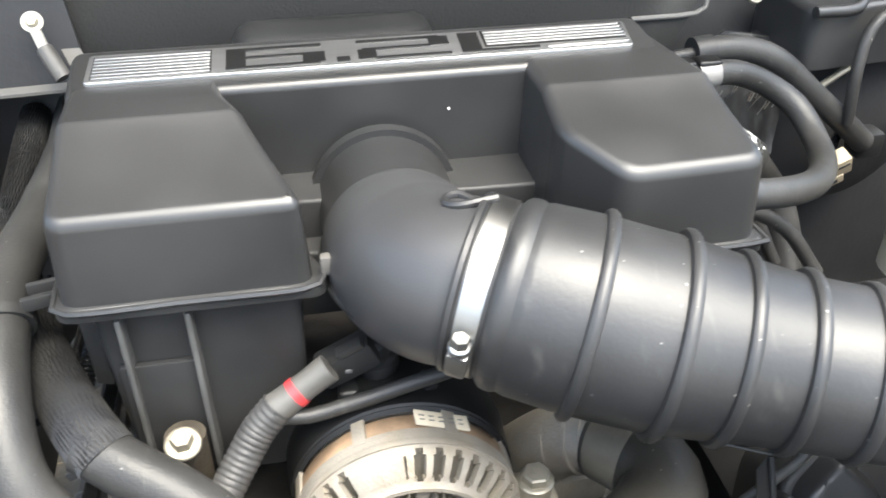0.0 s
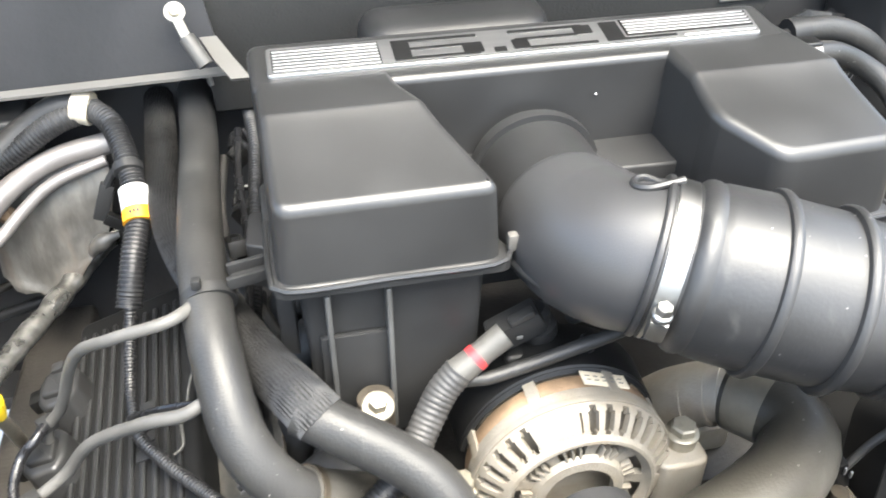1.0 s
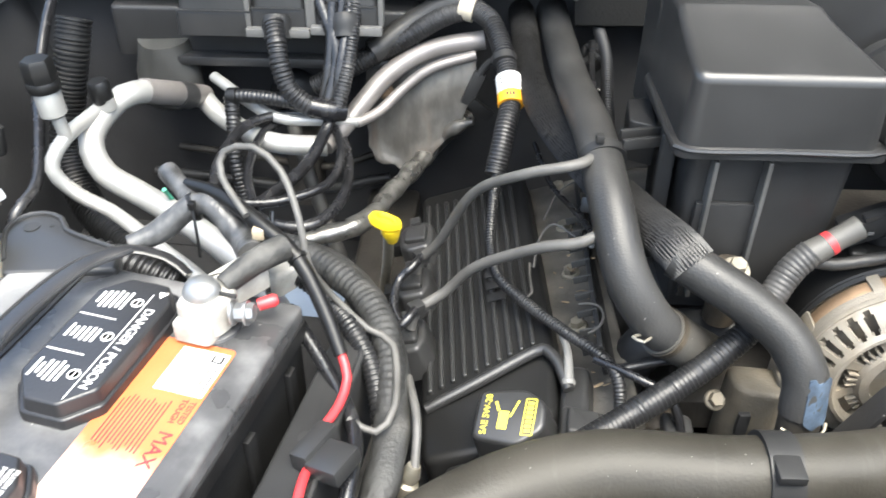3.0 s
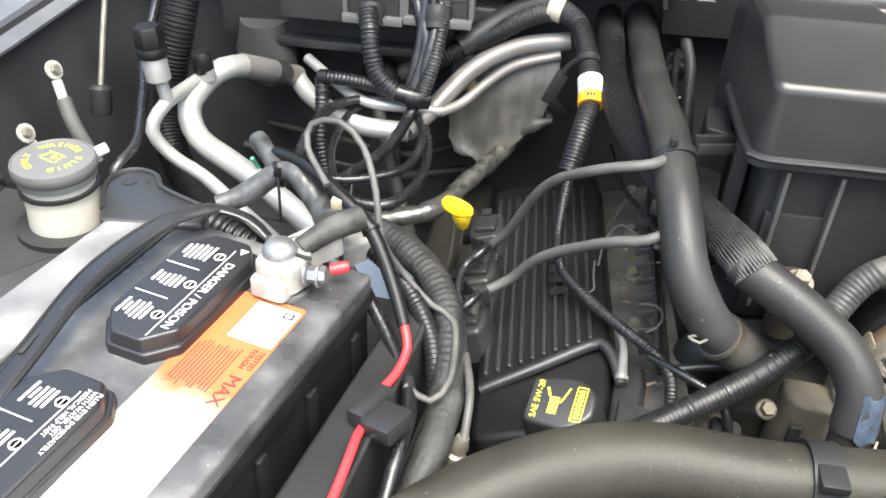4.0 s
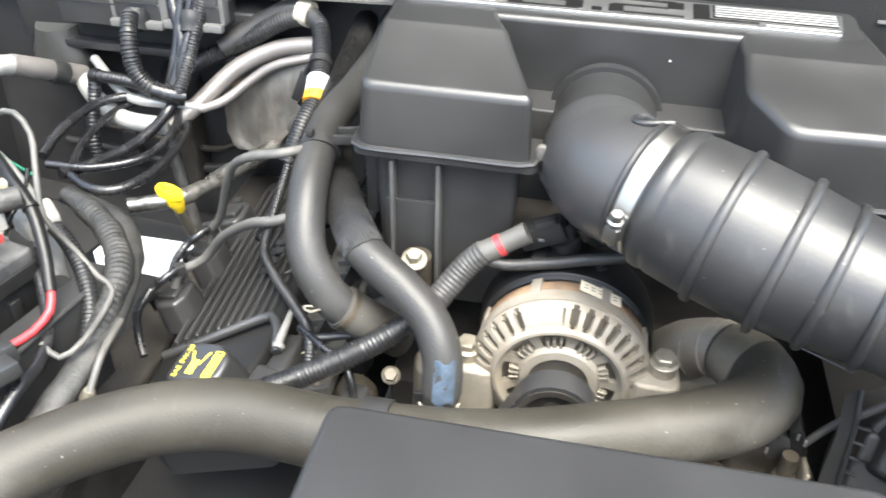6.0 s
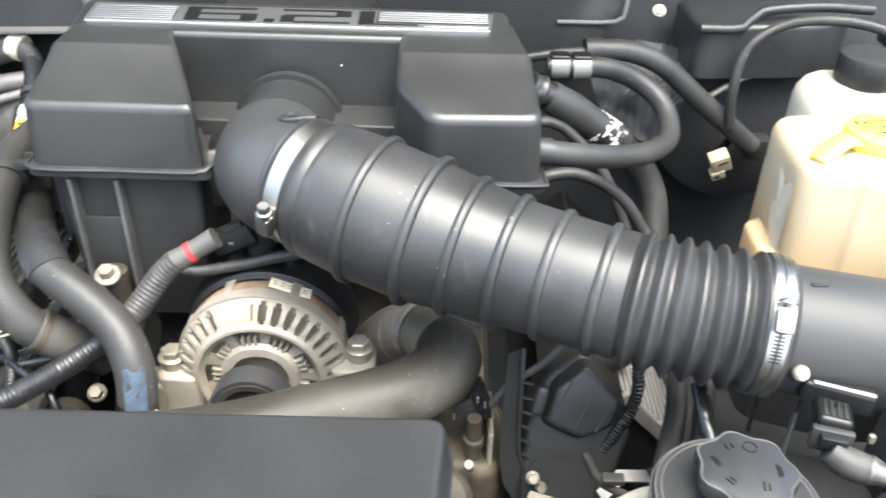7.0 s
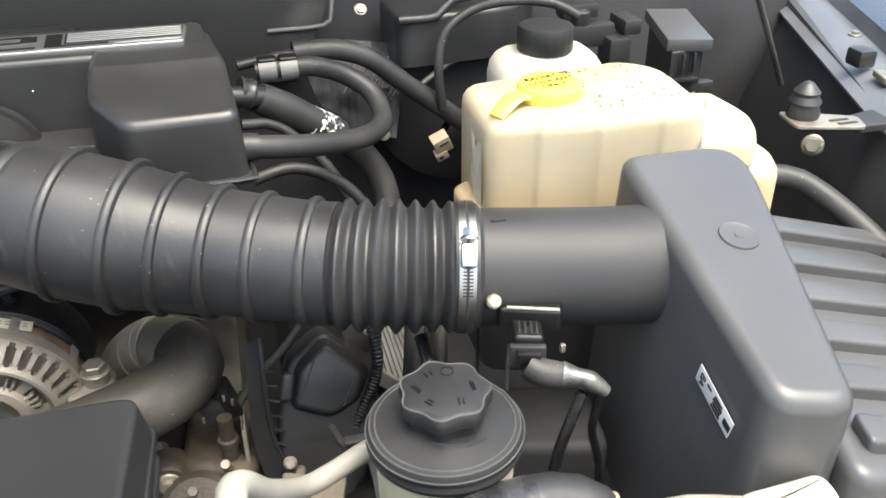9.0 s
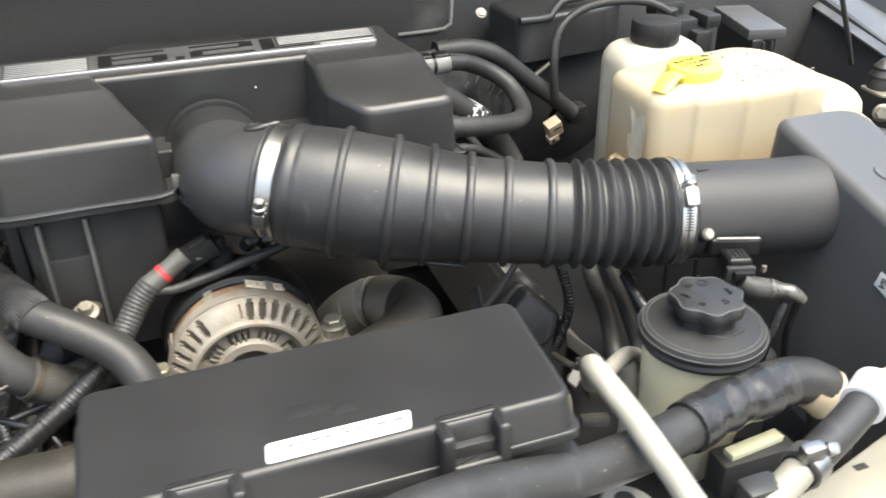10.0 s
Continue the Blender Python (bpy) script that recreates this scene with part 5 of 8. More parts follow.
solo("rod_socket", sk, PLASTIC_D, "black plastic rod socket on the fender", "socket")


def ring_lug(at, way, tail, name_label):
    """A crimped ring terminal with its cable tail."""
    t = thing("ring_terminal", at, name_label, "ground lug")
    m = axis_m(at, way)
    part("ring", lathe([(0.004, 0), (0.0095, 0), (0.0095, 0.002), (0.004, 0.002)], m, 24), LEAD, t)
    part("bolt", hexhead(m @ Matrix.Translation((0, 0, 0.001)), 0.005, 0.004, 1.1), ZINC, t)
    part("barrel", tube(tail[:2], [0.005, 0.005], 12, flat=0.6), LEAD, t)
    part("cable", tube(tail[1:], 0.0075, 12), WIRE_G, t)
    return t


ring_lug((-0.276, 0.862, 1.176), (0.1, -0.8, 0.6), [(-0.274, 0.858, 1.169), (-0.268, 0.848, 1.156), (-0.260, 0.838, 1.144), (-0.254, 0.832, 1.134)], "bright ring terminal and ground strap on the cowl")
ring_lug((-0.870, 0.547, 1.032), (0.9, -0.2, 0.4), [(-0.867, 0.549, 1.022), (-0.862, 0.552, 1.008), (-0.848, 0.556, 0.985), (-0.83, 0.56, 0.955)], "small grey ring terminal low on the fender")
solo("fender_cable", tube([(-0.834, 0.82, 1.105), (-0.832, 0.78, 1.083), (-0.826, 0.72, 1.043), (-0.804, 0.66, 1.025), (-0.787, 0.60, 1.004), (-0.792, 0.56, 0.994), (-0.80, 0.54, 0.96)], 0.0058, 12, 0.01), WIRE, "black cable running down beside the fender", "cable")
ring_lug((-0.86, 0.60, 1.075), (0.9, -0.2, 0.4), [(-0.857, 0.597, 1.066), (-0.850, 0.590, 1.050), (-0.838, 0.580, 1.025), (-0.82, 0.575, 0.99)], "grey ring terminal and cable on the fender")

# ---- firewall electronics ----
ecu = thing("engine_module", (-0.62, 0.89, 1.02), "black engine control module with three plugs", "control module")
part("case", slab([(-0.80, 0.875), (-0.44, 0.875), (-0.44, 0.93), (-0.80, 0.93)], 1.015, 1.075, 0.01, 0.005), PLASTIC_D, ecu)
part("ledge", rbox(-0.60, 0.862, 1.018, 0.30, 0.02, 0.012, 0.004), PLASTIC, ecu)
for cx, hw2, z0, framed in ((-0.664, 0.044, 1.058, False), (-0.592, 0.032, 1.062, True), (-0.515, 0.036, 1.066, True)):
    plug = part("plug", slab([(cx - hw2, 0.834), (cx + hw2, 0.834), (cx + hw2, 0.885), (cx - hw2, 0.885)], z0, z0 + 0.030, 0.006, 0.005), PLASTIC, ecu)
    part("plug_cover", slab([(cx - hw2 + 0.006, 0.840), (cx + hw2 - 0.004, 0.840), (cx + hw2 - 0.006, 0.885), (cx - hw2 + 0.010, 0.885)], z0 + 0.028, z0 + 0.056, 0.006, 0.006, draft=0.004), PLASTIC, plug)
    part("lever", tube([(cx - hw2 + 0.014, 0.842, z0 + 0.050), (cx - hw2 + 0.016, 0.834, z0 + 0.060), (cx, 0.832, z0 + 0.062), (cx + hw2 - 0.016, 0.834, z0 + 0.060), (cx + hw2 - 0.014, 0.842, z0 + 0.050)], 0.0034, 8), GLOSS, plug)
    part("seam", rbox(cx, 0.8335, z0 + 0.029, 2 * hw2 - 0.006, 0.002, 0.0025, 0.0005), INK, plug)
    if framed:
        for sd in (-1, 1):
            part("lever_arm", rbox(cx + sd * (hw2 + 0.002), 0.842, z0 + 0.036, 0.006, 0.018, 0.060, 0.002), CAPGREY, plug, "grey latch arm")
        part("lever_foot", rbox(cx, 0.829, z0 + 0.004, 2 * hw2 + 0.008, 0.010, 0.010, 0.002), CAPGREY, plug, "grey latch foot")
        part("boot", lathe([(0.0150, 0), (0.0165, 0.004), (0.0165, 0.014), (0.0145, 0.018), (0.0150, 0.026)], axis_m((cx - 0.002, 0.836, z0 + 0.020), (0.05, -0.5, -0.8)), 20), PLASTIC_D, plug)
bc = thing("blower_canister", (-0.735, 0.875, 0.92), "dusty grey translucent housing on the firewall", "canister")
blob = lathe([(0.012, 0), (0.030, 0.004), (0.042, 0.014), (0.048, 0.035), (0.049, 0.055), (0.046, 0.075), (0.040, 0.095), (0.036, 0.12)], axis_m((-0.742, 0.878, 0.950), (0.0, -0.05, 1)) @ Matrix.Diagonal((0.80, 0.80, 0.72, 1)), 32)
for v in blob.verts:
    v.co += Vector((1, -0.6, 0.4)) * 0.009 * noise.noise(v.co * 22)
part("housing", blob, HAZE, bc)
part("bolt", hexhead(axis_m((-0.722, 0.824, 0.985), (0, -1, 0.3)), 0.006, 0.005, 1.4), ZINC, bc)
sh = sheet([[(-0.500, 0.875, 1.015), (-0.44, 0.870, 1.035), (-0.370, 0.865, 1.04)], [(-0.502, 0.86, 0.97), (-0.44, 0.85, 0.985), (-0.368, 0.85, 1.0)], [(-0.50, 0.85, 0.91), (-0.45, 0.84, 0.90), (-0.385, 0.845, 0.95)], [(-0.49, 0.845, 0.895), (-0.45, 0.835, 0.880), (-0.425, 0.84, 0.90)]], (0, 0.003, -0.002))
bmesh.ops.subdivide_edges(sh, edges=sh.edges[:], cuts=3, use_grid_fill=True)
for v in sh.verts:
    v.co += Vector((0, -1, 0.5)) * 0.006 * noise.noise(v.co * 55)
    if v.is_boundary or v.co.z < 0.93:
        v.co += Vector((0.6, 0, 1)) * 0.012 * noise.noise(v.co * 38 + Vector((3, 1, 0)))
hs = thing("heat_shield", (-0.44, 0.85, 0.90), "crumpled grey foil heat shield with rust spots", "heat shield")
part("foil", sh, DULLFOIL, hs)
part("bolt", hexhead(axis_m((-0.475, 0.852, 0.985), (0, -1, 0.3)), 0.006, 0.005, 1.6), RUSTY, hs, "rusty bolt")
part("crumpled_edge", tube([(-0.408, 0.846, 0.925), (-0.398, 0.843, 0.940), (-0.382, 0.840, 0.950), (-0.370, 0.838, 0.955)], [0.005, 0.008, 0.007, 0.004], 14, 0.003, wob=0.6), DULLFOIL, hs, "torn foil edge")
hk = thing("harness_bracket", (-0.365, 0.81, 0.98), "black angled bracket holding the tagged harness", "bracket")
part("upright", rbox(0, 0, 0, 0.014, 0.008, 0.042, 0.002, Matrix.Translation((-0.372, 0.815, 1.010)) @ Matrix.Rotation(radians(22), 4, "Y")), PLASTIC_D, hk)
part("foot", rbox(0, 0, 0, 0.030, 0.009, 0.013, 0.002, Matrix.Translation((-0.362, 0.812, 0.985)) @ Matrix.Rotation(radians(38), 4, "Y")), GLOSS, hk)
part("clamp", lathe([(0.0122, -0.005), (0.0140, -0.004), (0.0140, 0.004), (0.0122, 0.005)], axis_m((-0.339, 0.800, 1.052), (0.1, -0.85, -0.5)), 20), PLASTIC_D, hk)
part("stay", tube([(-0.366, 0.815, 1.026), (-0.356, 0.812, 1.042), (-0.346, 0.805, 1.052)], 0.0042, 8, 0.005), PLASTIC_D, hk)

# ---- valve cover on the battery side ----
V_M = Matrix.Translation((-0.352, 0.60, 0.868)) @ Matrix.Rotation(radians(3), 4, "Z") @ Matrix.Rotation(radians(-17), 4, "Y")
vc = thing("valve_cover", (-0.352, 0.60, 0.868), "black finned plastic valve cover of the engine bank", "valve cover", turn=Matrix.Rotation(radians(3), 4, "Z") @ Matrix.Rotation(radians(-17), 4, "Y"), local=True)
part("cover", slab([(-0.068, -0.20), (0.050, -0.20), (0.062, -0.10), (0.062, 0.22), (-0.068, 0.22)], -0.06, 0.012, 0.014, 0.008, draft=0.006), SHROUD, vc)
for k in range(10):
    x = -0.060 + k * 0.0112
    part("fin", slab([(x, -0.121 + 0.0036 * k), (x + 0.0052, -0.121 + 0.0036 * k), (x + 0.0052, 0.19), (x, 0.19)], 0.010, 0.0165, 0.002, 0.002), PLASTIC, vc)
part("raised_lip", tube([(-0.062, -0.140, 0.014), (-0.01, -0.124, 0.018), (0.044, -0.105, 0.021), (0.056, -0.107, 0.021), (0.064, -0.122, 0.017), (0.068, -0.148, 0.008)], 0.0055, 10), PLASTIC, vc)
for k in range(4):
    part("logo_bar", rbox(0.014, -0.010 + k * 0.019, 0.0172, 0.018, 0.012, 0.002, 0.0008), PLASTIC_D, vc)
for k in range(9):
    part("rail_tooth", rbox(0.096 + 0.0016 * k, -0.10 + k * 0.026, 0.002, 0.020, 0.0020, 0.008, 0.0006), RIBGREY, vc)
part("rail", rbox(0, 0, 0, 0.005, 0.30, 0.018, 0.0015, Matrix.Translation((0.1115, 0.03, -0.004)) @ Matrix.Rotation(radians(-3.5), 4, "Z")), PLASTIC_D, vc)
part("ledge", rbox(0.090, 0.02, -0.022, 0.070, 0.40, 0.010, 0.003), LEDGE, vc, "dusty grey ledge under the rail")
part("front_wall", slab([(-0.05, -0.235), (0.07, -0.235), (0.09, -0.12), (0.066, -0.11), (0.050, -0.19), (-0.05, -0.20)], -0.06, 0.004, 0.008, 0.006), PLASTIC, vc)
def shrunk(bm, m=Matrix.Diagonal((0.74, 0.74, 0.9, 1))):
    bm.transform(m)
    return bm


oc = thing("oil_filler_cap", (-0.331, 0.408, 0.897), "black oil filler cap with yellow oil-can print", "oil cap", turn=Matrix.Rotation(radians(3), 4, "Z") @ Matrix.Rotation(radians(-17), 4, "Y") @ Matrix.Rotation(radians(12), 4, "X") @ Matrix.Rotation(radians(-18), 4, "Z"), local=True)
lid2 = slab([(-0.040, -0.030), (0.014, -0.036), (0.042, -0.014), (0.040, 0.020), (0.014, 0.036), (-0.040, 0.030)], -0.02, 0.024, 0.010, 0.006, draft=0.004)
part("cap", shrunk(lid2), PLASTIC, oc)
t = text_bm("SAE 5W-20", 0.0105)
t.transform(Matrix.Translation((-0.026, 0.0, 0.0242)) @ Matrix.Rotation(radians(90), 4, "Z"))
part("cap_words", shrunk(t), YELLOW_T, oc, "yellow printed words")
fr = bmesh.new()
for cx, cy, sx, sy in ((0.017, 0, 0.0012, 0.044), (0.029, 0, 0.0012, 0.044), (0.023, -0.022, 0.012, 0.0012), (0.023, 0.022, 0.012, 0.0012)):
    rbox(cx, cy, 0.0242, sx, sy, 0.0005, 0, bm=fr)
part("print_frame", shrunk(fr), YELLOW_T, oc)
for k in range(7):
    part("print_bar", shrunk(rbox(0.023, -0.017 + k * 0.0056, 0.0242, 0.007, 0.0038, 0.0005, 0)), YELLOW_T, oc)
can = bmesh.new()
rbox(-0.006, -0.006, 0.0242, 0.011, 0.022, 0.0005, 0, bm=can)
rbox(0.002, 0.010, 0.0242, 0.002, 0.022, 0.0005, 0, Matrix.Rotation(radians(-20), 4, "Z"), bm=can)
rbox(-0.009, 0.016, 0.0242, 0.003, 0.012, 0.0005, 0, Matrix.Rotation(radians(25), 4, "Z"), bm=can)
part("oil_can_print", shrunk(can), YELLOW_T, oc)


def coil(x, y, z):
    c = thing("ignition_coil", (x, y, z - 0.03), "black ignition coil plug on the valve cover edge", "ignition coil", group="ignition coils", turn=V_M.to_3x3().to_4x4(), local=True)
    part("body", slab([(-0.020, -0.012), (-0.010, -0.024), (0.012, -0.024), (0.020, -0.010), (0.020, 0.016), (0.010, 0.026), (-0.012, 0.026), (-0.020, 0.014)], -0.004, 0.034, 0.004, 0.005, draft=0.002), PLASTIC, c)
    part("step", slab([(-0.013, -0.012), (0.012, -0.016), (0.014, 0.010), (-0.010, 0.016)], 0.032, 0.040, 0.004, 0.003), PLASTIC_D, c)
    part("socket", rbox(-0.022, 0.004, 0.022, 0.020, 0.018, 0.016, 0.003), GLOSS, c)
    part("tab", rbox(0.0, 0.024, 0.036, 0.012, 0.012, 0.006, 0.002), PLASTIC, c)


for y in (0.532, 0.614, 0.696):
    coil(-0.421, y, 0.884)

# dipstick
ds = thing("dipstick", (-0.455, 0.64, 0.85), "yellow dipstick handle on a steel tube", "dipstick")
part("tube", tube([(-0.452, 0.604, 0.952), (-0.455, 0.625, 0.915), (-0.462, 0.655, 0.86), (-0.47, 0.69, 0.80)], 0.0055, 12), ZINC, ds)
hm = Matrix.Translation((-0.4545, 0.6015, 0.969)) @ Matrix.Rotation(radians(-12), 4, "Z") @ Matrix.Rotation(radians(15), 4, "Y") @ Matrix.Rotation(radians(-6), 4, "X")
grip = lathe([(0.0085, -0.0035), (0.0155, -0.0045), (0.0175, 0.0), (0.0155, 0.0045), (0.0110, 0.0050), (0.0085, 0.0025), (0.0085, -0.0035)], Matrix.Diagonal((1.0, 0.62, 1, 1)), 32)
grip.transform(hm)
part("handle", grip, DIPYELLOW, ds, "yellow plastic finger ring")
web = lathe([(0.0100, -0.0015), (0.0100, 0.0005), (0.001, 0.0005)], Matrix.Diagonal((1.0, 0.62, 1, 1)), 24)
web.transform(hm)
part("ring_web", web, DIPYELLOW, ds)
part("stopper", lathe([(0.0095, 0), (0.0100, 0.006), (0.0080, 0.014), (0.006, 0.022)], axis_m((-0.4500, 0.6010, 0.964), (0.05, 0.30, -0.92)), 18), DIPYELLOW, ds)

# ---- hoses and harnesses on the battery side ----
ha = thing("heater_hose", (-0.24, 0.55, 0.95), "thick grey rubber heater hose with spring clamp", "hose")
part("hose", tube([(-0.280, 0.955, 1.062), (-0.277, 0.90, 1.057), (-0.274, 0.84, 1.054), (-0.271, 0.73, 1.060), (-0.268, 0.65, 1.070), (-0.264, 0.585, 1.073), (-0.257, 0.515, 1.052), (-0.246, 0.470, 1.016), (-0.222, 0.455, 0.980), (-0.195, 0.462, 0.951)], 0.0185, 22, 0.01, wob=0.012), HOSE, ha)
part("end_spout", tube([(-0.212, 0.457, 0.967), (-0.182, 0.468, 0.940), (-0.160, 0.480, 0.918)], 0.0205, 22, 0.01), FOAM, ha, "wider dusty hose end")
part("clamp_ring", lathe([(0.0205, -0.003), (0.0218, -0.003), (0.0218, 0.003), (0.0205, 0.003)], axis_m((-0.208, 0.459, 0.963), (0.75, 0.27, -0.65)), 32), GREASE, ha, "thin dull spring clamp")
part("clip_ear", tube([(-0.222, 0.442, 0.975), (-0.232, 0.430, 0.978), (-0.240, 0.436, 0.978), (-0.232, 0.442, 0.975)], 0.0013, 6), ZINC, ha)
part("clip_band", lathe([(0.0188, -0.004), (0.0205, -0.004), (0.0205, 0.004), (0.0188, 0.004)], axis_m((-0.2605, 0.563, 1.069), (0.1, -0.9, -0.35)), 28), PLASTIC_D, ha)
part("clip_head", rbox(-0.266, 0.556, 1.0915, 0.007, 0.008, 0.007, 0.0015), PLASTIC_D, ha)
hbz = thing("heater_hose", (-0.15, 0.45, 0.92), "thick grey rubber heater hose with blue paint mark", "hose")
part("hose", tube([(-0.205, 0.482, 1.026), (-0.176, 0.464, 1.016), (-0.148, 0.450, 1.003), (-0.121, 0.432, 0.986), (-0.106, 0.413, 0.963), (-0.104, 0.403, 0.932)], 0.0180, 22, 0.008, wob=0.012), HOSE, hbz)
part("braided_sleeve", tube([(-0.316, 0.93, 1.060), (-0.313, 0.875, 1.052), (-0.309, 0.79, 1.036), (-0.294, 0.70, 1.034), (-0.262, 0.61, 1.030), (-0.232, 0.54, 1.030), (-0.205, 0.490, 1.030), (-0.192, 0.474, 1.022)], [0.014, 0.0145, 0.0150, 0.0160, 0.0175, 0.0188, 0.0190, 0.0188], 22, 0.008, wob=0.03), BRAID, hbz, "frayed black braided sleeve")
SLEEVE = [(-0.316, 0.93, 1.060), (-0.313, 0.875, 1.052), (-0.309, 0.79, 1.036), (-0.294, 0.70, 1.034), (-0.262, 0.61, 1.030), (-0.232, 0.54, 1.030), (-0.205, 0.490, 1.030), (-0.192, 0.474, 1.022)]
way = catmull(SLEEVE, 0.006)
fr2 = frames_along(way)
strands = bmesh.new()
for k in range(40):
    for sgn in (-1, 1):
        pts = []
        for i, (c, (t, u, v)) in enumerate(zip(way, fr2)):
            a = 2 * math.pi * k / 40 + sgn * i * 0.036 + 0.03 * math.sin(i * 0.9 + k)
            rad = float(np.interp(i / len(way), (0, 0.3, 0.6, 1), (0.0147, 0.0160, 0.0180, 0.0194)))
            pts.append(c + u * rad * math.cos(a) + v * rad * math.sin(a))
        tube(pts, 0.0005, 3, bm=strands, smooth=False)
part("mesh_cover", strands, STRAND, hbz, "frayed woven mesh")
part("end_pipe", tube([(-0.104, 0.405, 0.94), (-0.104, 0.400, 0.90), (-0.105, 0.410, 0.86)], 0.0165, 18), IRON, hbz)
bl = sheet([[(-0.1045 + 0.0197 * math.sin(a), 0.403 + 0.32 * (z - 0.932) - 0.0197 * math.cos(a), z + 0.003 * math.sin(a * 9 + z * 300)) for a in (-0.25, -0.05, 0.15, 0.35, 0.55, 0.75)] for z in (0.934, 0.942, 0.950, 0.958, 0.966, 0.972)], (0, 0.001, 0))
part("paint_mark", bl, BLUE, hbz, "blue paint mark")
part("spring_clamp", tube([(-0.122, 0.392, 0.925), (-0.108, 0.382, 0.922), (-0.092, 0.386, 0.925), (-0.086, 0.396, 0.928)], 0.0014, 8), ZINC, hbz)
part("spring_clamp", tube([(-0.108, 0.383, 0.922), (-0.102, 0.380, 0.912), (-0.094, 0.384, 0.912)], 0.0013, 8), ZINC, hbz)

al = thing("alternator_harness", (-0.15, 0.45, 0.9), "black corrugated harness with red band to the alternator", "harness")
part("conduit", conduit([(-0.30, 0.370, 0.905), (-0.24, 0.405, 0.918), (-0.185, 0.435, 0.938), (-0.140, 0.462, 0.962), (-0.124, 0.477, 0.975)], 0.0116, 0.0040, 0.07, 16), LOOM, al)
part("taped_conduit", conduit([(-0.128, 0.473, 0.971), (-0.116, 0.487, 0.984), (-0.101, 0.500, 1.002), (-0.086, 0.506, 1.016)], 0.0124, 0.0046, 0.05, 16), LOOM_G, al, "grey taped upper end")
part("tape", tube([(-0.088, 0.505, 1.014), (-0.066, 0.511, 1.027), (-0.049, 0.515, 1.037)], [0.0118, 0.0100, 0.0105], 16), WIRE_G, al)
part("red_band", tube([(-0.0745, 0.5085, 1.0220), (-0.0700, 0.5100, 1.0248)], 0.0110, 16, 0.003), RED, al, "red tape band")
part("branch", tube([(-0.093, 0.503, 1.010), (-0.066, 0.503, 1.006), (-0.043, 0.504, 1.010), (-0.021, 0.505, 1.014), (0.005, 0.505, 1.022), (0.024, 0.506, 1.026), (0.055, 0.510, 1.032)], 0.0056, 12), HOSE, al)
plg = part("plug", rbox(0, 0, 0, 0.044, 0.022, 0.022, 0.004, Matrix.Translation((-0.036, 0.531, 1.029)) @ Matrix.Rotation(radians(-26), 4, "Y")), PLASTIC_D, al)
part("latch", rbox(0, 0, 0, 0.020, 0.009, 0.006, 0.0015, Matrix.Translation((-0.034, 0.524, 1.044)) @ Matrix.Rotation(radians(-26), 4, "Y")), PLASTIC, plg)
part("green_mark", rbox(-0.036, 0.5185, 1.028, 0.005, 0.001, 0.003, 0.0003), GREYINK, plg, "small pale green chip")
part("sensor_head", lathe([(0.013, 0), (0.015, 0.003), (0.015, 0.012), (0.011, 0.014), (0.011, 0.020), (0.0125, 0.021), (0.0125, 0.026), (0.009, 0.030)], axis_m((-0.012, 0.540, 1.008), (-0.25, 0.0, 1)), 20), PLASTIC, al)
part("sensor_base", slab([(-0.046, 0.520), (0.006, 0.520), (0.010, 0.560), (-0.040, 0.565)], 0.985, 1.006, 0.006, 0.004), PLASTIC_D, al)
part("stud_cap", lathe([(0.0085, 0), (0.0085, 0.016), (0.006, 0.018)], axis_m((0.016, 0.545, 1.020), (0.3, -0.5, 0.6)), 16), PLASTIC, al)
part("stud_cap", lathe([(0.007, 0), (0.007, 0.014), (0.005, 0.016)], axis_m((0.033, 0.545, 1.018), (0.3, -0.5, 0.6)), 16), PLASTIC, al)
for q, w2 in (((-0.026, 0.519, 0.997), 0.022), ((-0.004, 0.519, 1.002), 0.010)):
    part("pale_label", rbox(0, 0, 0, w2, 0.001, 0.007, 0.0003, Matrix.Translation(q) @ Matrix.Rotation(radians(-24), 4, "Y")), GREYINK, al, "scuffed pale label")

hd = thing("engine_harness", (-0.33, 0.6, 0.9), "black conduit harness with white and orange tag", "harness")
part("trunk", conduit([(-0.372, 0.870, 1.083), (-0.352, 0.845, 1.075), (-0.338, 0.80, 1.052), (-0.332, 0.755, 1.026), (-0.338, 0.72, 1.006), (-0.347, 0.690, 0.972)], 0.0118, 0.004, 0.10, 14), LOOM, hd)
part("lower_run", conduit([(-0.345, 0.69, 0.975), (-0.349, 0.66, 0.948), (-0.350, 0.625, 0.925), (-0.342, 0.585, 0.918), (-0.315, 0.548, 0.915), (-0.282, 0.510, 0.915), (-0.255, 0.475, 0.920), (-0.243, 0.450, 0.918), (-0.24, 0.43, 0.90)], 0.0058, 0.0032, 0.12, 10), LOOM, hd)
part("spur", tube([(-0.248, 0.455, 0.920), (-0.215, 0.462, 0.925), (-0.18, 0.465, 0.93)], 0.0042, 10), LOOM, hd)
part("tag", tube([(-0.3345, 0.778, 1.041), (-0.3320, 0.759, 1.030)], 0.0142, 20, 0.006), WHITE, hd, "white printed paper tag")
part("orange_tape", tube([(-0.3320, 0.759, 1.030), (-0.3315, 0.748, 1.0235)], 0.0142, 20, 0.006), ORANGE_T, hd, "orange tag band")
TAG_A, TAG_B = Vector((-0.3345, 0.778, 1.041)), Vector((-0.3315, 0.748, 1.0235))
tagm = axis_m(TAG_A, TAG_B - TAG_A, (0, -0.4, 1))
facing = math.atan2(*(tagm.inverted() @ Vector((-0.33, 0.1, 1.45))).yx)
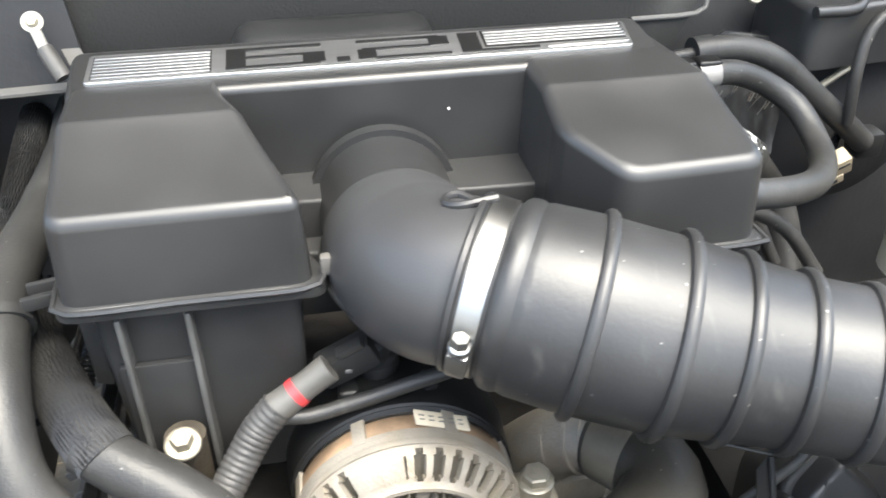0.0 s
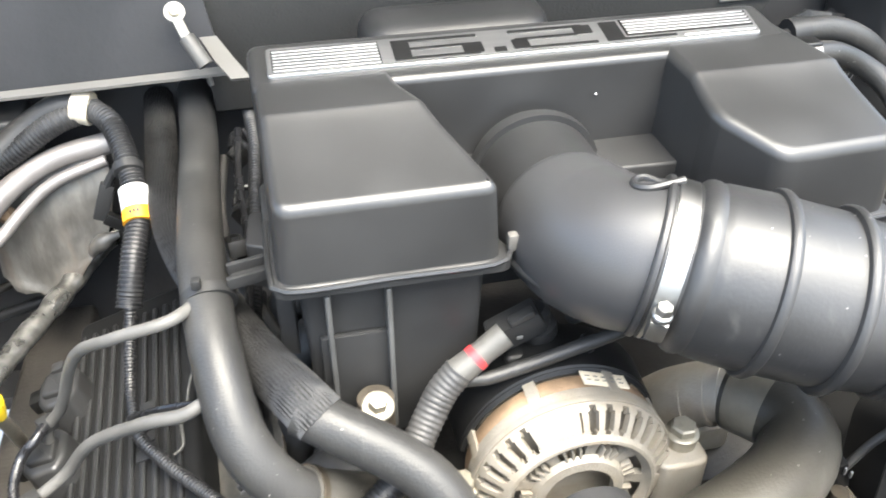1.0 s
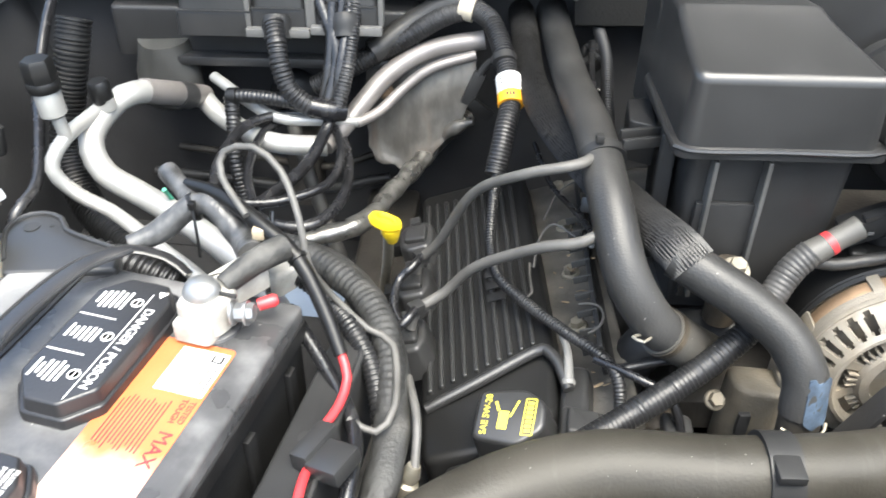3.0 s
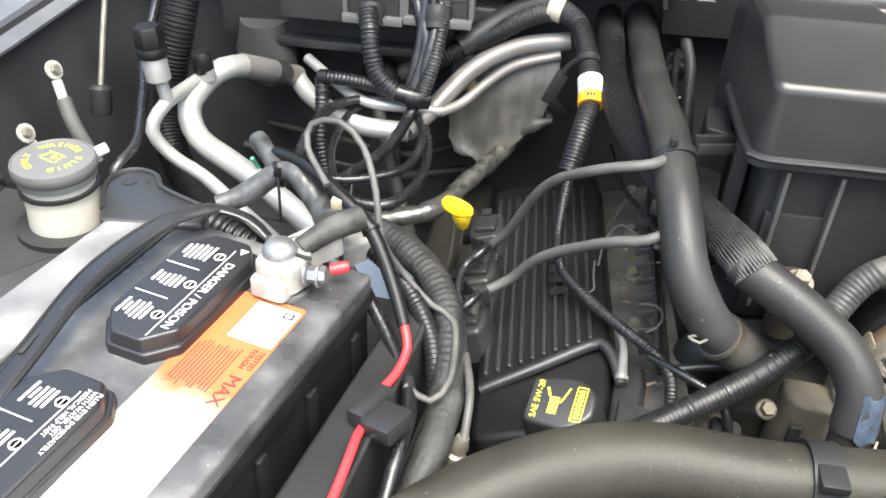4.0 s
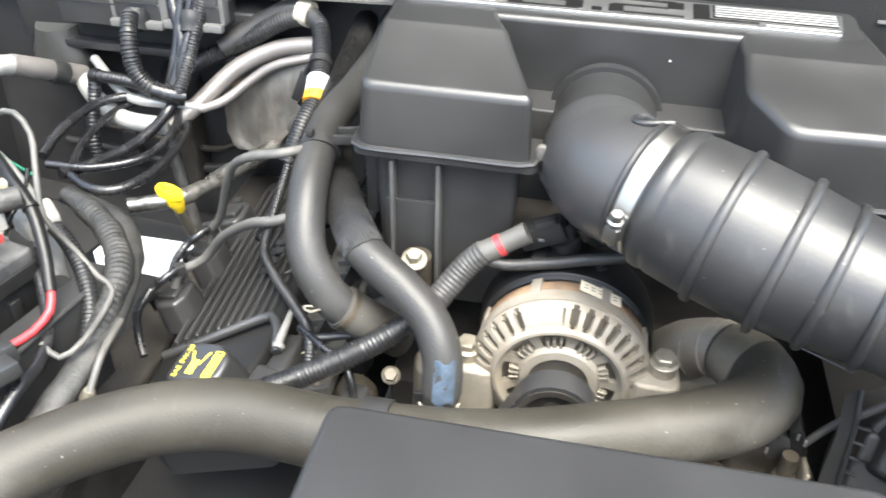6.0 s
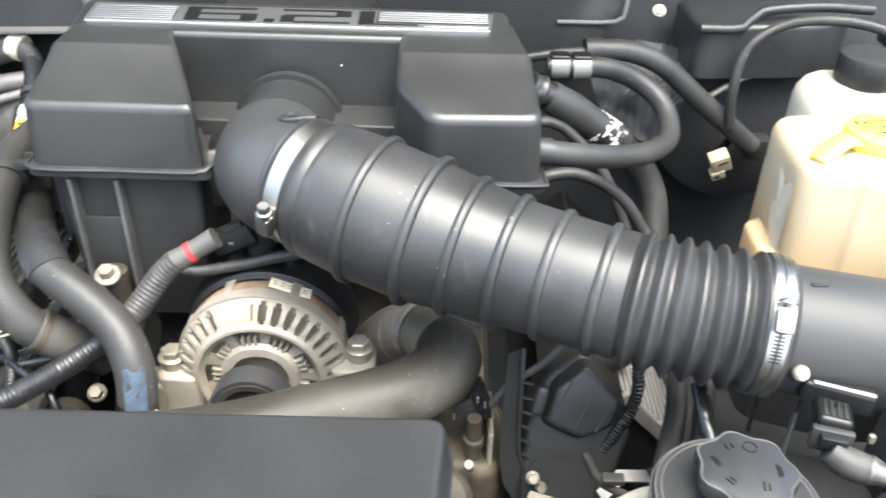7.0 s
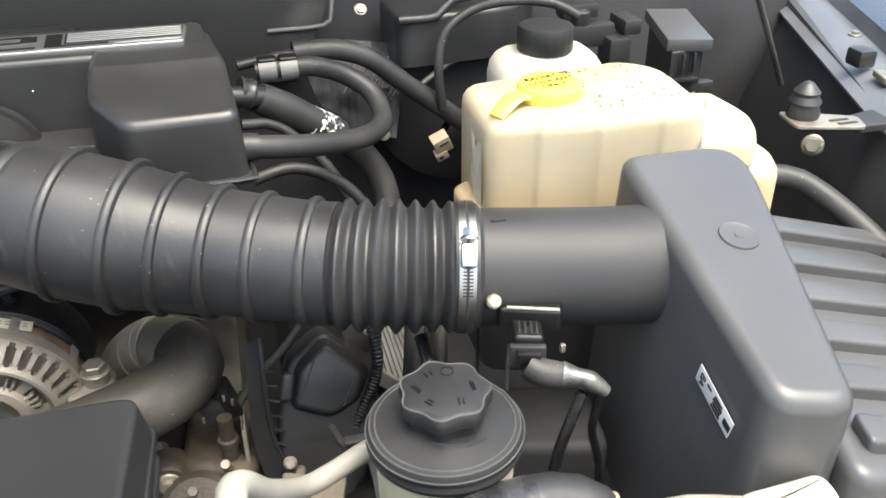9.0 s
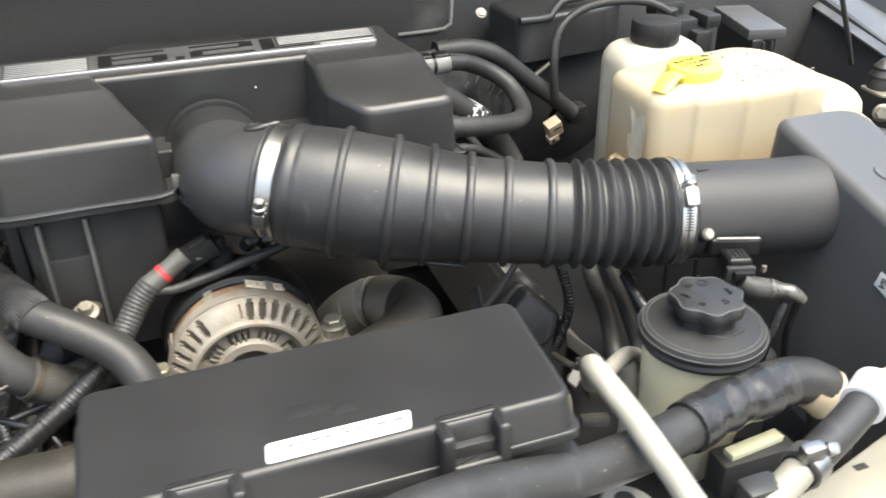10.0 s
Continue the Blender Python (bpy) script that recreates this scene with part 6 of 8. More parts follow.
rnd = random.Random(8)
for row in range(7):
    for k in range(6):
        a = facing + (k - 2.5) * 0.26
        if rnd.random() < 0.72:
            part("print_bar", rbox(0.01435, 0, 0.002 + row * 0.0028, 0.0005, 0.0028, 0.0011, 0, tagm @ Matrix.Rotation(a, 4, "Z")), INK, hd)
for k in range(3):
    part("tag_letter", rbox(0.01435, 0, 0.0285, 0.0005, 0.0024, 0.0038, 0, tagm @ Matrix.Rotation(facing + (k - 1) * 0.24, 4, "Z")), INK, hd)
part("end_tape", tube([(-0.388, 0.874, 1.086), (-0.372, 0.870, 1.083)], 0.0165, 18, 0.005), CREAM, hd, "cream cloth tape")
part("crossing_loom", conduit([(-0.372, 0.872, 1.083), (-0.41, 0.868, 1.073), (-0.46, 0.86, 1.045), (-0.51, 0.85, 1.02), (-0.56, 0.85, 0.99)], 0.0125, 0.0042, 0.10, 14), LOOM, hd)

for nm, pts, r in (("plug_wire", [(-0.262, 0.570, 1.070), (-0.285, 0.535, 1.078), (-0.329, 0.543, 1.062), (-0.37, 0.585, 1.015), (-0.402, 0.612, 0.940), (-0.420, 0.618, 0.914), (-0.425, 0.618, 0.895)], 0.0048),
                   ("plug_wire", [(-0.254, 0.505, 1.040), (-0.28, 0.492, 1.030), (-0.315, 0.506, 1.012), (-0.365, 0.540, 0.965), (-0.395, 0.548, 0.926), (-0.420, 0.538, 0.912), (-0.426, 0.530, 0.895)], 0.0050)):
    solo(nm, tube(pts, r, 12, 0.008, wob=0.05), WIRE_G, "grey insulated ignition wire running to a coil", "wire", group="ignition wires")
solo("thin_wire", tube([(-0.27, 0.53, 1.00), (-0.31, 0.545, 0.985), (-0.34, 0.57, 0.955), (-0.35, 0.59, 0.93)], 0.0028, 8), WIRE, "thin black wire over the valve cover", "wire")
solo("taped_wire", tube([(-0.375, 0.92, 0.92), (-0.411, 0.880, 0.905), (-0.445, 0.806, 0.90), (-0.465, 0.76, 0.90), (-0.493, 0.697, 0.90), (-0.55, 0.66, 0.90)], [0.0095, 0.0105, 0.0110, 0.0110, 0.0105, 0.0095], 18, 0.0025, wob=0.22), FOILTUBE, "foil-wrapped grey cable below the firewall", "cable")

wl = thing("wiring_loop", (-0.55, 0.66, 0.95), "coiled black taped wiring hanging over the pipes", "wiring")
loops = [
    [(-0.530, 0.835, 1.10), (-0.535, 0.80, 1.03), (-0.549, 0.789, 0.99), (-0.585, 0.79, 0.985), (-0.624, 0.757, 0.985), (-0.637, 0.695, 0.98), (-0.632, 0.638, 0.972)],
    [(-0.520, 0.84, 1.10), (-0.530, 0.80, 1.02), (-0.535, 0.812, 0.968), (-0.513, 0.762, 0.957), (-0.504, 0.673, 0.955), (-0.525, 0.616, 0.955), (-0.56, 0.61, 0.955), (-0.60, 0.63, 0.96)],
    [(-0.59, 0.63, 0.968), (-0.607, 0.687, 0.970), (-0.607, 0.767, 0.972), (-0.576, 0.800, 0.975), (-0.537, 0.792, 0.974), (-0.515, 0.737, 0.970), (-0.52, 0.672, 0.967), (-0.567, 0.636, 0.966), (-0.621, 0.628, 0.968)],
    [(-0.510, 0.845, 1.10), (-0.520, 0.80, 1.04), (-0.530, 0.78, 0.99), (-0.55, 0.72, 0.962), (-0.58, 0.66, 0.957), (-0.60, 0.62, 0.962)],
    [(-0.545, 0.84, 1.10), (-0.525, 0.81, 1.05), (-0.535, 0.785, 1.0)],
]
for k, pts in enumerate(loops):
    part("loom", tube(pts, (0.0060, 0.0058, 0.0050, 0.0068, 0.0075)[k], 12, 0.01, wob=0.08), WIRE, wl)
part("wrapped_run", conduit([(-0.505, 0.845, 1.10), (-0.512, 0.80, 1.04), (-0.522, 0.775, 1.00)], 0.0085, 0.004, 0.12, 12), LOOM, wl)
mc = thing("module_conduit", (-0.57, 0.79, 1.0), "black corrugated conduit from the control module", "conduit")
part("conduit", conduit([(-0.594, 0.818, 1.082), (-0.588, 0.798, 1.066), (-0.584, 0.786, 1.046), (-0.574, 0.776, 1.022), (-0.552, 0.772, 1.004), (-0.53, 0.775, 0.998)], 0.0112, 0.0050, 0.12, 16), LOOM, mc)
part("end_tape", tube([(-0.552, 0.772, 1.004), (-0.530, 0.775, 0.998), (-0.515, 0.780, 0.994)], [0.0118, 0.0122, 0.0112], 14, 0.005, wob=0.08), WIRE, mc)
mc2 = thing("module_conduit", (-0.60, 0.785, 0.99), "thin black corrugated conduit on the firewall", "conduit")
part("conduit", conduit([(-0.645, 0.79, 1.005), (-0.62, 0.785, 1.008), (-0.58, 0.78, 1.006), (-0.55, 0.778, 0.995)], 0.0080, 0.0048, 0.10, 12), LOOM, mc2)
part("elbow_clip", lathe([(0.0092, -0.006), (0.0100, -0.005), (0.0100, 0.005), (0.0092, 0.006)], axis_m((-0.642, 0.789, 1.0055), (1, -0.2, 0.1)), 16), SHROUD, mc2)
solo("firewall_conduit", conduit([(-0.645, 0.79, 1.005), (-0.642, 0.775, 0.98), (-0.638, 0.75, 0.94), (-0.63, 0.74, 0.90)], 0.0085, 0.0048, 0.12, 12), LOOM, "thin black corrugated conduit running down", "conduit")

jp = thing("jumper_wiring", (-0.53, 0.45, 0.97), "taped black wiring with red lead and in-line fuse holder", "wiring")
part("taped_branch", tube([(-0.652, 0.478, 1.024), (-0.63, 0.490, 1.030), (-0.605, 0.503, 1.046), (-0.585, 0.500, 1.050), (-0.560, 0.480, 1.035), (-0.545, 0.455, 1.035)], [0.008, 0.0095, 0.0100, 0.0095, 0.0105, 0.0115], 14, 0.005, wob=0.14), TAPE, jp, "crinkled black taped branch")
part("stub", tube([(-0.60, 0.505, 1.045), (-0.622, 0.530, 1.052), (-0.635, 0.545, 1.055)], 0.0085, 12, 0.005, wob=0.14), TAPE, jp)
part("main_lead", tube([(-0.612, 0.525, 1.055), (-0.575, 0.500, 1.060), (-0.535, 0.470, 1.050), (-0.508, 0.452, 1.035), (-0.485, 0.425, 1.005), (-0.470, 0.400, 0.982)], [0.0055, 0.0065, 0.0065, 0.0065, 0.006, 0.0055], 12), GLOSS, jp)
part("ring_loop", tube([(-0.550, 0.473, 1.060), (-0.575, 0.505, 1.075), (-0.575, 0.520, 1.090), (-0.549, 0.515, 1.098), (-0.525, 0.500, 1.085), (-0.508, 0.471, 1.060), (-0.500, 0.455, 1.025), (-0.480, 0.460, 0.985), (-0.455, 0.450, 0.965), (-0.433, 0.436, 0.960), (-0.427, 0.374, 0.955), (-0.440, 0.352, 0.950), (-0.461, 0.360, 0.955)], 0.0030, 10), WIRE_G, jp, "thin grey wire loop")
part("thin_lead", tube([(-0.535, 0.495, 1.05), (-0.535, 0.480, 1.03), (-0.535, 0.455, 1.020), (-0.53, 0.435, 1.012)], 0.0022, 8), WIRE, jp)
part("red_lead", tube([(-0.470, 0.401, 0.982), (-0.464, 0.385, 0.972), (-0.468, 0.362, 0.966), (-0.476, 0.342, 0.966)], 0.0037, 12), RED, jp, "bright red insulated lead")
part("red_lead", tube([(-0.482, 0.303, 0.964), (-0.483, 0.290, 0.968), (-0.484, 0.268, 0.968), (-0.486, 0.240, 0.967), (-0.490, 0.205, 0.965)], 0.0037, 12), RED, jp, "bright red insulated lead")
fm = Matrix.Translation((-0.472, 0.318, 0.968)) @ Matrix.Rotation(radians(-28), 4, "Z") @ Matrix.Rotation(radians(-12), 4, "Y")
fhb = rbox(-0.008, 0, 0, 0.016, 0.038, 0.018, 0.003, fm)
rbox(0.012, -0.006, -0.002, 0.028, 0.030, 0.014, 0.003, fm, bm=fhb)
part("fuse_holder", fhb, PLASTIC, jp, "black in-line fuse holder")
part("holder_neck", tube([(-0.484, 0.306, 0.958), (-0.480, 0.312, 0.962)], 0.0062, 12), PLASTIC, jp)
part("red_end", lathe([(0.005, 0), (0.0052, 0.012), (0.0035, 0.015)], axis_m((-0.532, 0.412, 1.020), (1, 0.3, 0.2)), 14), RED, jp, "red insulated crimp")
part("grey_cover", slab([(-0.560, 0.480), (-0.530, 0.462), (-0.508, 0.488), (-0.538, 0.516)], 0.985, 1.006, 0.006, 0.005), LEAD, jp, "pale grey plastic terminal cover")
part("zip_tie", lathe([(0.0112, -0.002), (0.0122, -0.002), (0.0122, 0.002), (0.0112, 0.002)], axis_m((-0.602, 0.504, 1.046), (0.9, 0.3, 0.3)), 20), GLOSS, jp)
part("zip_head", rbox(-0.600, 0.494, 1.054, 0.006, 0.006, 0.007, 0.001), GLOSS, jp)
part("zip_tail", tube([(-0.600, 0.493, 1.052), (-0.597, 0.485, 1.035), (-0.596, 0.480, 1.012)], 0.0013, 6), GLOSS, jp)
part("zip_tie", lathe([(0.0072, -0.0015), (0.0082, -0.0015), (0.0082, 0.0015), (0.0072, 0.0015)], axis_m((-0.508, 0.452, 1.035), (0.6, -0.6, -0.5)), 20), GLOSS, jp)
part("tan_tag", rbox(-0.540, 0.468, 1.048, 0.010, 0.012, 0.010, 0.002), TAN, jp)
part("flat_loom", tube([(-0.558, 0.603, 0.942), (-0.500, 0.568, 0.940), (-0.462, 0.512, 0.940), (-0.440, 0.452, 0.940), (-0.430, 0.388, 0.935), (-0.433, 0.330, 0.925), (-0.45, 0.28, 0.90)], [0.011, 0.014, 0.016, 0.016, 0.015, 0.014, 0.012], 16, 0.003, flat=0.7, wob=0.10), CLOTH_D, jp, "flattened cloth-taped loom")
part("cloth_loom", tube([(-0.575, 0.590, 0.955), (-0.545, 0.572, 0.958), (-0.498, 0.538, 0.958), (-0.459, 0.494, 0.955), (-0.440, 0.450, 0.950), (-0.433, 0.400, 0.940), (-0.435, 0.350, 0.920)], [0.010, 0.012, 0.0135, 0.0135, 0.013, 0.012, 0.010], 16, 0.0015, prof=lambda q: 1.0 + 0.035 * math.sin(q * 900), wob=0.16), CLOTH_D, jp, "dusty cloth-taped loom")
part("thin_conduit", conduit([(-0.56, 0.50, 1.005), (-0.50, 0.475, 0.985), (-0.455, 0.43, 0.955), (-0.435, 0.37, 0.92)], 0.0085, 0.0045, 0.12, 12), LOOM, jp)
part("green_lead", tube([(-0.665, 0.60, 1.00), (-0.663, 0.62, 0.97), (-0.65, 0.64, 0.94)], 0.0022, 8), GREEN, jp, "thin green lead")
part("cable_run", tube([(-0.52, 0.45, 0.985), (-0.48, 0.40, 0.96), (-0.455, 0.35, 0.95), (-0.455, 0.30, 0.945), (-0.46, 0.25, 0.92)], 0.006, 12), WIRE, jp)
tail = thing("sensor_fitting", (-0.435, 0.33, 0.88), "small brass-grey sensor fitting beside the tray", "sensor")
part("fitting", lathe([(0.006, 0), (0.009, 0.006), (0.009, 0.016), (0.006, 0.018), (0.008, 0.024), (0.005, 0.034)], axis_m((-0.42, 0.335, 0.895), (0.3, 0.2, 1)), 18), ZINC, tail)
part("lead", tube([(-0.41, 0.34, 0.925), (-0.41, 0.37, 0.945), (-0.42, 0.42, 0.94)], 0.0035, 10), WIRE_G, tail)
solo("big_bolt", hexhead(axis_m((-0.150, 0.494, 1.004), (0.05, -0.35, 1)), 0.0075, 0.010, 1.65), ZINC, "pale flanged bolt beside the cover's foot", "bolt")
post = solo("bolt_post", lathe([(0.014, 0), (0.014, 0.06)], Matrix.Translation((-0.150, 0.505, 0.942)), 20), GREASE, "cast boss under the flanged bolt", "boss")

# alternator bracket and front fittings on the battery side
ab2 = thing("alternator_bracket", (-0.13, 0.44, 0.80), "dusty cast bracket holding the alternator", "bracket")
part("arm", slab([(-0.140, 0.446), (-0.100, 0.436), (-0.092, 0.475), (-0.145, 0.48)], 0.74, 0.912, 0.014, 0.006, draft=0.004), CAST_D, ab2)
part("slot", rbox(-0.132, 0.4365, 0.880, 0.010, 0.006, 0.026, 0.0015), INK, ab2)
part("foot", slab([(-0.20, 0.435), (-0.09, 0.430), (-0.09, 0.48), (-0.20, 0.48)], 0.70, 0.78, 0.012, 0.006), CAST_D, ab2)
fg = thing("oil_sensor", (-0.2, 0.42, 0.83), "cluster of dusty bolts and small sensor fittings", "sensor")
part("body", lathe([(0.012, 0), (0.014, 0.004), (0.014, 0.020), (0.010, 0.026), (0.010, 0.036)], axis_m((-0.215, 0.425, 0.835), (0.1, -0.3, 1)), 6), ZINC, fg)
part("plug", slab([(-0.205, 0.405), (-0.180, 0.40), (-0.178, 0.435), (-0.203, 0.44)], 0.84, 0.892, 0.006, 0.005), PLASTIC, fg)
part("brass_tip", lathe([(0.006, 0), (0.008, 0.004), (0.008, 0.018), (0.005, 0.022)], axis_m((-0.196, 0.398, 0.838), (-0.3, -1, 0.3)), 6), TAN, fg)
for q in ((-0.235, 0.440, 0.880), (-0.172, 0.412, 0.862), (-0.16, 0.44, 0.905), (-0.25, 0.455, 0.855)):
    part("bolt", hexhead(axis_m(q, (0.1, -0.7, 0.9)), 0.0068, 0.008, 1.35), CAST_D, fg)
part("lug", slab([(-0.265, 0.44), (-0.20, 0.43), (-0.195, 0.48), (-0.265, 0.49)], 0.78, 0.850, 0.014, 0.006), GREASE, fg)
part("lead", tube([(-0.19, 0.415, 0.89), (-0.20, 0.43, 0.915), (-0.23, 0.445, 0.925), (-0.26, 0.47, 0.92)], 0.004, 10), WIRE, fg)
im = thing("intake_manifold", (-0.23, 0.65, 0.85), "black plastic intake runners between the valve covers", "manifold")
for k in range(4):
    y = 0.52 + k * 0.085
    part("runner", tube([(-0.222, y, 0.84), (-0.214, y, 0.875), (-0.19, y, 0.905), (-0.13, y, 0.915)], 0.020, 14, 0.02, flat=1.3), PLASTIC_D, im)
    part("bolt", hexhead(axis_m((-0.262, y + 0.04, 0.878), (-0.3, 0, 1)), 0.007, 0.008, 1.4), ZINC, im)
part("fuel_rail", tube([(-0.238, 0.50, 0.880), (-0.238, 0.62, 0.880), (-0.238, 0.80, 0.880)], 0.007, 12), PLASTIC_D, im)

INLET = [(-0.284, 0.520, 0.905), (-0.281, 0.490, 0.908), (-0.282, 0.462, 0.900)]
pk = thing("breather_pipe", (-0.282, 0.48, 0.88), "small pale breather pipe beside the valve cover", "pipe")
part("pipe", tube(INLET, [0.0034, 0.0036, 0.0052], 12, 0.005), PALE_RIB, pk)
part("flare", lathe([(0.0052, 0), (0.0070, 0.003), (0.0062, 0.007)], axis_m((-0.282, 0.466, 0.899), (0, -0.9, -0.3)), 16), PALE_RIB, pk)
for pts in ([(-0.267, 0.547, 0.918), (-0.256, 0.546, 0.920), (-0.248, 0.540, 0.921), (-0.246, 0.527, 0.920), (-0.252, 0.515, 0.917), (-0.261, 0.511, 0.913)],
            [(-0.309, 0.622, 0.908), (-0.310, 0.600, 0.907), (-0.309, 0.580, 0.903), (-0.317, 0.575, 0.900)],
            [(-0.262, 0.640, 0.930), (-0.285, 0.655, 0.935), (-0.300, 0.640, 0.925), (-0.306, 0.610, 0.912)],
            [(-0.238, 0.720, 0.940), (-0.255, 0.735, 0.938), (-0.275, 0.728, 0.925), (-0.290, 0.700, 0.910)]):
    solo("thin_lead", tube(pts, 0.0013, 6, 0.004), WIRE_G, "thin dusty lead curling beside the valve cover", "wire", group="thin leads")
boot = thing("connector_block", (-0.275, 0.42, 0.85), "black plastic connector block in front of the valve cover", "connector")
part("body", slab([(-0.296, 0.388), (-0.256, 0.384), (-0.252, 0.424), (-0.290, 0.434)], 0.84, 0.902, 0.006, 0.005, draft=0.003), PLASTIC, boot)
part("cap", slab([(-0.290, 0.396), (-0.262, 0.392), (-0.260, 0.418), (-0.286, 0.424)], 0.900, 0.910, 0.004, 0.003), PLASTIC_D, boot)
for y0, x0 in ((0.524, -0.423), (0.606, -0.423)):
    solo("coil_lead", tube([(x0 + 0.001, y0 + 0.008, 0.918), (x0 - 0.006, y0 - 0.006, 0.915), (x0 - 0.018, y0 - 0.012, 0.905), (x0 - 0.022, y0 - 0.040, 0.895), (x0 - 0.010, y0 - 0.066, 0.885), (x0 + 0.002, y0 - 0.082, 0.874)], 0.0045, 10, 0.006), WIRE, "black sleeved lead looping round an ignition coil", "wire", group="coil leads")
    solo("wire_clip", rbox(0, 0, 0, 0.015, 0.012, 0.012, 0.002, Matrix.Translation((x0 + 0.002, y0 + 0.012, 0.916)) @ Matrix.Rotation(radians(35), 4, "Z")), PLASTIC_D, "small black clip on an ignition wire", "clip", group="wire clips")

# dry litter caught along the valve cover's inner edge
rnd = random.Random(77)
lit = bmesh.new()
for k in range(26):
    x = rnd.uniform(-0.285, -0.240)
    y = rnd.uniform(0.44, 0.72)
    m = Matrix.Translation((x, y, 0.890 + 0.006 * rnd.random())) @ Matrix.Rotation(rnd.uniform(0, 6.28), 4, "Z") @ Matrix.Rotation(rnd.uniform(-0.6, 0.6), 4, "X")
    rbox(0, 0, 0, 0.003 + 0.008 * rnd.random(), 0.0008 + 0.0014 * rnd.random(), 0.0006, 0, m, bm=lit)
solo("leaf_litter", lit, STRAW, "dry leaf litter caught beside the valve cover", "litter", kind="stuff")
# low frame rail, brake lines and brackets behind the loops
fr3 = thing("frame_rail", (-0.62, 0.70, 0.72), "dusty dark frame rail with lines and brackets below the wiring", "frame rail")
part("rail", slab([(-0.52, 0.30), (-0.46, 0.30), (-0.44, 0.93), (-0.51, 0.93)], 0.70, 0.80, 0.01, 0.006), IRON, fr3)
part("line", tube([(-0.50, 0.92, 0.86), (-0.56, 0.90, 0.85), (-0.66, 0.905, 0.86), (-0.76, 0.91, 0.87)], 0.005, 10), IRON, fr3)
part("line", tube([(-0.48, 0.91, 0.83), (-0.58, 0.90, 0.815), (-0.70, 0.905, 0.825), (-0.80, 0.91, 0.83)], 0.007, 10), PLASTIC_D, fr3)
part("bracket", slab([(-0.61, 0.880), (-0.57, 0.880), (-0.57, 0.925), (-0.61, 0.925)], 0.80, 0.90, 0.006, 0.003), IRON, fr3)
part("clip", rbox(-0.68, 0.90, 0.842, 0.022, 0.02, 0.05, 0.003), PLASTIC, fr3)
part("grommet", lathe([(0.03, 0), (0.032, 0.006), (0.026, 0.014), (0.012, 0.018)], axis_m((-0.60, 0.928, 0.945), (0, -1, 0.2)), 28), RUBBER, fr3)
part("cable", tube([(-0.60, 0.91, 0.945), (-0.595, 0.87, 0.93), (-0.575, 0.83, 0.89), (-0.55, 0.80, 0.83), (-0.53, 0.78, 0.78)], 0.009, 12, wob=0.05), CLOTH, fr3)

nf = thing("fitting_cluster", (-0.19, 0.42, 0.80), "dirty bolts, sleeves and a brass plug on the engine front", "fittings")
for q, r, h, m2 in (((-0.225, 0.405, 0.850), 0.007, 0.030, ZINC), ((-0.200, 0.392, 0.842), 0.006, 0.022, TAN), ((-0.182, 0.398, 0.850), 0.005, 0.026, ZINC), ((-0.165, 0.405, 0.858), 0.008, 0.018, GREASE), ((-0.245, 0.415, 0.845), 0.009, 0.020, GREASE)):
    part("sleeve", lathe([(r * 1.3, 0), (r * 1.3, h * 0.25), (r, h * 0.3), (r, h), (r * 0.7, h * 1.05)], axis_m(q, (0.15, -0.5, 1)), 14), m2, nf)
for q in ((-0.212, 0.388, 0.872), (-0.176, 0.384, 0.880), (-0.238, 0.398, 0.878)):
    part("nut", hexhead(axis_m(q, (0.1, -0.8, 0.7)), 0.0055, 0.007, 1.3), CAST_D, nf)
part("clip", tube([(-0.20, 0.383, 0.885), (-0.192, 0.376, 0.890), (-0.183, 0.379, 0.888), (-0.178, 0.388, 0.882)], 0.0016, 8), ZINC, nf)
part("plate", slab([(-0.258, 0.400), (-0.150, 0.385), (-0.150, 0.43), (-0.255, 0.44)], 0.80, 0.846, 0.012, 0.005), GREASE, nf)

# small lines and plugs packed between the heater hoses and the engine cover
vl = thing("vacuum_line", (-0.27, 0.70, 0.95), "thin vacuum lines and plugs tucked beside the engine cover", "vacuum line")
for pts, r, m2 in (([(-0.236, 0.86, 1.05), (-0.240, 0.80, 1.03), (-0.236, 0.72, 1.01), (-0.238, 0.64, 1.00), (-0.245, 0.56, 0.985)], 0.004, WIRE),
                   ([(-0.255, 0.86, 1.02), (-0.262, 0.80, 0.99), (-0.252, 0.72, 0.97), (-0.230, 0.66, 0.975), (-0.215, 0.60, 0.99)], 0.005, HOSE),
                   ([(-0.30, 0.78, 0.96), (-0.285, 0.72, 0.945), (-0.265, 0.66, 0.95), (-0.255, 0.60, 0.965), (-0.262, 0.55, 0.985)], 0.003, WIRE)):
    part("line", tube(pts, r, 10, 0.008), m2, vl)
for x, y, z, a in ((-0.246, 0.70, 1.018, 10), (-0.255, 0.62, 0.985, -20)):
    m = Matrix.Translation((x, y, z)) @ Matrix.Rotation(radians(a), 4, "Z") @ Matrix.Rotation(radians(-20), 4, "X")
    part("plug", rbox(0, 0, 0, 0.016, 0.026, 0.016, 0.003, m), PLASTIC, vl)
    part("plug_latch", rbox(0, -0.004, 0.009, 0.008, 0.014, 0.004, 0.001, m), GLOSS, vl)
inj = thing("injector_harness", (-0.225, 0.75, 0.98), "black injector harness with plugs beside the engine cover", "harness")
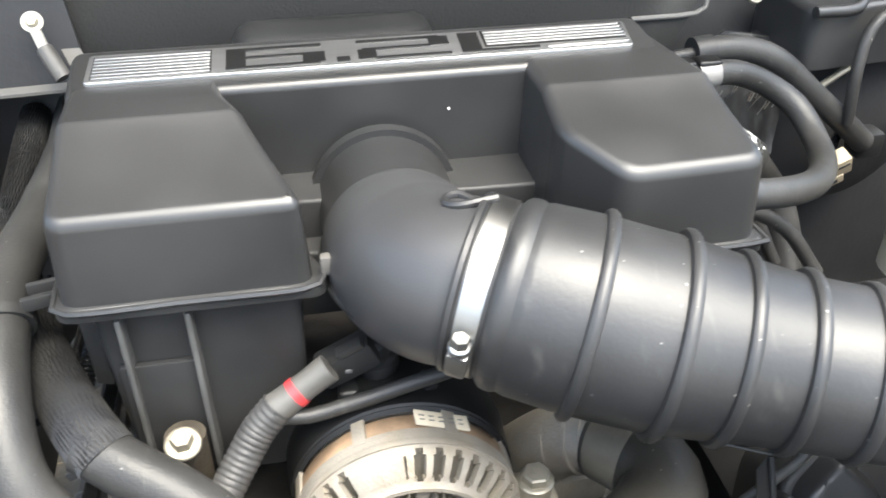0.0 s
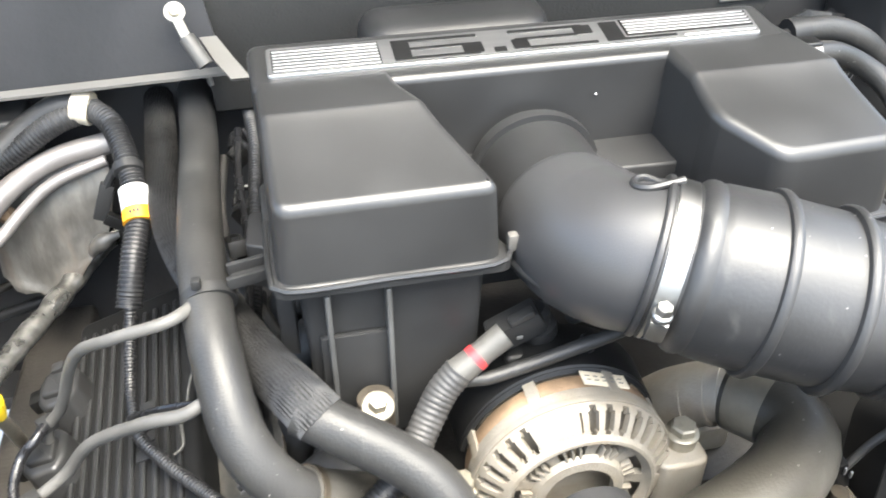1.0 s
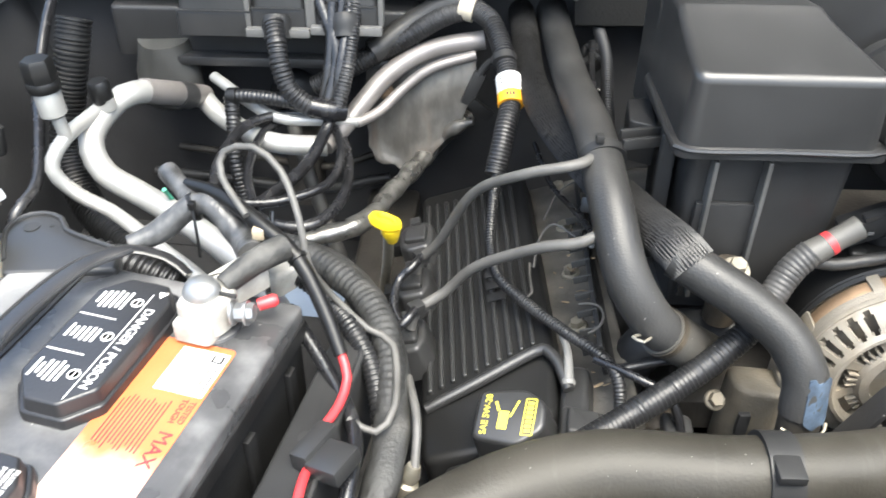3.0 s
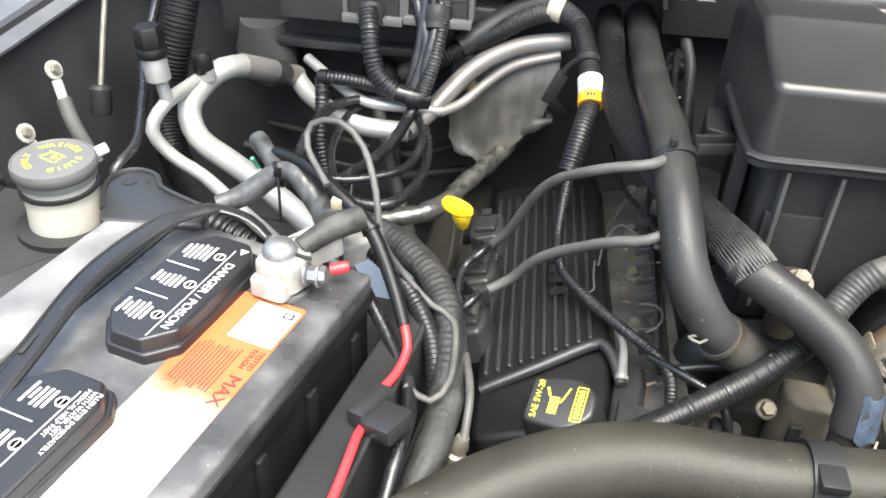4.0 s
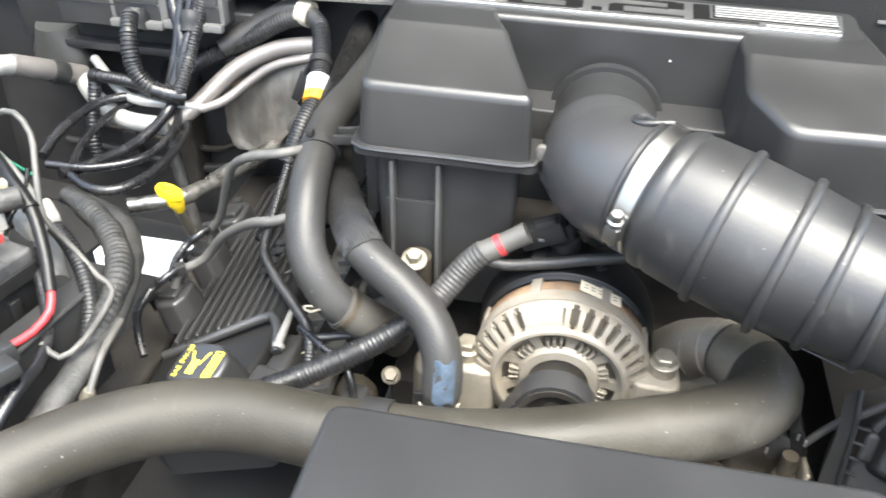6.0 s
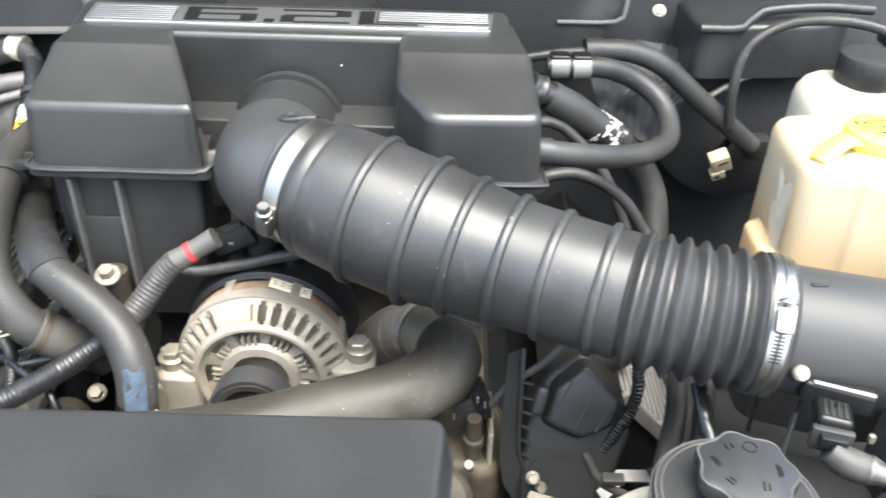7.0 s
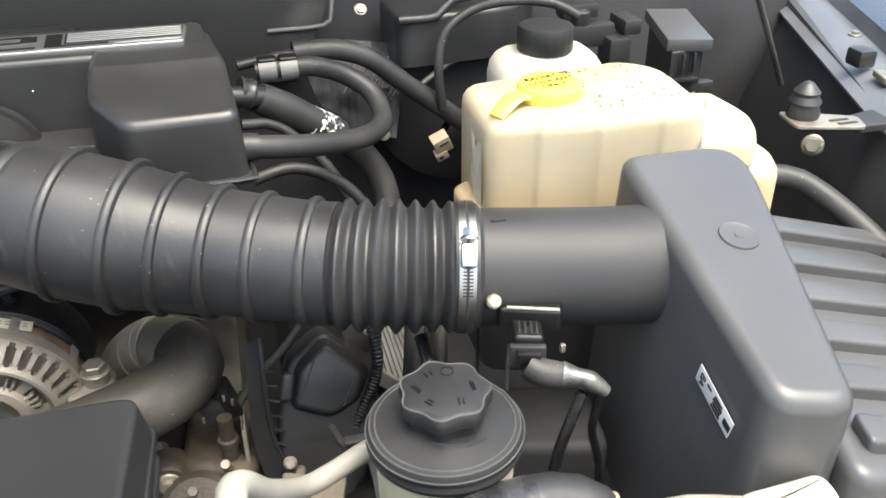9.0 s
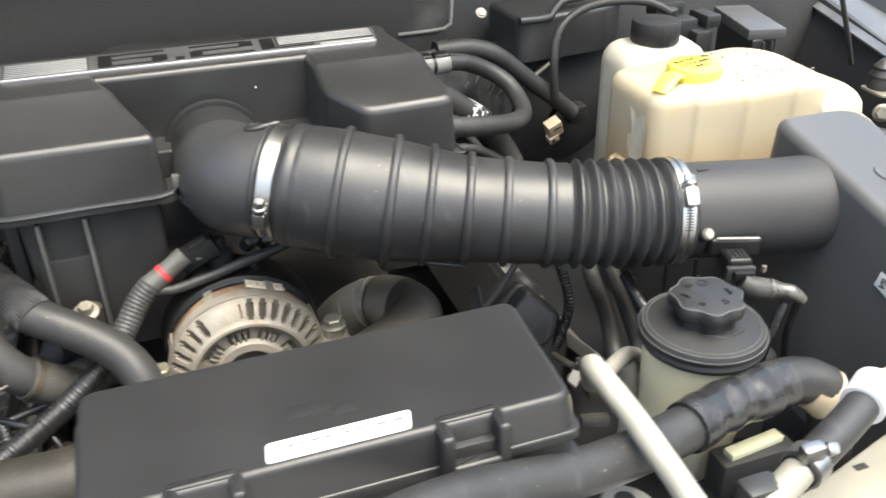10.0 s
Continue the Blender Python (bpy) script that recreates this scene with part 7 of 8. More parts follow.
part("conduit", conduit([(-0.224, 0.90, 1.050), (-0.221, 0.84, 1.040), (-0.225, 0.78, 1.024), (-0.229, 0.72, 1.006), (-0.236, 0.655, 0.985), (-0.242, 0.60, 0.955)], 0.0072, 0.0040, 0.12, 12), LOOM, inj)
for y, z, a in ((0.845, 1.030, 25), (0.770, 1.008, -15), (0.695, 0.986, 20)):
    m = Matrix.Translation((-0.236, y, z)) @ Matrix.Rotation(radians(a), 4, "Z") @ Matrix.Rotation(radians(-35), 4, "Y")
    pg = part("plug", rbox(0, 0, 0, 0.024, 0.017, 0.016, 0.003, m), GLOSS, inj)
    part("plug_latch", rbox(-0.002, 0, 0.009, 0.013, 0.008, 0.004, 0.001, m), PLASTIC, pg)
    part("plug_rib", rbox(0.009, 0, 0.0, 0.004, 0.019, 0.018, 0.001, m), PLASTIC, pg)
    part("branch", tube([(-0.226, y + 0.012, z + 0.008), (-0.231, y + 0.022, z + 0.014), (-0.242, y + 0.020, z + 0.012), (-0.246, y + 0.006, z + 0.004)], 0.0034, 8, 0.004), WIRE, inj)
part("pale_clip", rbox(-0.232, 0.555, 0.992, 0.012, 0.006, 0.010, 0.001), CREAM, vl, "pale plastic clip")

# ---- air filter box ----
abx = thing("air_filter_box", (0.62, 0.26, 0.85), "large matte black air filter box with sensor tube", "air filter box")


def abox_warp(x, y, z):
    if z > 1.06:
        z += (y - 0.392) * 0.20 - 0.06 * (x - 0.56)
    lean = max(0.0, min(1.0, (0.64 - x) / 0.06))
    return (x - 0.06 * lean * max(0.0, 1.09 - z), y, z)


top = slab([(0.5480, 0.128), (0.606, 0.116), (0.684, 0.405), (0.557, 0.394)], 0.86, 1.144, [0.02, 0.02, 0.055, 0.018], 0.012, draft=0.002, warp=abox_warp, seg=6)
flat_normals(part("body", top, AIRBOX, abx))
lidz = slab([(0.60, 0.10), (0.80, 0.08), (0.90, 0.34), (0.70, 0.45), (0.66, 0.42)], 0.90, 1.055, 0.02, 0.012, warp=lambda x, y, z: (x, y, z - (0.25 * (x - 0.66) if z > 1.0 else 0) + (0.12 * (y - 0.35) if z > 1.0 else 0)))
part("lid", lidz, AIRBOX, abx)
for k in range(6):
    y = 0.12 + k * 0.052
    x0 = 0.625 + k * 0.0135
    part("lid_rib", slab([(x0, y), (x0 + 0.16, y - 0.010), (x0 + 0.16, y + 0.016), (x0 + 0.005, y + 0.028)], 1.0, 1.066, 0.006, 0.004, warp=lambda x, y2, z: (x, y2, z - (0.25 * (x - 0.66) if z > 1.02 else 0) + (0.12 * (y2 - 0.35) if z > 1.02 else 0))), AIRBOX, abx)
part("sensor_tube", tube([(0.400, 0.3485, 1.0825), (0.46, 0.337, 1.080), (0.50, 0.330, 1.078), (0.53, 0.325, 1.077), (0.555, 0.321, 1.0765), (0.572, 0.318, 1.074), (0.588, 0.315, 1.068)], [0.0478, 0.0478, 0.0480, 0.0484, 0.0490, 0.0500, 0.0500], 40, 0.004), DUCT, abx)
part("dimple", lathe([(0.016, 0), (0.0155, 0.0012), (0.0145, 0.0008), (0.004, 0.0008), (0.0035, 0.0016), (0.001, 0.0016)], axis_m((0.608, 0.278, 1.1187), (0.06, -0.20, 1)), 36), AIRBOX, abx)
stk = part("sticker", rbox(0, 0, 0, 0.0008, 0.052, 0.017, 0.0003, Matrix.Translation((0.5452, 0.184, 1.047)) @ Matrix.Rotation(radians(-2), 4, "Z") @ Matrix.Rotation(radians(15), 4, "X")), WHITE, abx, "white sticker with black print")
sm = Matrix.Translation((0.5446, 0.184, 1.047)) @ Matrix.Rotation(radians(-2), 4, "Z") @ Matrix.Rotation(radians(15), 4, "X")
for k in range(4):
    part("print_bar", rbox(-0.0003, -0.006, -0.005 + k * 0.0034, 0.0004, 0.013 - 0.002 * (k % 2), 0.0022, 0, sm), INK, stk)
w = text_bm("BA", 0.0095)
w.transform(sm @ Matrix.Translation((-0.0004, 0.018, 0)) @ Matrix.Rotation(radians(-90), 4, "Y") @ Matrix.Rotation(radians(90), 4, "Z") @ Matrix.Rotation(radians(90), 4, "Z"))
part("sticker_words", w, INK, stk)
part("print_bar", rbox(-0.0003, -0.021, 0, 0.0004, 0.009, 0.006, 0, sm), INK, stk)
part("print_bar", rbox(-0.0003, 0.008, 0.004, 0.0004, 0.006, 0.002, 0, sm), INK, stk)
part("vent_mark", rbox(0.432, 0.334, 1.1285, 0.012, 0.004, 0.002, 0.001), INK, abx)

# mass air flow sensor with its plug
maf = thing("airflow_sensor", (0.44, 0.29, 1.04), "black airflow sensor plugged with taped wires", "sensor")
part("base", slab([(0.420, 0.291), (0.465, 0.274), (0.475, 0.300), (0.424, 0.316)], 1.060, 1.076, 0.004, 0.003), GLOSS, maf)
part("plate", rbox(0, 0, 0, 0.040, 0.0034, 0.0012, 0.0004, Matrix.Translation((0.445, 0.2835, 1.0770)) @ Matrix.Rotation(radians(-20), 4, "Z")), ALU, maf, "thin bright metal edge")
part("screw_boss", lathe([(0.0062, 0), (0.0062, 0.020)], axis_m((0.4165, 0.309, 1.070), (0, -0.8, 0.6)), 18), PLASTIC, maf)
part("screw", hexhead(axis_m((0.4165, 0.293, 1.082), (0, -0.8, 0.6)), 0.0052, 0.003, 1.15), ZINC, maf)
plug = part("plug", slab([(0.424, 0.266), (0.446, 0.259), (0.453, 0.288), (0.430, 0.293)], 1.046, 1.067, 0.004, 0.004), GLOSS, maf)
for k in range(4):
    part("plug_rib", rbox(0, 0, 0, 0.0016, 0.016, 0.0016, 0.0004, Matrix.Translation((0.4315 + 0.0042 * k, 0.2755 - 0.0012 * k, 1.0672)) @ Matrix.Rotation(radians(-16), 4, "Z")), PLASTIC, plug)
part("plug_collar", rbox(0, 0, 0, 0.027, 0.006, 0.019, 0.0015, Matrix.Translation((0.4335, 0.2600, 1.052)) @ Matrix.Rotation(radians(-16), 4, "Z")), PLASTIC, maf)
part("plug_lock", rbox(0, 0, 0, 0.018, 0.008, 0.010, 0.002, Matrix.Translation((0.4325, 0.2545, 1.055)) @ Matrix.Rotation(radians(-16), 4, "Z")), GLOSS, maf)
part("taped_tail", tube([(0.431, 0.254, 1.049), (0.441, 0.248, 1.044), (0.457, 0.243, 1.041)], [0.0095, 0.0108, 0.0095], 16, 0.003, wob=0.10), HOSE, maf, "grey rubber boot")
part("foil_end", tube([(0.455, 0.2435, 1.042), (0.464, 0.240, 1.041), (0.474, 0.236, 1.039), (0.486, 0.230, 1.030)], [0.0092, 0.0088, 0.0080, 0.0055], 20, 0.0018, wob=0.38), FOILTUBE, maf, "crumpled foil tape")
part("lead", tube([(0.470, 0.236, 1.028), (0.458, 0.232, 1.000), (0.449, 0.230, 0.965), (0.447, 0.235, 0.91)], 0.0045, 10), WIRE, maf)
part("lead", tube([(0.482, 0.232, 1.028), (0.480, 0.236, 0.99), (0.492, 0.244, 0.95), (0.50, 0.25, 0.90)], 0.0035, 10), WIRE, maf)
part("pin", rbox(0.462, 0.262, 1.052, 0.004, 0.004, 0.007, 0.001), ZINC, maf)

# ---- power steering reservoir ----
PS = Matrix.Translation((0.355, 0.204, 0))
ps = thing("power_steering_reservoir", (0.361, 0.205, 0.93), "milky white fluid reservoir with lobed black cap", "fluid reservoir")
part("jar", lathe([(0.030, 0.90), (0.040, 0.93), (0.046, 0.965), (0.0475, 1.020), (0.0480, 1.040)], PS, 40), JAR, ps)
part("top", lathe([(0.0475, 1.036), (0.0520, 1.038), (0.0535, 1.042), (0.0520, 1.0455), (0.0535, 1.0475), (0.0535, 1.0505), (0.0510, 1.0545), (0.047, 1.0555), (0.030, 1.0590), (0.026, 1.060)], PS, 56), PLASTIC_D, ps, "black plastic collar")
psc = part("cap", lathe([(0.0245, 1.058), (0.0245, 1.0690), (0.0288, 1.0702), (0.0300, 1.0725), (0.0300, 1.0790), (0.0288, 1.0815), (0.0265, 1.0825)], PS, 96, lobe=lambda a: 1 + 0.062 * math.cos(7 * a + 0.9)), FUSE, ps, "lobed black screw cap")


def hoop(r, z, thick, at=(0.355, 0.204), lobe=0.0):
    """A thin raised ring lying level at height z, lobed like the cap if asked."""
    return tube([(at[0] + r * (1 + lobe * math.cos(7 * a + 0.9)) * math.cos(a), at[1] + r * (1 + lobe * math.cos(7 * a + 0.9)) * math.sin(a), z) for a in (2 * math.pi * k / 84 for k in range(85))], thick, 6, 0.01)


part("cap_rim", hoop(0.0288, 1.0816, 0.0007, lobe=0.062), RIBGREY, psc, "scuffed pale cap edge")
part("raised_mark", hoop(0.0042, 1.0826, 0.0005, at=(0.361, 0.221)), GLOSS, psc)
for ma, mr, mw, mh in ((1.95, 0.0185, 0.008, 0.005), (2.9, 0.0185, 0.0035, 0.009), (-0.1, 0.0190, 0.0035, 0.010), (-1.1, 0.0165, 0.006, 0.007), (3.85, 0.0165, 0.006, 0.006)):
    mm = PS @ Matrix.Translation((mr * math.cos(ma), mr * math.sin(ma), 0)) @ Matrix.Rotation(ma * 0.15, 4, "Z")
    bars = rbox(-mw / 4, 0, 1.0827, 0.0010, mh, 0.0012, 0.0002, mm)
    rbox(mw / 4, 0, 1.0827, 0.0010, mh * 0.8, 0.0012, 0.0002, mm, bm=bars)
    part("raised_mark", bars, GLOSS, psc)
for rr, zz in ((0.0472, 1.0556), (0.0508, 1.0546), (0.0534, 1.0506)):
    part("collar_ridge", hoop(rr, zz, 0.0006), RIBGREY, ps)
part("lip_line", tube([(0.361 + 0.031 * math.cos(a), 0.205 + 0.031 * math.sin(a), 1.0592) for a in (-2.3, -1.9, -1.5, -1.1)], 0.0012, 6), PLASTIC, ps)

# pale pipes and foreground hoses
pp = thing("cooler_pipe", (0.25, 0.10, 0.95), "pale painted metal pipe bending past the fluid reservoir", "pipe")
part("pipe", tube([(0.340, 0.275, 0.975), (0.312, 0.250, 0.999), (0.285, 0.232, 1.003), (0.259, 0.213, 1.010), (0.236, 0.180, 1.045), (0.221, 0.156, 1.079), (0.216, 0.136, 1.087), (0.224, 0.098, 1.074), (0.230, 0.05, 1.058), (0.245, -0.03, 1.02)], [0.0075, 0.0075, 0.0075, 0.0075, 0.0080, 0.0088, 0.0092, 0.0092, 0.0092, 0.0092], 16, 0.006), BEIGE, pp)
part("drop_pipe", tube([(0.309, 0.256, 0.991), (0.316, 0.250, 0.985), (0.320, 0.246, 0.95), (0.320, 0.245, 0.90)], 0.0085, 14), BEIGE, pp)
fh = thing("cooler_hose", (0.3, 0.1, 0.98), "black rubber hose wrapped with shiny tape", "hose")
part("hose", tube([(-0.06, -0.02, 1.125), (0.0, 0.015, 1.120), (0.072, 0.046, 1.102), (0.177, 0.080, 1.058), (0.267, 0.115, 1.029), (0.339, 0.138, 1.022), (0.415, 0.153, 1.014), (0.448, 0.142, 0.995), (0.455, 0.135, 0.93)], [0.0155, 0.0155, 0.0155, 0.0165, 0.018, 0.0190, 0.0200, 0.0200, 0.020], 22, 0.01), RUBBER, fh)
part("tape_wrap", tube([(0.288, 0.1215, 1.0265), (0.31, 0.1290, 1.0250), (0.339, 0.1380, 1.0222), (0.365, 0.1435, 1.0195), (0.40, 0.1505, 1.0160)], [0.0196, 0.0212, 0.0205, 0.0216, 0.0214], 26, 0.004, wob=0.10), WRAP, fh, "glossy crumpled black tape wrap")
part("frayed_end", tube([(0.432, 0.150, 1.006), (0.446, 0.143, 0.997)], [0.0208, 0.0222], 22, 0.004, wob=0.12), TAN, fh, "frayed tan sleeve end")
rf = thing("radiator_inlet_hose", (0.42, 0.05, 0.97), "black hose with white band and steel clamp", "hose")
part("hose", tube([(0.442, 0.100, 1.034), (0.417, 0.087, 1.032), (0.38, 0.071, 1.030), (0.336, 0.054, 1.027)], 0.0135, 18), RUBBER, rf)
part("white_band", tube([(0.450, 0.104, 1.035), (0.424, 0.090, 1.0325)], 0.0172, 20, 0.006), WHITE, rf, "white plastic band")
part("clamp", tube([(0.352, 0.060, 1.028), (0.338, 0.0545, 1.027)], 0.0158, 20, 0.004), STEEL, rf)
part("clamp_ears", rbox(0.342, 0.052, 1.045, 0.018, 0.010, 0.012, 0.002), STEEL, rf)
part("clamp_screw", hexhead(axis_m((0.352, 0.049, 1.047), (0.9, -0.3, 0.1)), 0.0045, 0.006, 1.2), STEEL, rf)
part("spout", tube([(0.336, 0.054, 1.027), (0.30, 0.040, 1.018), (0.27, 0.02, 1.0)], 0.0115, 16), RAILPAINT, rf)
part("valve_block", rbox(0.300, 0.050, 1.020, 0.030, 0.020, 0.026, 0.005), PLASTIC, rf, "black plastic quick connector")
part("pale_pipe", tube([(0.435, 0.097, 1.037), (0.462, 0.107, 1.036), (0.490, 0.112, 1.031), (0.525, 0.106, 1.026)], 0.0085, 14), BEIGE, rf)
part("pale_block", slab([(0.516, 0.088), (0.590, 0.092), (0.590, 0.120), (0.522, 0.116)], 1.000, 1.034, 0.012, 0.010), TANK, rf, "pale plastic block")
rs2 = thing("radiator_shroud", (0.4, 0.02, 0.9), "pale metal radiator rail with black plastic shroud", "radiator support")
part("rail", slab([(0.25, -0.05), (0.75, 0.0), (0.75, 0.185), (0.493, 0.117), (0.389, 0.087), (0.30, 0.078)], 0.940, 0.960, 0.006, 0.003), RAILPAINT, rs2, "pale metal rail")
part("rail_slot", rbox(0.445, 0.092, 0.9603, 0.012, 0.006, 0.001, 0.0003), INK, rs2)
part("foam_seat", rbox(0.375, 0.139, 0.944, 0.075, 0.026, 0.040, 0.006), PLASTIC_D, rs2)
part("yellow_foam", rbox(0, 0, 0, 0.056, 0.012, 0.007, 0.002, Matrix.Translation((0.374, 0.139, 0.967)) @ Matrix.Rotation(radians(6), 4, "Z")), FOAM_PAD, rs2, "pale yellow foam pad")
part("bracket", slab([(0.200, 0.05), (0.254, 0.05), (0.248, 0.108), (0.229, 0.124), (0.207, 0.112)], 0.978, 0.990, 0.01, 0.003), ALU, rs2, "grey metal bracket with an eye")
part("eye", lathe([(0.008, 0), (0.008, 0.0008), (0.004, 0.0008)], Matrix.Translation((0.228, 0.104, 0.990)), 20), INK, rs2)
part("shroud", rbox(0.2, -0.04, 0.93, 1.1, 0.10, 0.06, 0.01), PLASTIC_D, rs2)

# ---- coolant tank ----
tk = thing("coolant_tank", (0.60, 0.52, 0.90), "yellowed translucent coolant tank with yellow cap", "coolant tank")


def tank_warp(x, y, z):
    if z > 1.10:
        z += 0.012 * math.sin(max(0.0, min(1.0, (x - 0.47) / 0.2)) * math.pi * 0.5)
    return (x, y, z)


body = slab([(0.468, 0.478), (0.510, 0.4655), (0.514, 0.4612), (0.562, 0.4472), (0.567, 0.4440), (0.622, 0.4415), (0.627, 0.4385), (0.672, 0.4360), (0.680, 0.548), (0.650, 0.586), (0.470, 0.590)], 0.985, 1.148, [0.02, 0.003, 0.003, 0.003, 0.003, 0.003, 0.003, 0.03, 0.04, 0.03, 0.02], 0.016, warp=tank_warp, seg=6)
slab([(0.655, 0.437), (0.722, 0.431), (0.745, 0.475), (0.738, 0.548), (0.655, 0.556)], 0.985, 1.132, 0.02, 0.020, bm=body, seg=6)
slab([(0.69, 0.432), (0.752, 0.427), (0.768, 0.470), (0.755, 0.530), (0.70, 0.54)], 0.985, 1.096, 0.02, 0.02, bm=body, seg=6)
part("tank", body, TANK_Y, tk)
# block added below the shortened tank to keep that space dark
part("dark_filler", slab([(0.470, 0.482), (0.560, 0.452), (0.690, 0.444), (0.700, 0.560), (0.472, 0.590)], 0.86, 0.984, 0.02, 0.004), INNER, tk, "added dark block filling the dark space under the tank")
part("foot_tab", slab([(0.452, 0.50), (0.475, 0.485), (0.475, 0.56), (0.452, 0.545)], 0.98, 1.055, 0.008, 0.006), TANK_Y, tk)
ct = Matrix.Translation((0.541, 0.517, 1.150)) @ Matrix.Rotation(radians(3), 4, "X")
cap2 = part("cap", lathe([(0.028, 0), (0.0305, 0.002), (0.0315, 0.012), (0.030, 0.016), (0.026, 0.0175)], ct, 40), YELLOW, tk, "yellow cap reading RADIATOR COOLANT ONLY")
part("pull_tab", tube([ct @ Vector(q) for q in ((-0.022, -0.008, 0.008), (-0.038, -0.014, 0.012), (-0.052, -0.022, 0.007), (-0.062, -0.028, 0.000))], [0.013, 0.011, 0.011, 0.009], 12, 0.006, flat=0.32), YELLOW, cap2)
for k, words in enumerate(("RADIATOR", "COOLANT", "ONLY")):
    t = text_bm(words, 0.0102)
    t.transform(ct @ Matrix.Translation((0.001, 0.011 - k * 0.0105, 0.0182)) @ Matrix.Rotation(radians(12), 4, "Z"))
    part("cap_words", t, INK, cap2, "black printed words")
pl = bmesh.new()
bmesh.ops.create_grid(pl, x_segments=5, y_segments=12, size=0.5)
for v in pl.verts:
    w2 = noise.noise(Vector((v.co.x * 3, v.co.y * 7, 1)))
    v.co = Vector((0.4665 - 0.004 * abs(w2), 0.505 + v.co.x * (0.03 + 0.02 * w2), 1.055 + v.co.y * (0.13 + 0.03 * w2)))
part("peeling_sticker", pl, CREAM, tk, "ragged peeling paper sticker")
part("outlet_hose", tube([(0.77, 0.47, 1.06), (0.80, 0.46, 1.055), (0.835, 0.42, 1.03), (0.855, 0.36, 1.0), (0.86, 0.28, 0.95)], 0.0125, 16), HOSE, tk, "grey rubber outlet hose")
rnd = random.Random(9)
for k in range(44):
    sx, sy = 0.572 + 0.105 * rnd.random(), 0.462 + 0.105 * rnd.random()
    sz = 1.1482 + 0.012 * math.sin(min(1.0, (sx - 0.47) / 0.2) * math.pi * 0.5)
    part("dirt_speck", rbox(sx, sy, sz, 0.0010 + 0.0016 * rnd.random(), 0.0010 + 0.0014 * rnd.random(), 0.0012, 0), BEIGE, tk)

t2 = thing("brake_fluid_tank", (0.605, 0.70, 0.90), "white plastic fluid tank with black screw cap", "fluid tank")
TM = Matrix.Translation((0.606, 0.702, 0))
part("tank", slab([(0.540, 0.655), (0.672, 0.650), (0.680, 0.752), (0.545, 0.758)], 0.895, 1.137, 0.040, 0.030, seg=6), TANK, t2)
part("neck", lathe([(0.040, 1.105), (0.037, 1.122), (0.031, 1.136), (0.030, 1.142)], TM, 40), TANK, t2)
part("cap", lathe([(0.031, 1.136), (0.0325, 1.139), (0.0325, 1.162), (0.031, 1.166), (0.026, 1.167)], TM, 60, lobe=lambda a: 1 + 0.012 * math.sin(20 * a)), PLASTIC_D, t2, "ribbed black cap")
part("lug", rbox(0.553, 0.715, 1.09, 0.016, 0.024, 0.024, 0.004), TANK, t2)

# ---- far side of the bay ----
rl = thing("relay_box", (0.82, 0.78, 1.0), "black relay box with grey top on the fender", "relay box")
part("box", slab([(0.777, 0.710), (0.826, 0.718), (0.866, 0.855), (0.812, 0.842)], 1.035, 1.116, 0.004, 0.003), PLASTIC_D, rl)
part("lid", rbox(0, 0, 0, 0.057, 0.144, 0.016, 0.003, Matrix.Translation((0.8205, 0.7812, 1.122)) @ Matrix.Rotation(radians(-15), 4, "Z")), AIRBOX, rl, "grey moulded lid")
for k in range(2):
    part("clip", rbox(0.793 + 0.016 * k, 0.707 + 0.002 * k, 1.100, 0.004, 0.005, 0.026, 0.001), PLASTIC, rl)
part("shelf", rbox(0.80, 0.712, 1.078, 0.036, 0.008, 0.006, 0.002), PLASTIC, rl)
part("plug", rbox(0.835, 0.725, 1.060, 0.024, 0.016, 0.020, 0.003), PLASTIC, rl)
ab = thing("brake_valve_block", (0.72, 0.80, 1.05), "cluster of black plastic brackets and line clips", "bracket")
for q in ((0.70, 0.80, 1.12, 0.07, 0.03, 0.03), (0.735, 0.785, 1.095, 0.03, 0.04, 0.05), (0.69, 0.81, 1.15, 0.05, 0.03, 0.02), (0.755, 0.80, 1.13, 0.025, 0.05, 0.02), (0.72, 0.77, 1.06, 0.05, 0.03, 0.03)):
    part("bracket", rbox(*q, 0.005), PLASTIC, ab)
part("elbow", tube([(0.695, 0.745, 1.085), (0.715, 0.745, 1.09), (0.73, 0.745, 1.085), (0.732, 0.745, 1.06)], 0.008, 12), PLASTIC, ab)
part("knob", lathe([(0.012, 0), (0.014, 0.004), (0.014, 0.02), (0.008, 0.024)], Matrix.Translation((0.69, 0.80, 1.13)), 20), PLASTIC, ab)
bb = thing("brake_booster", (0.54, 0.87, 0.95), "round black brake booster with moulded cover", "brake booster")
part("drum", lathe([(0.06, 0), (0.115, 0.01), (0.125, 0.03), (0.122, 0.06), (0.10, 0.075), (0.04, 0.085)], axis_m((0.545, 0.935, 1.02), (0.05, -1, 0.1)), 48), INNER, bb)
part("cover", slab([(0.455, 0.815), (0.60, 0.83), (0.66, 0.88), (0.66, 0.93), (0.45, 0.93)], 1.09, 1.155, 0.02, 0.008), PLASTIC, bb)
part("cover_ridge", tube([(0.455, 0.814, 1.152), (0.505, 0.82, 1.152), (0.53, 0.84, 1.165), (0.60, 0.85, 1.17), (0.67, 0.86, 1.165)], 0.006, 10), PLASTIC, bb)
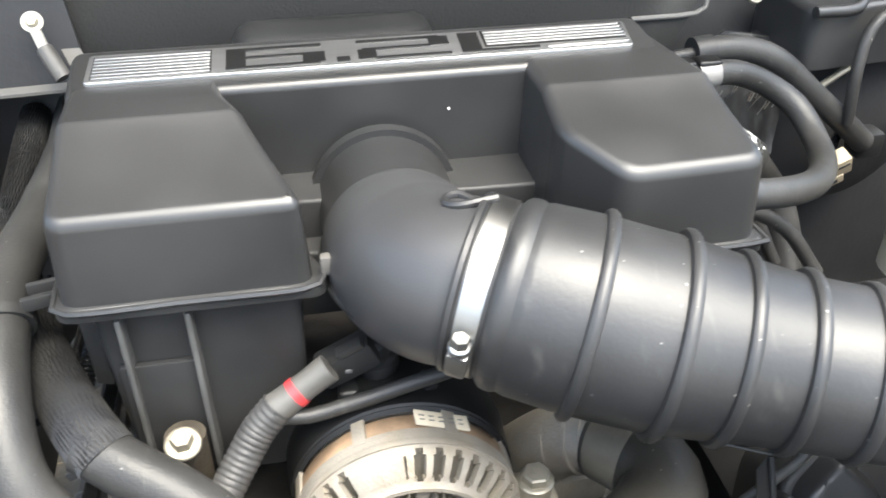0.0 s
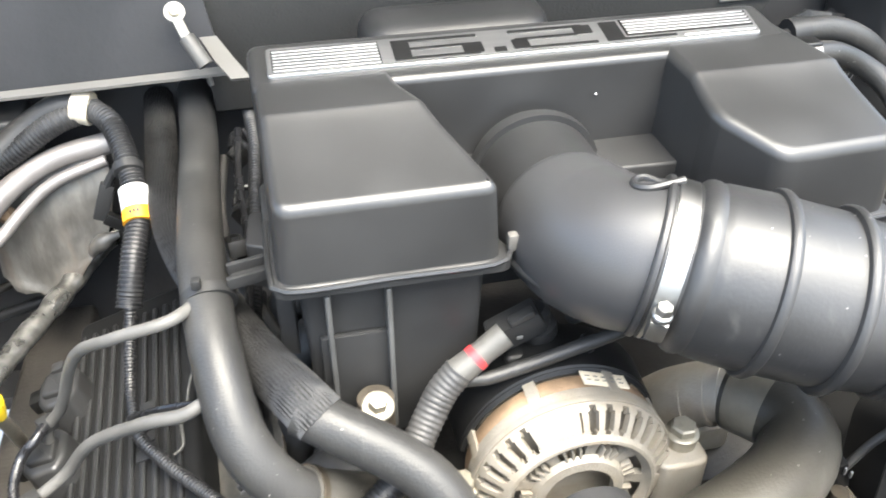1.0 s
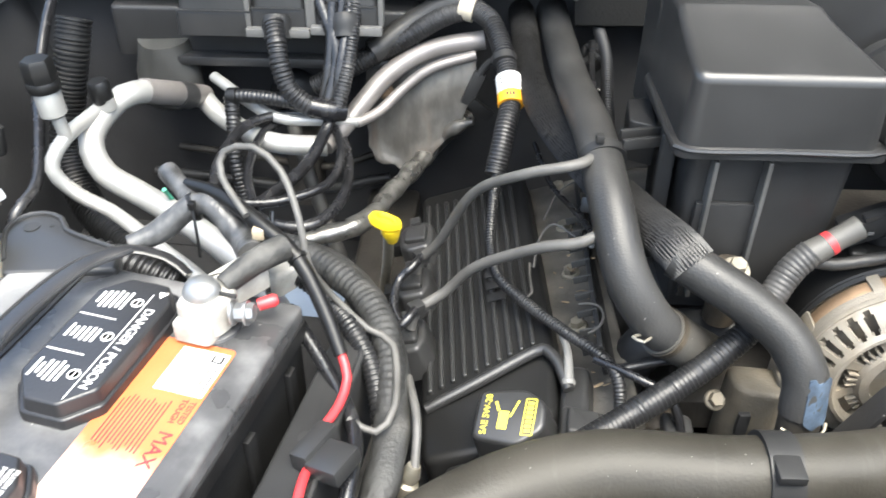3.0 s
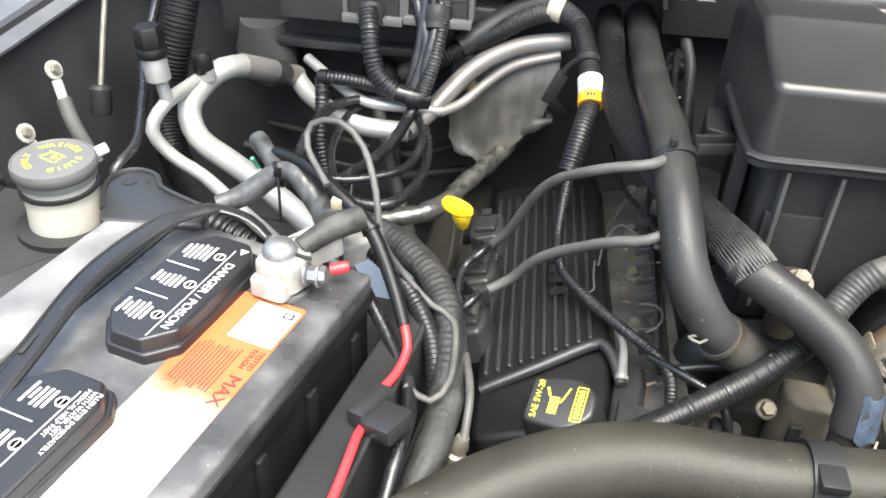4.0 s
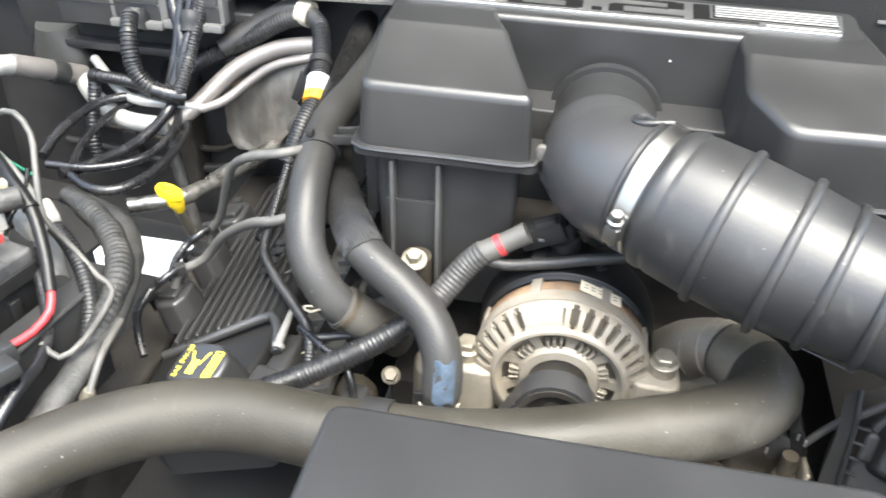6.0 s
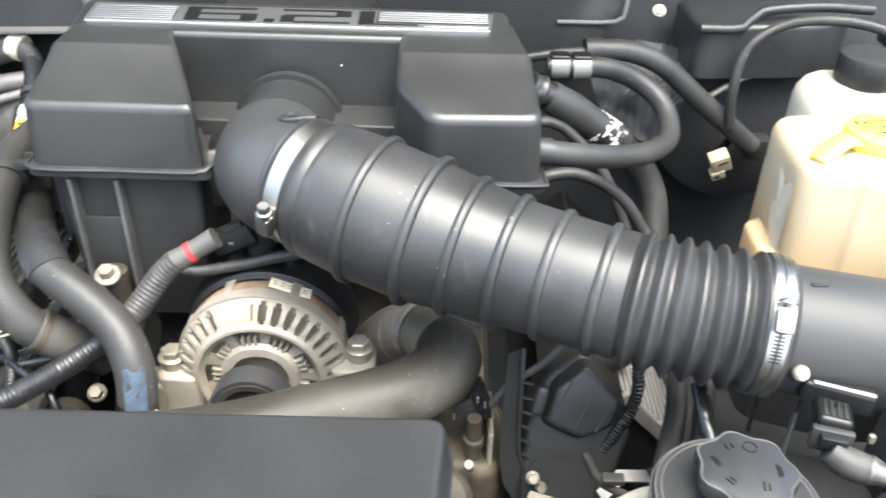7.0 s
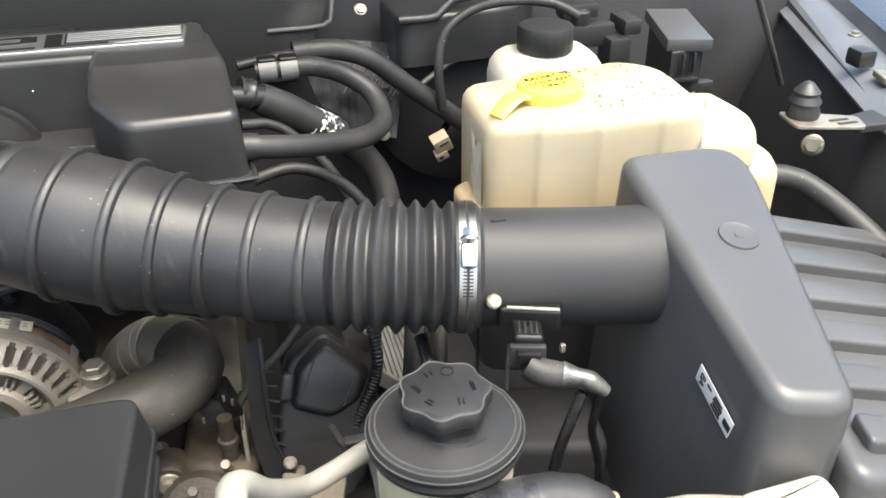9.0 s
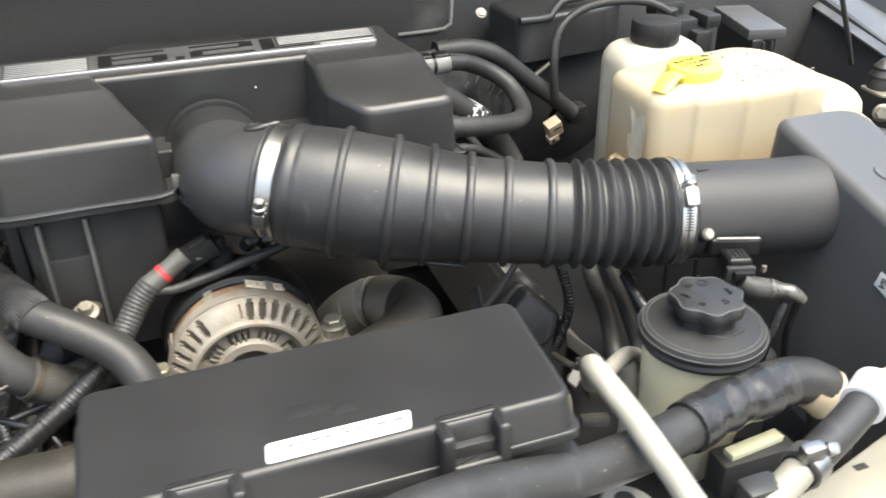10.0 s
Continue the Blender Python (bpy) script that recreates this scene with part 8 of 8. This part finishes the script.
part("line", tube([(0.505, 0.79, 1.04), (0.500, 0.79, 1.09), (0.510, 0.80, 1.135), (0.55, 0.81, 1.16), (0.60, 0.80, 1.17), (0.65, 0.79, 1.165), (0.68, 0.78, 1.15)], 0.006, 12), HOSE, bb, "grey vacuum line")
part("stay", tube([(0.47, 0.83, 1.05), (0.52, 0.83, 1.085), (0.57, 0.84, 1.10)], 0.004, 8), ZINC, bb)

prop = thing("fender_bumper", (0.84, 0.525, 1.09), "black rubber hood bumper on a zinc bracket", "bumper")
part("bracket", slab([(0.815, 0.500), (0.885, 0.480), (0.895, 0.510), (0.82, 0.545)], 1.094, 1.097, 0.008, 0.0005), ZINC, prop)
part("bumper", lathe([(0.017, 1.097), (0.018, 1.102), (0.0155, 1.109), (0.0155, 1.111), (0.017, 1.114), (0.013, 1.121), (0.014, 1.125), (0.006, 1.134), (0.002, 1.136)], Matrix.Translation((0.838, 0.526, 0)), 24), RUBBER, prop)
part("bolt", hexhead(axis_m((0.884, 0.555, 1.045), (-0.6, -0.7, 0.3)), 0.009, 0.007, 1.4), ZINC, prop)
part("slot", rbox(0.868, 0.505, 1.0973, 0.022, 0.004, 0.001, 0), INK, prop)
part("slot", rbox(0.872, 0.495, 1.0973, 0.022, 0.004, 0.001, 0), INK, prop)
part("stay", slab([(0.885, 0.49), (0.93, 0.49), (0.93, 0.53), (0.885, 0.52)], 1.086, 1.094, 0.004, 0.002), PLASTIC_D, prop)
solo("prop_rod", tube([(0.868, 0.612, 1.10), (0.835, 0.60, 1.155), (0.800, 0.59, 1.215), (0.75, 0.57, 1.30)], 0.0035, 10), HOSE, "slim grey strut rising from the fender", "rod")
fc = thing("fender_catch", (0.99, 0.59, 1.1), "black catch and bright bolts on the fender flange", "bracket")
part("catch", slab([(0.970, 0.565), (1.010, 0.55), (1.020, 0.58), (0.980, 0.60)], 1.105, 1.112, 0.004, 0.002), ZINC, fc)
part("block", rbox(0.990, 0.635, 1.115, 0.024, 0.028, 0.022, 0.005), PLASTIC, fc)
part("bolt", hexhead(Matrix.Translation((1.012, 0.60, 1.107)), 0.007, 0.005, 1.5), STEEL, fc)

# ---- hoses beside the cover ----
pcv = thing("vent_hose", (0.36, 0.70, 1.0), "grey-black vent hose looping beside the engine cover", "hose")
part("loop", tube([(0.318, 0.742, 1.129), (0.342, 0.747, 1.126), (0.375, 0.752, 1.112), (0.405, 0.738, 1.092), (0.410, 0.70, 1.072), (0.386, 0.650, 1.076), (0.340, 0.595, 1.094), (0.29, 0.562, 1.110), (0.245, 0.550, 1.120)], 0.0115, 18, 0.01), HOSE, pcv)
part("cuff", tube([(0.262, 0.553, 1.117), (0.243, 0.5495, 1.1205)], 0.0132, 18, 0.005), PLASTIC, pcv)
hot = thing("vent_hose", (0.45, 0.80, 1.0), "grey-black hose running to the firewall connector", "hose")
part("hose", tube([(0.325, 0.795, 1.128), (0.37, 0.800, 1.128), (0.415, 0.800, 1.112), (0.46, 0.800, 1.075), (0.51, 0.805, 1.035), (0.545, 0.81, 1.005)], 0.0125, 18, 0.01), HOSE, hot)
part("end_clamp", tube([(0.322, 0.795, 1.128), (0.342, 0.797, 1.129)], 0.0148, 18, 0.005), PLASTIC_D, hot)
part("pipe", tube([(0.255, 0.785, 1.122), (0.29, 0.79, 1.126), (0.33, 0.795, 1.128)], 0.006, 12), PLASTIC_D, hot)
part("plug", rbox(0.555, 0.82, 1.0, 0.03, 0.03, 0.03, 0.006), PLASTIC, hot)
tee = thing("vent_tee", (0.30, 0.70, 1.1), "black plastic tee fitting on the cover's side", "fitting")
part("nipple", tube([(0.225, 0.68, 1.125), (0.262, 0.69, 1.118), (0.285, 0.70, 1.110)], 0.011, 18), PLASTIC, tee)
part("connector_bar", tube([(0.274, 0.741, 1.128), (0.324, 0.742, 1.130)], 0.0105, 18, 0.01), PLASTIC_D, tee)
for cx in (0.2875, 0.3115):
    part("sleeve", tube([(cx - 0.0098, 0.741, 1.1285), (cx + 0.0098, 0.7415, 1.1292)], 0.0128, 20, 0.004), PALE_RIB, tee, "grey clamp sleeve")
    part("clip", slab([(cx - 0.0112, 0.734), (cx + 0.0112, 0.734), (cx + 0.0112, 0.752), (cx - 0.0112, 0.752)], 1.1355, 1.1435, 0.004, 0.003), GLOSS, tee)
part("throat", lathe([(0.0165, 0), (0.0180, 0.002), (0.0165, 0.005), (0.0165, 0.010), (0.0180, 0.013), (0.0165, 0.016)], axis_m((0.252, 0.695, 1.122), (0.85, 0.18, -0.33)), 28), PLASTIC, tee)
can = thing("vent_canister", (0.32, 0.70, 1.03), "black cylinder hose with flaking silver print", "hose")
part("cylinder", tube([(0.272, 0.700, 1.112), (0.298, 0.706, 1.095), (0.325, 0.712, 1.075)], [0.017, 0.019, 0.0185], 22, 0.006), HOSE, can)
CP = axis_m((0.325, 0.712, 1.075), (0.03, 0.009, -0.022))
rnd = random.Random(14)
for k in range(120):
    a = rnd.uniform(0, 2 * math.pi)
    d = rnd.uniform(0.004, 0.038)
    part("silver_print", rbox(0.0186, 0, d, 0.0006, 0.002 + 0.004 * rnd.random(), 0.0014 + 0.002 * rnd.random(), 0, CP @ Matrix.Rotation(a, 4, "Z")), WHITE if k % 3 else STEEL, can)
part("printed_end", tube([(0.322, 0.711, 1.0775), (0.362, 0.723, 1.048)], 0.0183, 22, 0.006), HOSE, can, "black sleeve with flaking silver print")
part("lower_hose", tube([(0.352, 0.72, 1.054), (0.385, 0.735, 1.02), (0.41, 0.73, 0.98), (0.415, 0.70, 0.93), (0.41, 0.66, 0.88)], 0.0165, 20), HOSE, can)
solo("thin_hose", tube([(0.25, 0.62, 1.05), (0.30, 0.63, 1.055), (0.35, 0.63, 1.03), (0.385, 0.62, 0.985)], 0.0065, 12), HOSE, "thin grey hose under the vent loop", "hose")
solo("thin_hose", tube([(0.25, 0.68, 1.09), (0.29, 0.69, 1.08), (0.34, 0.68, 1.03), (0.37, 0.66, 0.97)], 0.006, 12), HOSE, "thin grey hose behind the loop", "hose")
sh = sheet([[(0.34, 0.87, 1.09), (0.40, 0.88, 1.115), (0.475, 0.88, 1.10)], [(0.35, 0.85, 1.05), (0.41, 0.85, 1.06), (0.465, 0.85, 1.05)], [(0.37, 0.84, 1.02), (0.41, 0.83, 1.0), (0.45, 0.83, 0.99)]], (0, 0.004, 0))
bmesh.ops.subdivide_edges(sh, edges=sh.edges[:], cuts=4, use_grid_fill=True)
for v in sh.verts:
    v.co += Vector((0, -1, 0.5)) * 0.006 * noise.noise(v.co * 60)
wisps = random.Random(31)
hw = thing("heat_shield", (0.38, 0.84, 1.0), "crumpled dark shiny heat wrap behind hoses", "heat shield")
part("wrap", sh, SHIELD, hw)
# slim bright strips modelled as the glints on the crumpled wrap
for k in range(46):
    q = wisps.random()
    at = (0.395 + 0.055 * q + wisps.gauss(0, 0.008), 0.838 + 0.012 * wisps.random(), 1.078 - 0.016 * q + wisps.gauss(0, 0.018))
    part("glint_strip", rbox(0, 0, 0, 0.0012, 0.0012, 0.008 + 0.012 * wisps.random(), 0.0003, Matrix.Translation(at) @ Matrix.Rotation(radians(wisps.uniform(25, 45)), 4, "Y") @ Matrix.Rotation(radians(wisps.uniform(-20, 20)), 4, "X")), STEEL if k % 3 else CAPGREY, hw, "thin bright strip standing in for a glint")
part("bolt", hexhead(axis_m((0.432, 0.824, 1.000), (0, -1, 0.4)), 0.006, 0.005, 1.5), ZINC, hw)
cn = thing("loose_connector", (0.50, 0.80, 0.98), "tan plastic connector hanging on a wire", "connector")
cm = Matrix.Translation((0.5005, 0.782, 0.998)) @ Matrix.Rotation(radians(-25), 4, "Y") @ Matrix.Rotation(radians(20), 4, "X")
part("shell", rbox(0, 0, 0, 0.023, 0.018, 0.025, 0.002, cm), TAN, cn)
part("shell_slot", rbox(0.002, -0.0092, 0.004, 0.013, 0.001, 0.003, 0.0003, cm), INK, cn)
part("latch", rbox(-0.007, -0.004, -0.015, 0.017, 0.013, 0.013, 0.0015, cm), TAN, cn)
part("latch_slot", rbox(-0.009, -0.0106, -0.015, 0.006, 0.001, 0.005, 0.0003, cm), INK, cn)
part("lead", tube([(0.51, 0.81, 1.0), (0.525, 0.825, 1.01), (0.545, 0.82, 1.005)], 0.005, 10), WIRE, cn)

# driver-side valve cover and clutter under the intake tube
vr = thing("valve_cover", (0.372, 0.665, 0.835), "black plastic valve cover with pale worn ribs", "valve cover", turn=Matrix.Rotation(radians(45), 4, "Y"), local=True)
part("cover", slab([(-0.075, -0.170), (0.08, -0.170), (0.08, 0.22), (-0.075, 0.22)], -0.06, 0.012, 0.010, 0.004, draft=0.004), SHROUD, vr)
for k in range(11):
    x = -0.036 + k * 0.0098
    part("fin", slab([(x, -0.160), (x + 0.0056, -0.160), (x + 0.0056, 0.16), (x, 0.16)], 0.010, 0.0130, 0.0005, 0.0003), PALE_RIB, vr)
part("front_lip", slab([(-0.040, -0.175), (0.080, -0.175), (0.080, -0.167), (-0.040, -0.167)], 0.004, 0.0195, 0.002, 0.002), PALE_RIB, vr, "worn pale front lip")
part("spark_boss", lathe([(0.022, 0), (0.022, 0.02), (0.016, 0.026)], Matrix.Translation((-0.055, -0.12, 0.010)), 24), PLASTIC_D, vr)
ck = thing("bracket_cluster", (0.25, 0.42, 0.80), "dark plastic drive guard with brackets and dusty cast lugs", "bracket")
GUARD = Matrix.Translation((0.0, 0.425, 0.930)) @ Matrix.Rotation(radians(62), 4, "X")


def guard(pts, w0, w1, corner, top, draft=0.0):
    """A moulded panel of the leaning drive guard: x across, height above 0.93 along its face, w towards the front."""
    bm = slab([(x, z) for x, z in pts], w0, w1, corner, top, draft=draft)
    bm.transform(GUARD)
    return bm


part("guard", guard([(0.242, -0.110), (0.318, -0.110), (0.345, -0.030), (0.336, 0.004), (0.299, 0.046), (0.262, 0.022), (0.246, -0.030)], -0.06, 0.0, 0.012, 0.006), PLASTIC_D, ck)
part("hood_panel", guard([(0.263, -0.020), (0.296, -0.034), (0.322, -0.022), (0.332, 0.000), (0.298, 0.036), (0.272, 0.014)], -0.004, 0.016, 0.007, 0.006, 0.006), PLASTIC, ck)
part("side_boss", guard([(0.248, -0.014), (0.262, -0.016), (0.268, 0.010), (0.256, 0.014)], -0.004, 0.010, 0.006, 0.004), PLASTIC, ck)
part("lower_panel", guard([(0.256, -0.060), (0.298, -0.064), (0.306, -0.104), (0.262, -0.106)], -0.004, 0.012, 0.008, 0.006), PLASTIC_D, ck)
for (xa, za), (xb, zb) in (((0.286, 0.022), (0.270, -0.012)), ((0.305, 0.008), (0.290, -0.024)), ((0.322, 0.000), (0.308, -0.026))):
    bm = tube([(xa, za, 0.0150), (xb, zb, 0.0150)], 0.0013, 8, 0.01)
    bm.transform(GUARD)
    part("slit", bm, INK, ck)
num = text_bm("46", 0.016, 0.0006)
pm46 = Matrix.Translation((0.266, 0.311, 0.900)) @ Matrix.Rotation(radians(-20), 4, "Z") @ Matrix.Rotation(radians(24), 4, "X")
num.transform(pm46 @ Matrix.Translation((-0.008, 0.0, 0.0045)))
plate46 = part("cast_plate", rbox(0, 0, 0, 0.056, 0.034, 0.008, 0.003, pm46), CAST_D, ck, "dirty cast plate with raised numerals")
part("numerals", num, GREASE, plate46)
part("pale_bolt", hexhead(axis_m((0.252, 0.372, 0.882), (0, -0.8, 0.6)), 0.0050, 0.007, 1.25), CAST, ck, "pale dusty bolt head")
part("pale_bolt", hexhead(axis_m((0.260, 0.370, 0.872), (0, -0.8, 0.6)), 0.0045, 0.007, 1.2), CAST_D, ck, "pale dusty bolt head")
part("bolt", hexhead(axis_m((0.315, 0.345, 0.90), (0.1, -0.8, 0.8)), 0.006, 0.007, 1.3), GREASE, ck)
for pts, r, m2 in (([(0.338, 0.455, 1.005), (0.343, 0.435, 0.975), (0.345, 0.420, 0.952), (0.341, 0.415, 0.928), (0.330, 0.410, 0.905), (0.317, 0.405, 0.880), (0.310, 0.400, 0.850), (0.306, 0.395, 0.815)], 0.0060, LOOM), ([(0.213, 0.430, 0.912), (0.223, 0.430, 0.929), (0.233, 0.430, 0.943), (0.250, 0.430, 0.958), (0.266, 0.430, 0.976), (0.286, 0.435, 1.000)], 0.0036, WIRE_G),
                   ([(0.375, 0.36, 1.01), (0.38, 0.32, 0.985), (0.40, 0.29, 0.95), (0.41, 0.28, 0.90)], 0.007, WIRE)):
    part("lead", conduit(pts, r, 0.0036, 0.16, 10) if m2 is LOOM else tube(pts, r, 10), m2, ck)
for k in range(3):
    part("cable_pin", rbox(0.425 + 0.018 * k, 0.36 - 0.03 * (k % 2), 0.985, 0.003, 0.003, 0.05, 0.001), CAPGREY if k % 2 else PLASTIC_D, ck)
part("block", slab([(0.40, 0.30), (0.52, 0.27), (0.53, 0.36), (0.41, 0.38)], 0.82, 0.93, 0.02, 0.01), INNER, ck)
for q, sz, m2 in (((0.335, 0.330, 0.895), (0.024, 0.020, 0.018), GREASE), ((0.362, 0.352, 0.905), (0.020, 0.030, 0.014), LEDGE), ((0.392, 0.322, 0.915), (0.018, 0.018, 0.022), PLASTIC), ((0.372, 0.300, 0.900), (0.034, 0.012, 0.010), CAST_D), ((0.318, 0.300, 0.880), (0.030, 0.016, 0.012), LEDGE)):
    part("fitting", rbox(0, 0, 0, *sz, 0.003, Matrix.Translation(q) @ Matrix.Rotation(q[0] * 9, 4, "Z") @ Matrix.Rotation(0.4, 4, "X")), m2, ck)
part("bracket_strip", sheet([[(0.300, 0.330, 0.915), (0.306, 0.322, 0.910)], [(0.318, 0.345, 0.925), (0.324, 0.337, 0.920)], [(0.345, 0.352, 0.918), (0.349, 0.343, 0.913)]], (0, 0.001, -0.003)), PALE_RIB, ck, "worn pale metal strip")

# oily pump body, bracket band and hoses low beside the alternator
pm = thing("pump_casting", (0.19, 0.43, 0.74), "dirt-caked cast pump body with bolts", "pump")
part("casting", slab([(0.150, 0.405), (0.215, 0.385), (0.240, 0.43), (0.225, 0.50), (0.160, 0.50)], 0.72, 0.868, 0.02, 0.012), GREASE, pm)
part("web", slab([(0.2125, 0.400), (0.2165, 0.400), (0.2165, 0.46), (0.2125, 0.46)], 0.74, 0.905, 0.001, 0.002), CAST, pm, "pale dusty web")
part("drum", lathe([(0.034, 0), (0.036, 0.006), (0.036, 0.03), (0.030, 0.036), (0.012, 0.038)], axis_m((0.168, 0.40, 0.820), (-0.1, -0.75, 0.65)), 32), GREASE, pm)
part("stud", lathe([(0.0080, -0.03), (0.0080, 0.014), (0.0100, 0.015), (0.0100, 0.021), (0.0070, 0.022), (0.0070, 0.046)], Matrix.Translation((0.199, 0.410, 0.870)), 14), GREASE, pm)
part("stud", lathe([(0.0048, 0), (0.0048, 0.026), (0.004, 0.028)], axis_m((0.196, 0.400, 0.862), (-0.05, -0.6, 0.8)), 12), CAST, pm)
for q in ((0.133, 0.446, 0.860), (0.163, 0.388, 0.852)):
    part("bolt", hexhead(axis_m(q, (-0.1, -0.6, 0.8)), 0.0055, 0.008, 1.35), CAST_D, pm)
pl = part("plug", rbox(0, 0, 0, 0.034, 0.022, 0.026, 0.003, Matrix.Translation((0.196, 0.430, 0.914)) @ Matrix.Rotation(radians(-18), 4, "Y")), PLASTIC_D, pm)
part("plug_collar", rbox(0, 0, 0, 0.012, 0.026, 0.032, 0.003, Matrix.Translation((0.204, 0.430, 0.923)) @ Matrix.Rotation(radians(-18), 4, "Y")), GLOSS, pl)
for q in ((0.180, 0.4155, 0.912), (0.201, 0.4150, 0.934), (0.208, 0.4150, 0.928)):
    part("metal_clip", rbox(*q, 0.0022, 0.002, 0.007, 0.0005), STEEL_D, pl)
bd = thing("support_band", (0.24, 0.42, 0.80), "curved black steel support band under the intake tube", "bracket")
part("band", sheet([[(0.226, 0.420, 0.985), (0.240, 0.430, 0.985)], [(0.224, 0.404, 0.955), (0.239, 0.412, 0.955)], [(0.222, 0.398, 0.915), (0.239, 0.404, 0.915)], [(0.223, 0.396, 0.880), (0.242, 0.400, 0.882)], [(0.228, 0.392, 0.850), (0.252, 0.394, 0.862)], [(0.246, 0.385, 0.822), (0.272, 0.386, 0.842)], [(0.275, 0.380, 0.800), (0.300, 0.380, 0.825)]], (0.001, 0.002, -0.004)), PLASTIC, bd)
part("lip", tube([(0.240, 0.428, 0.985), (0.239, 0.410, 0.955), (0.239, 0.402, 0.915), (0.242, 0.398, 0.882), (0.252, 0.392, 0.862), (0.272, 0.384, 0.842)], 0.0022, 8), PLASTIC, bd)
for k in range(6):
    part("tooth", rbox(0, 0, 0, 0.011, 0.003, 0.0014, 0.0004, Matrix.Translation((0.244 + 0.0006 * k, 0.408 - 0.002 * k, 0.962 - 0.016 * k)) @ Matrix.Rotation(radians(10 + 6 * k), 4, "Y")), PLASTIC, bd)
for k, (pts, r) in enumerate((([(0.392, 0.47, 0.970), (0.385, 0.44, 0.955), (0.370, 0.38, 0.950), (0.352, 0.33, 0.940), (0.345, 0.29, 0.90)], 0.0095),
                            ([(0.415, 0.46, 0.965), (0.405, 0.42, 0.955), (0.388, 0.36, 0.948), (0.380, 0.32, 0.930), (0.385, 0.28, 0.88)], 0.0085))):
    solo("coolant_line", tube(pts, r, 12, 0.01), HOSE, "dusty black rubber line under the intake tube", "hose", group="lines under the intake tube")
ln = thing("steel_line", (0.30, 0.30, 0.9), "thin steel line with a brown rusty fitting", "pipe")
part("line", tube([(0.290, 0.345, 0.940), (0.300, 0.310, 0.945), (0.325, 0.285, 0.955), (0.345, 0.27, 0.945)], 0.0035, 10), IRON, ln)
part("fitting", lathe([(0.006, 0), (0.010, 0.003), (0.010, 0.014), (0.006, 0.018)], axis_m((0.342, 0.272, 0.945), (0.6, -0.3, 0.1)), 6), GREASE, ln)
part("clip", rbox(0.305, 0.306, 0.956, 0.018, 0.010, 0.006, 0.002), PLASTIC_D, ln)
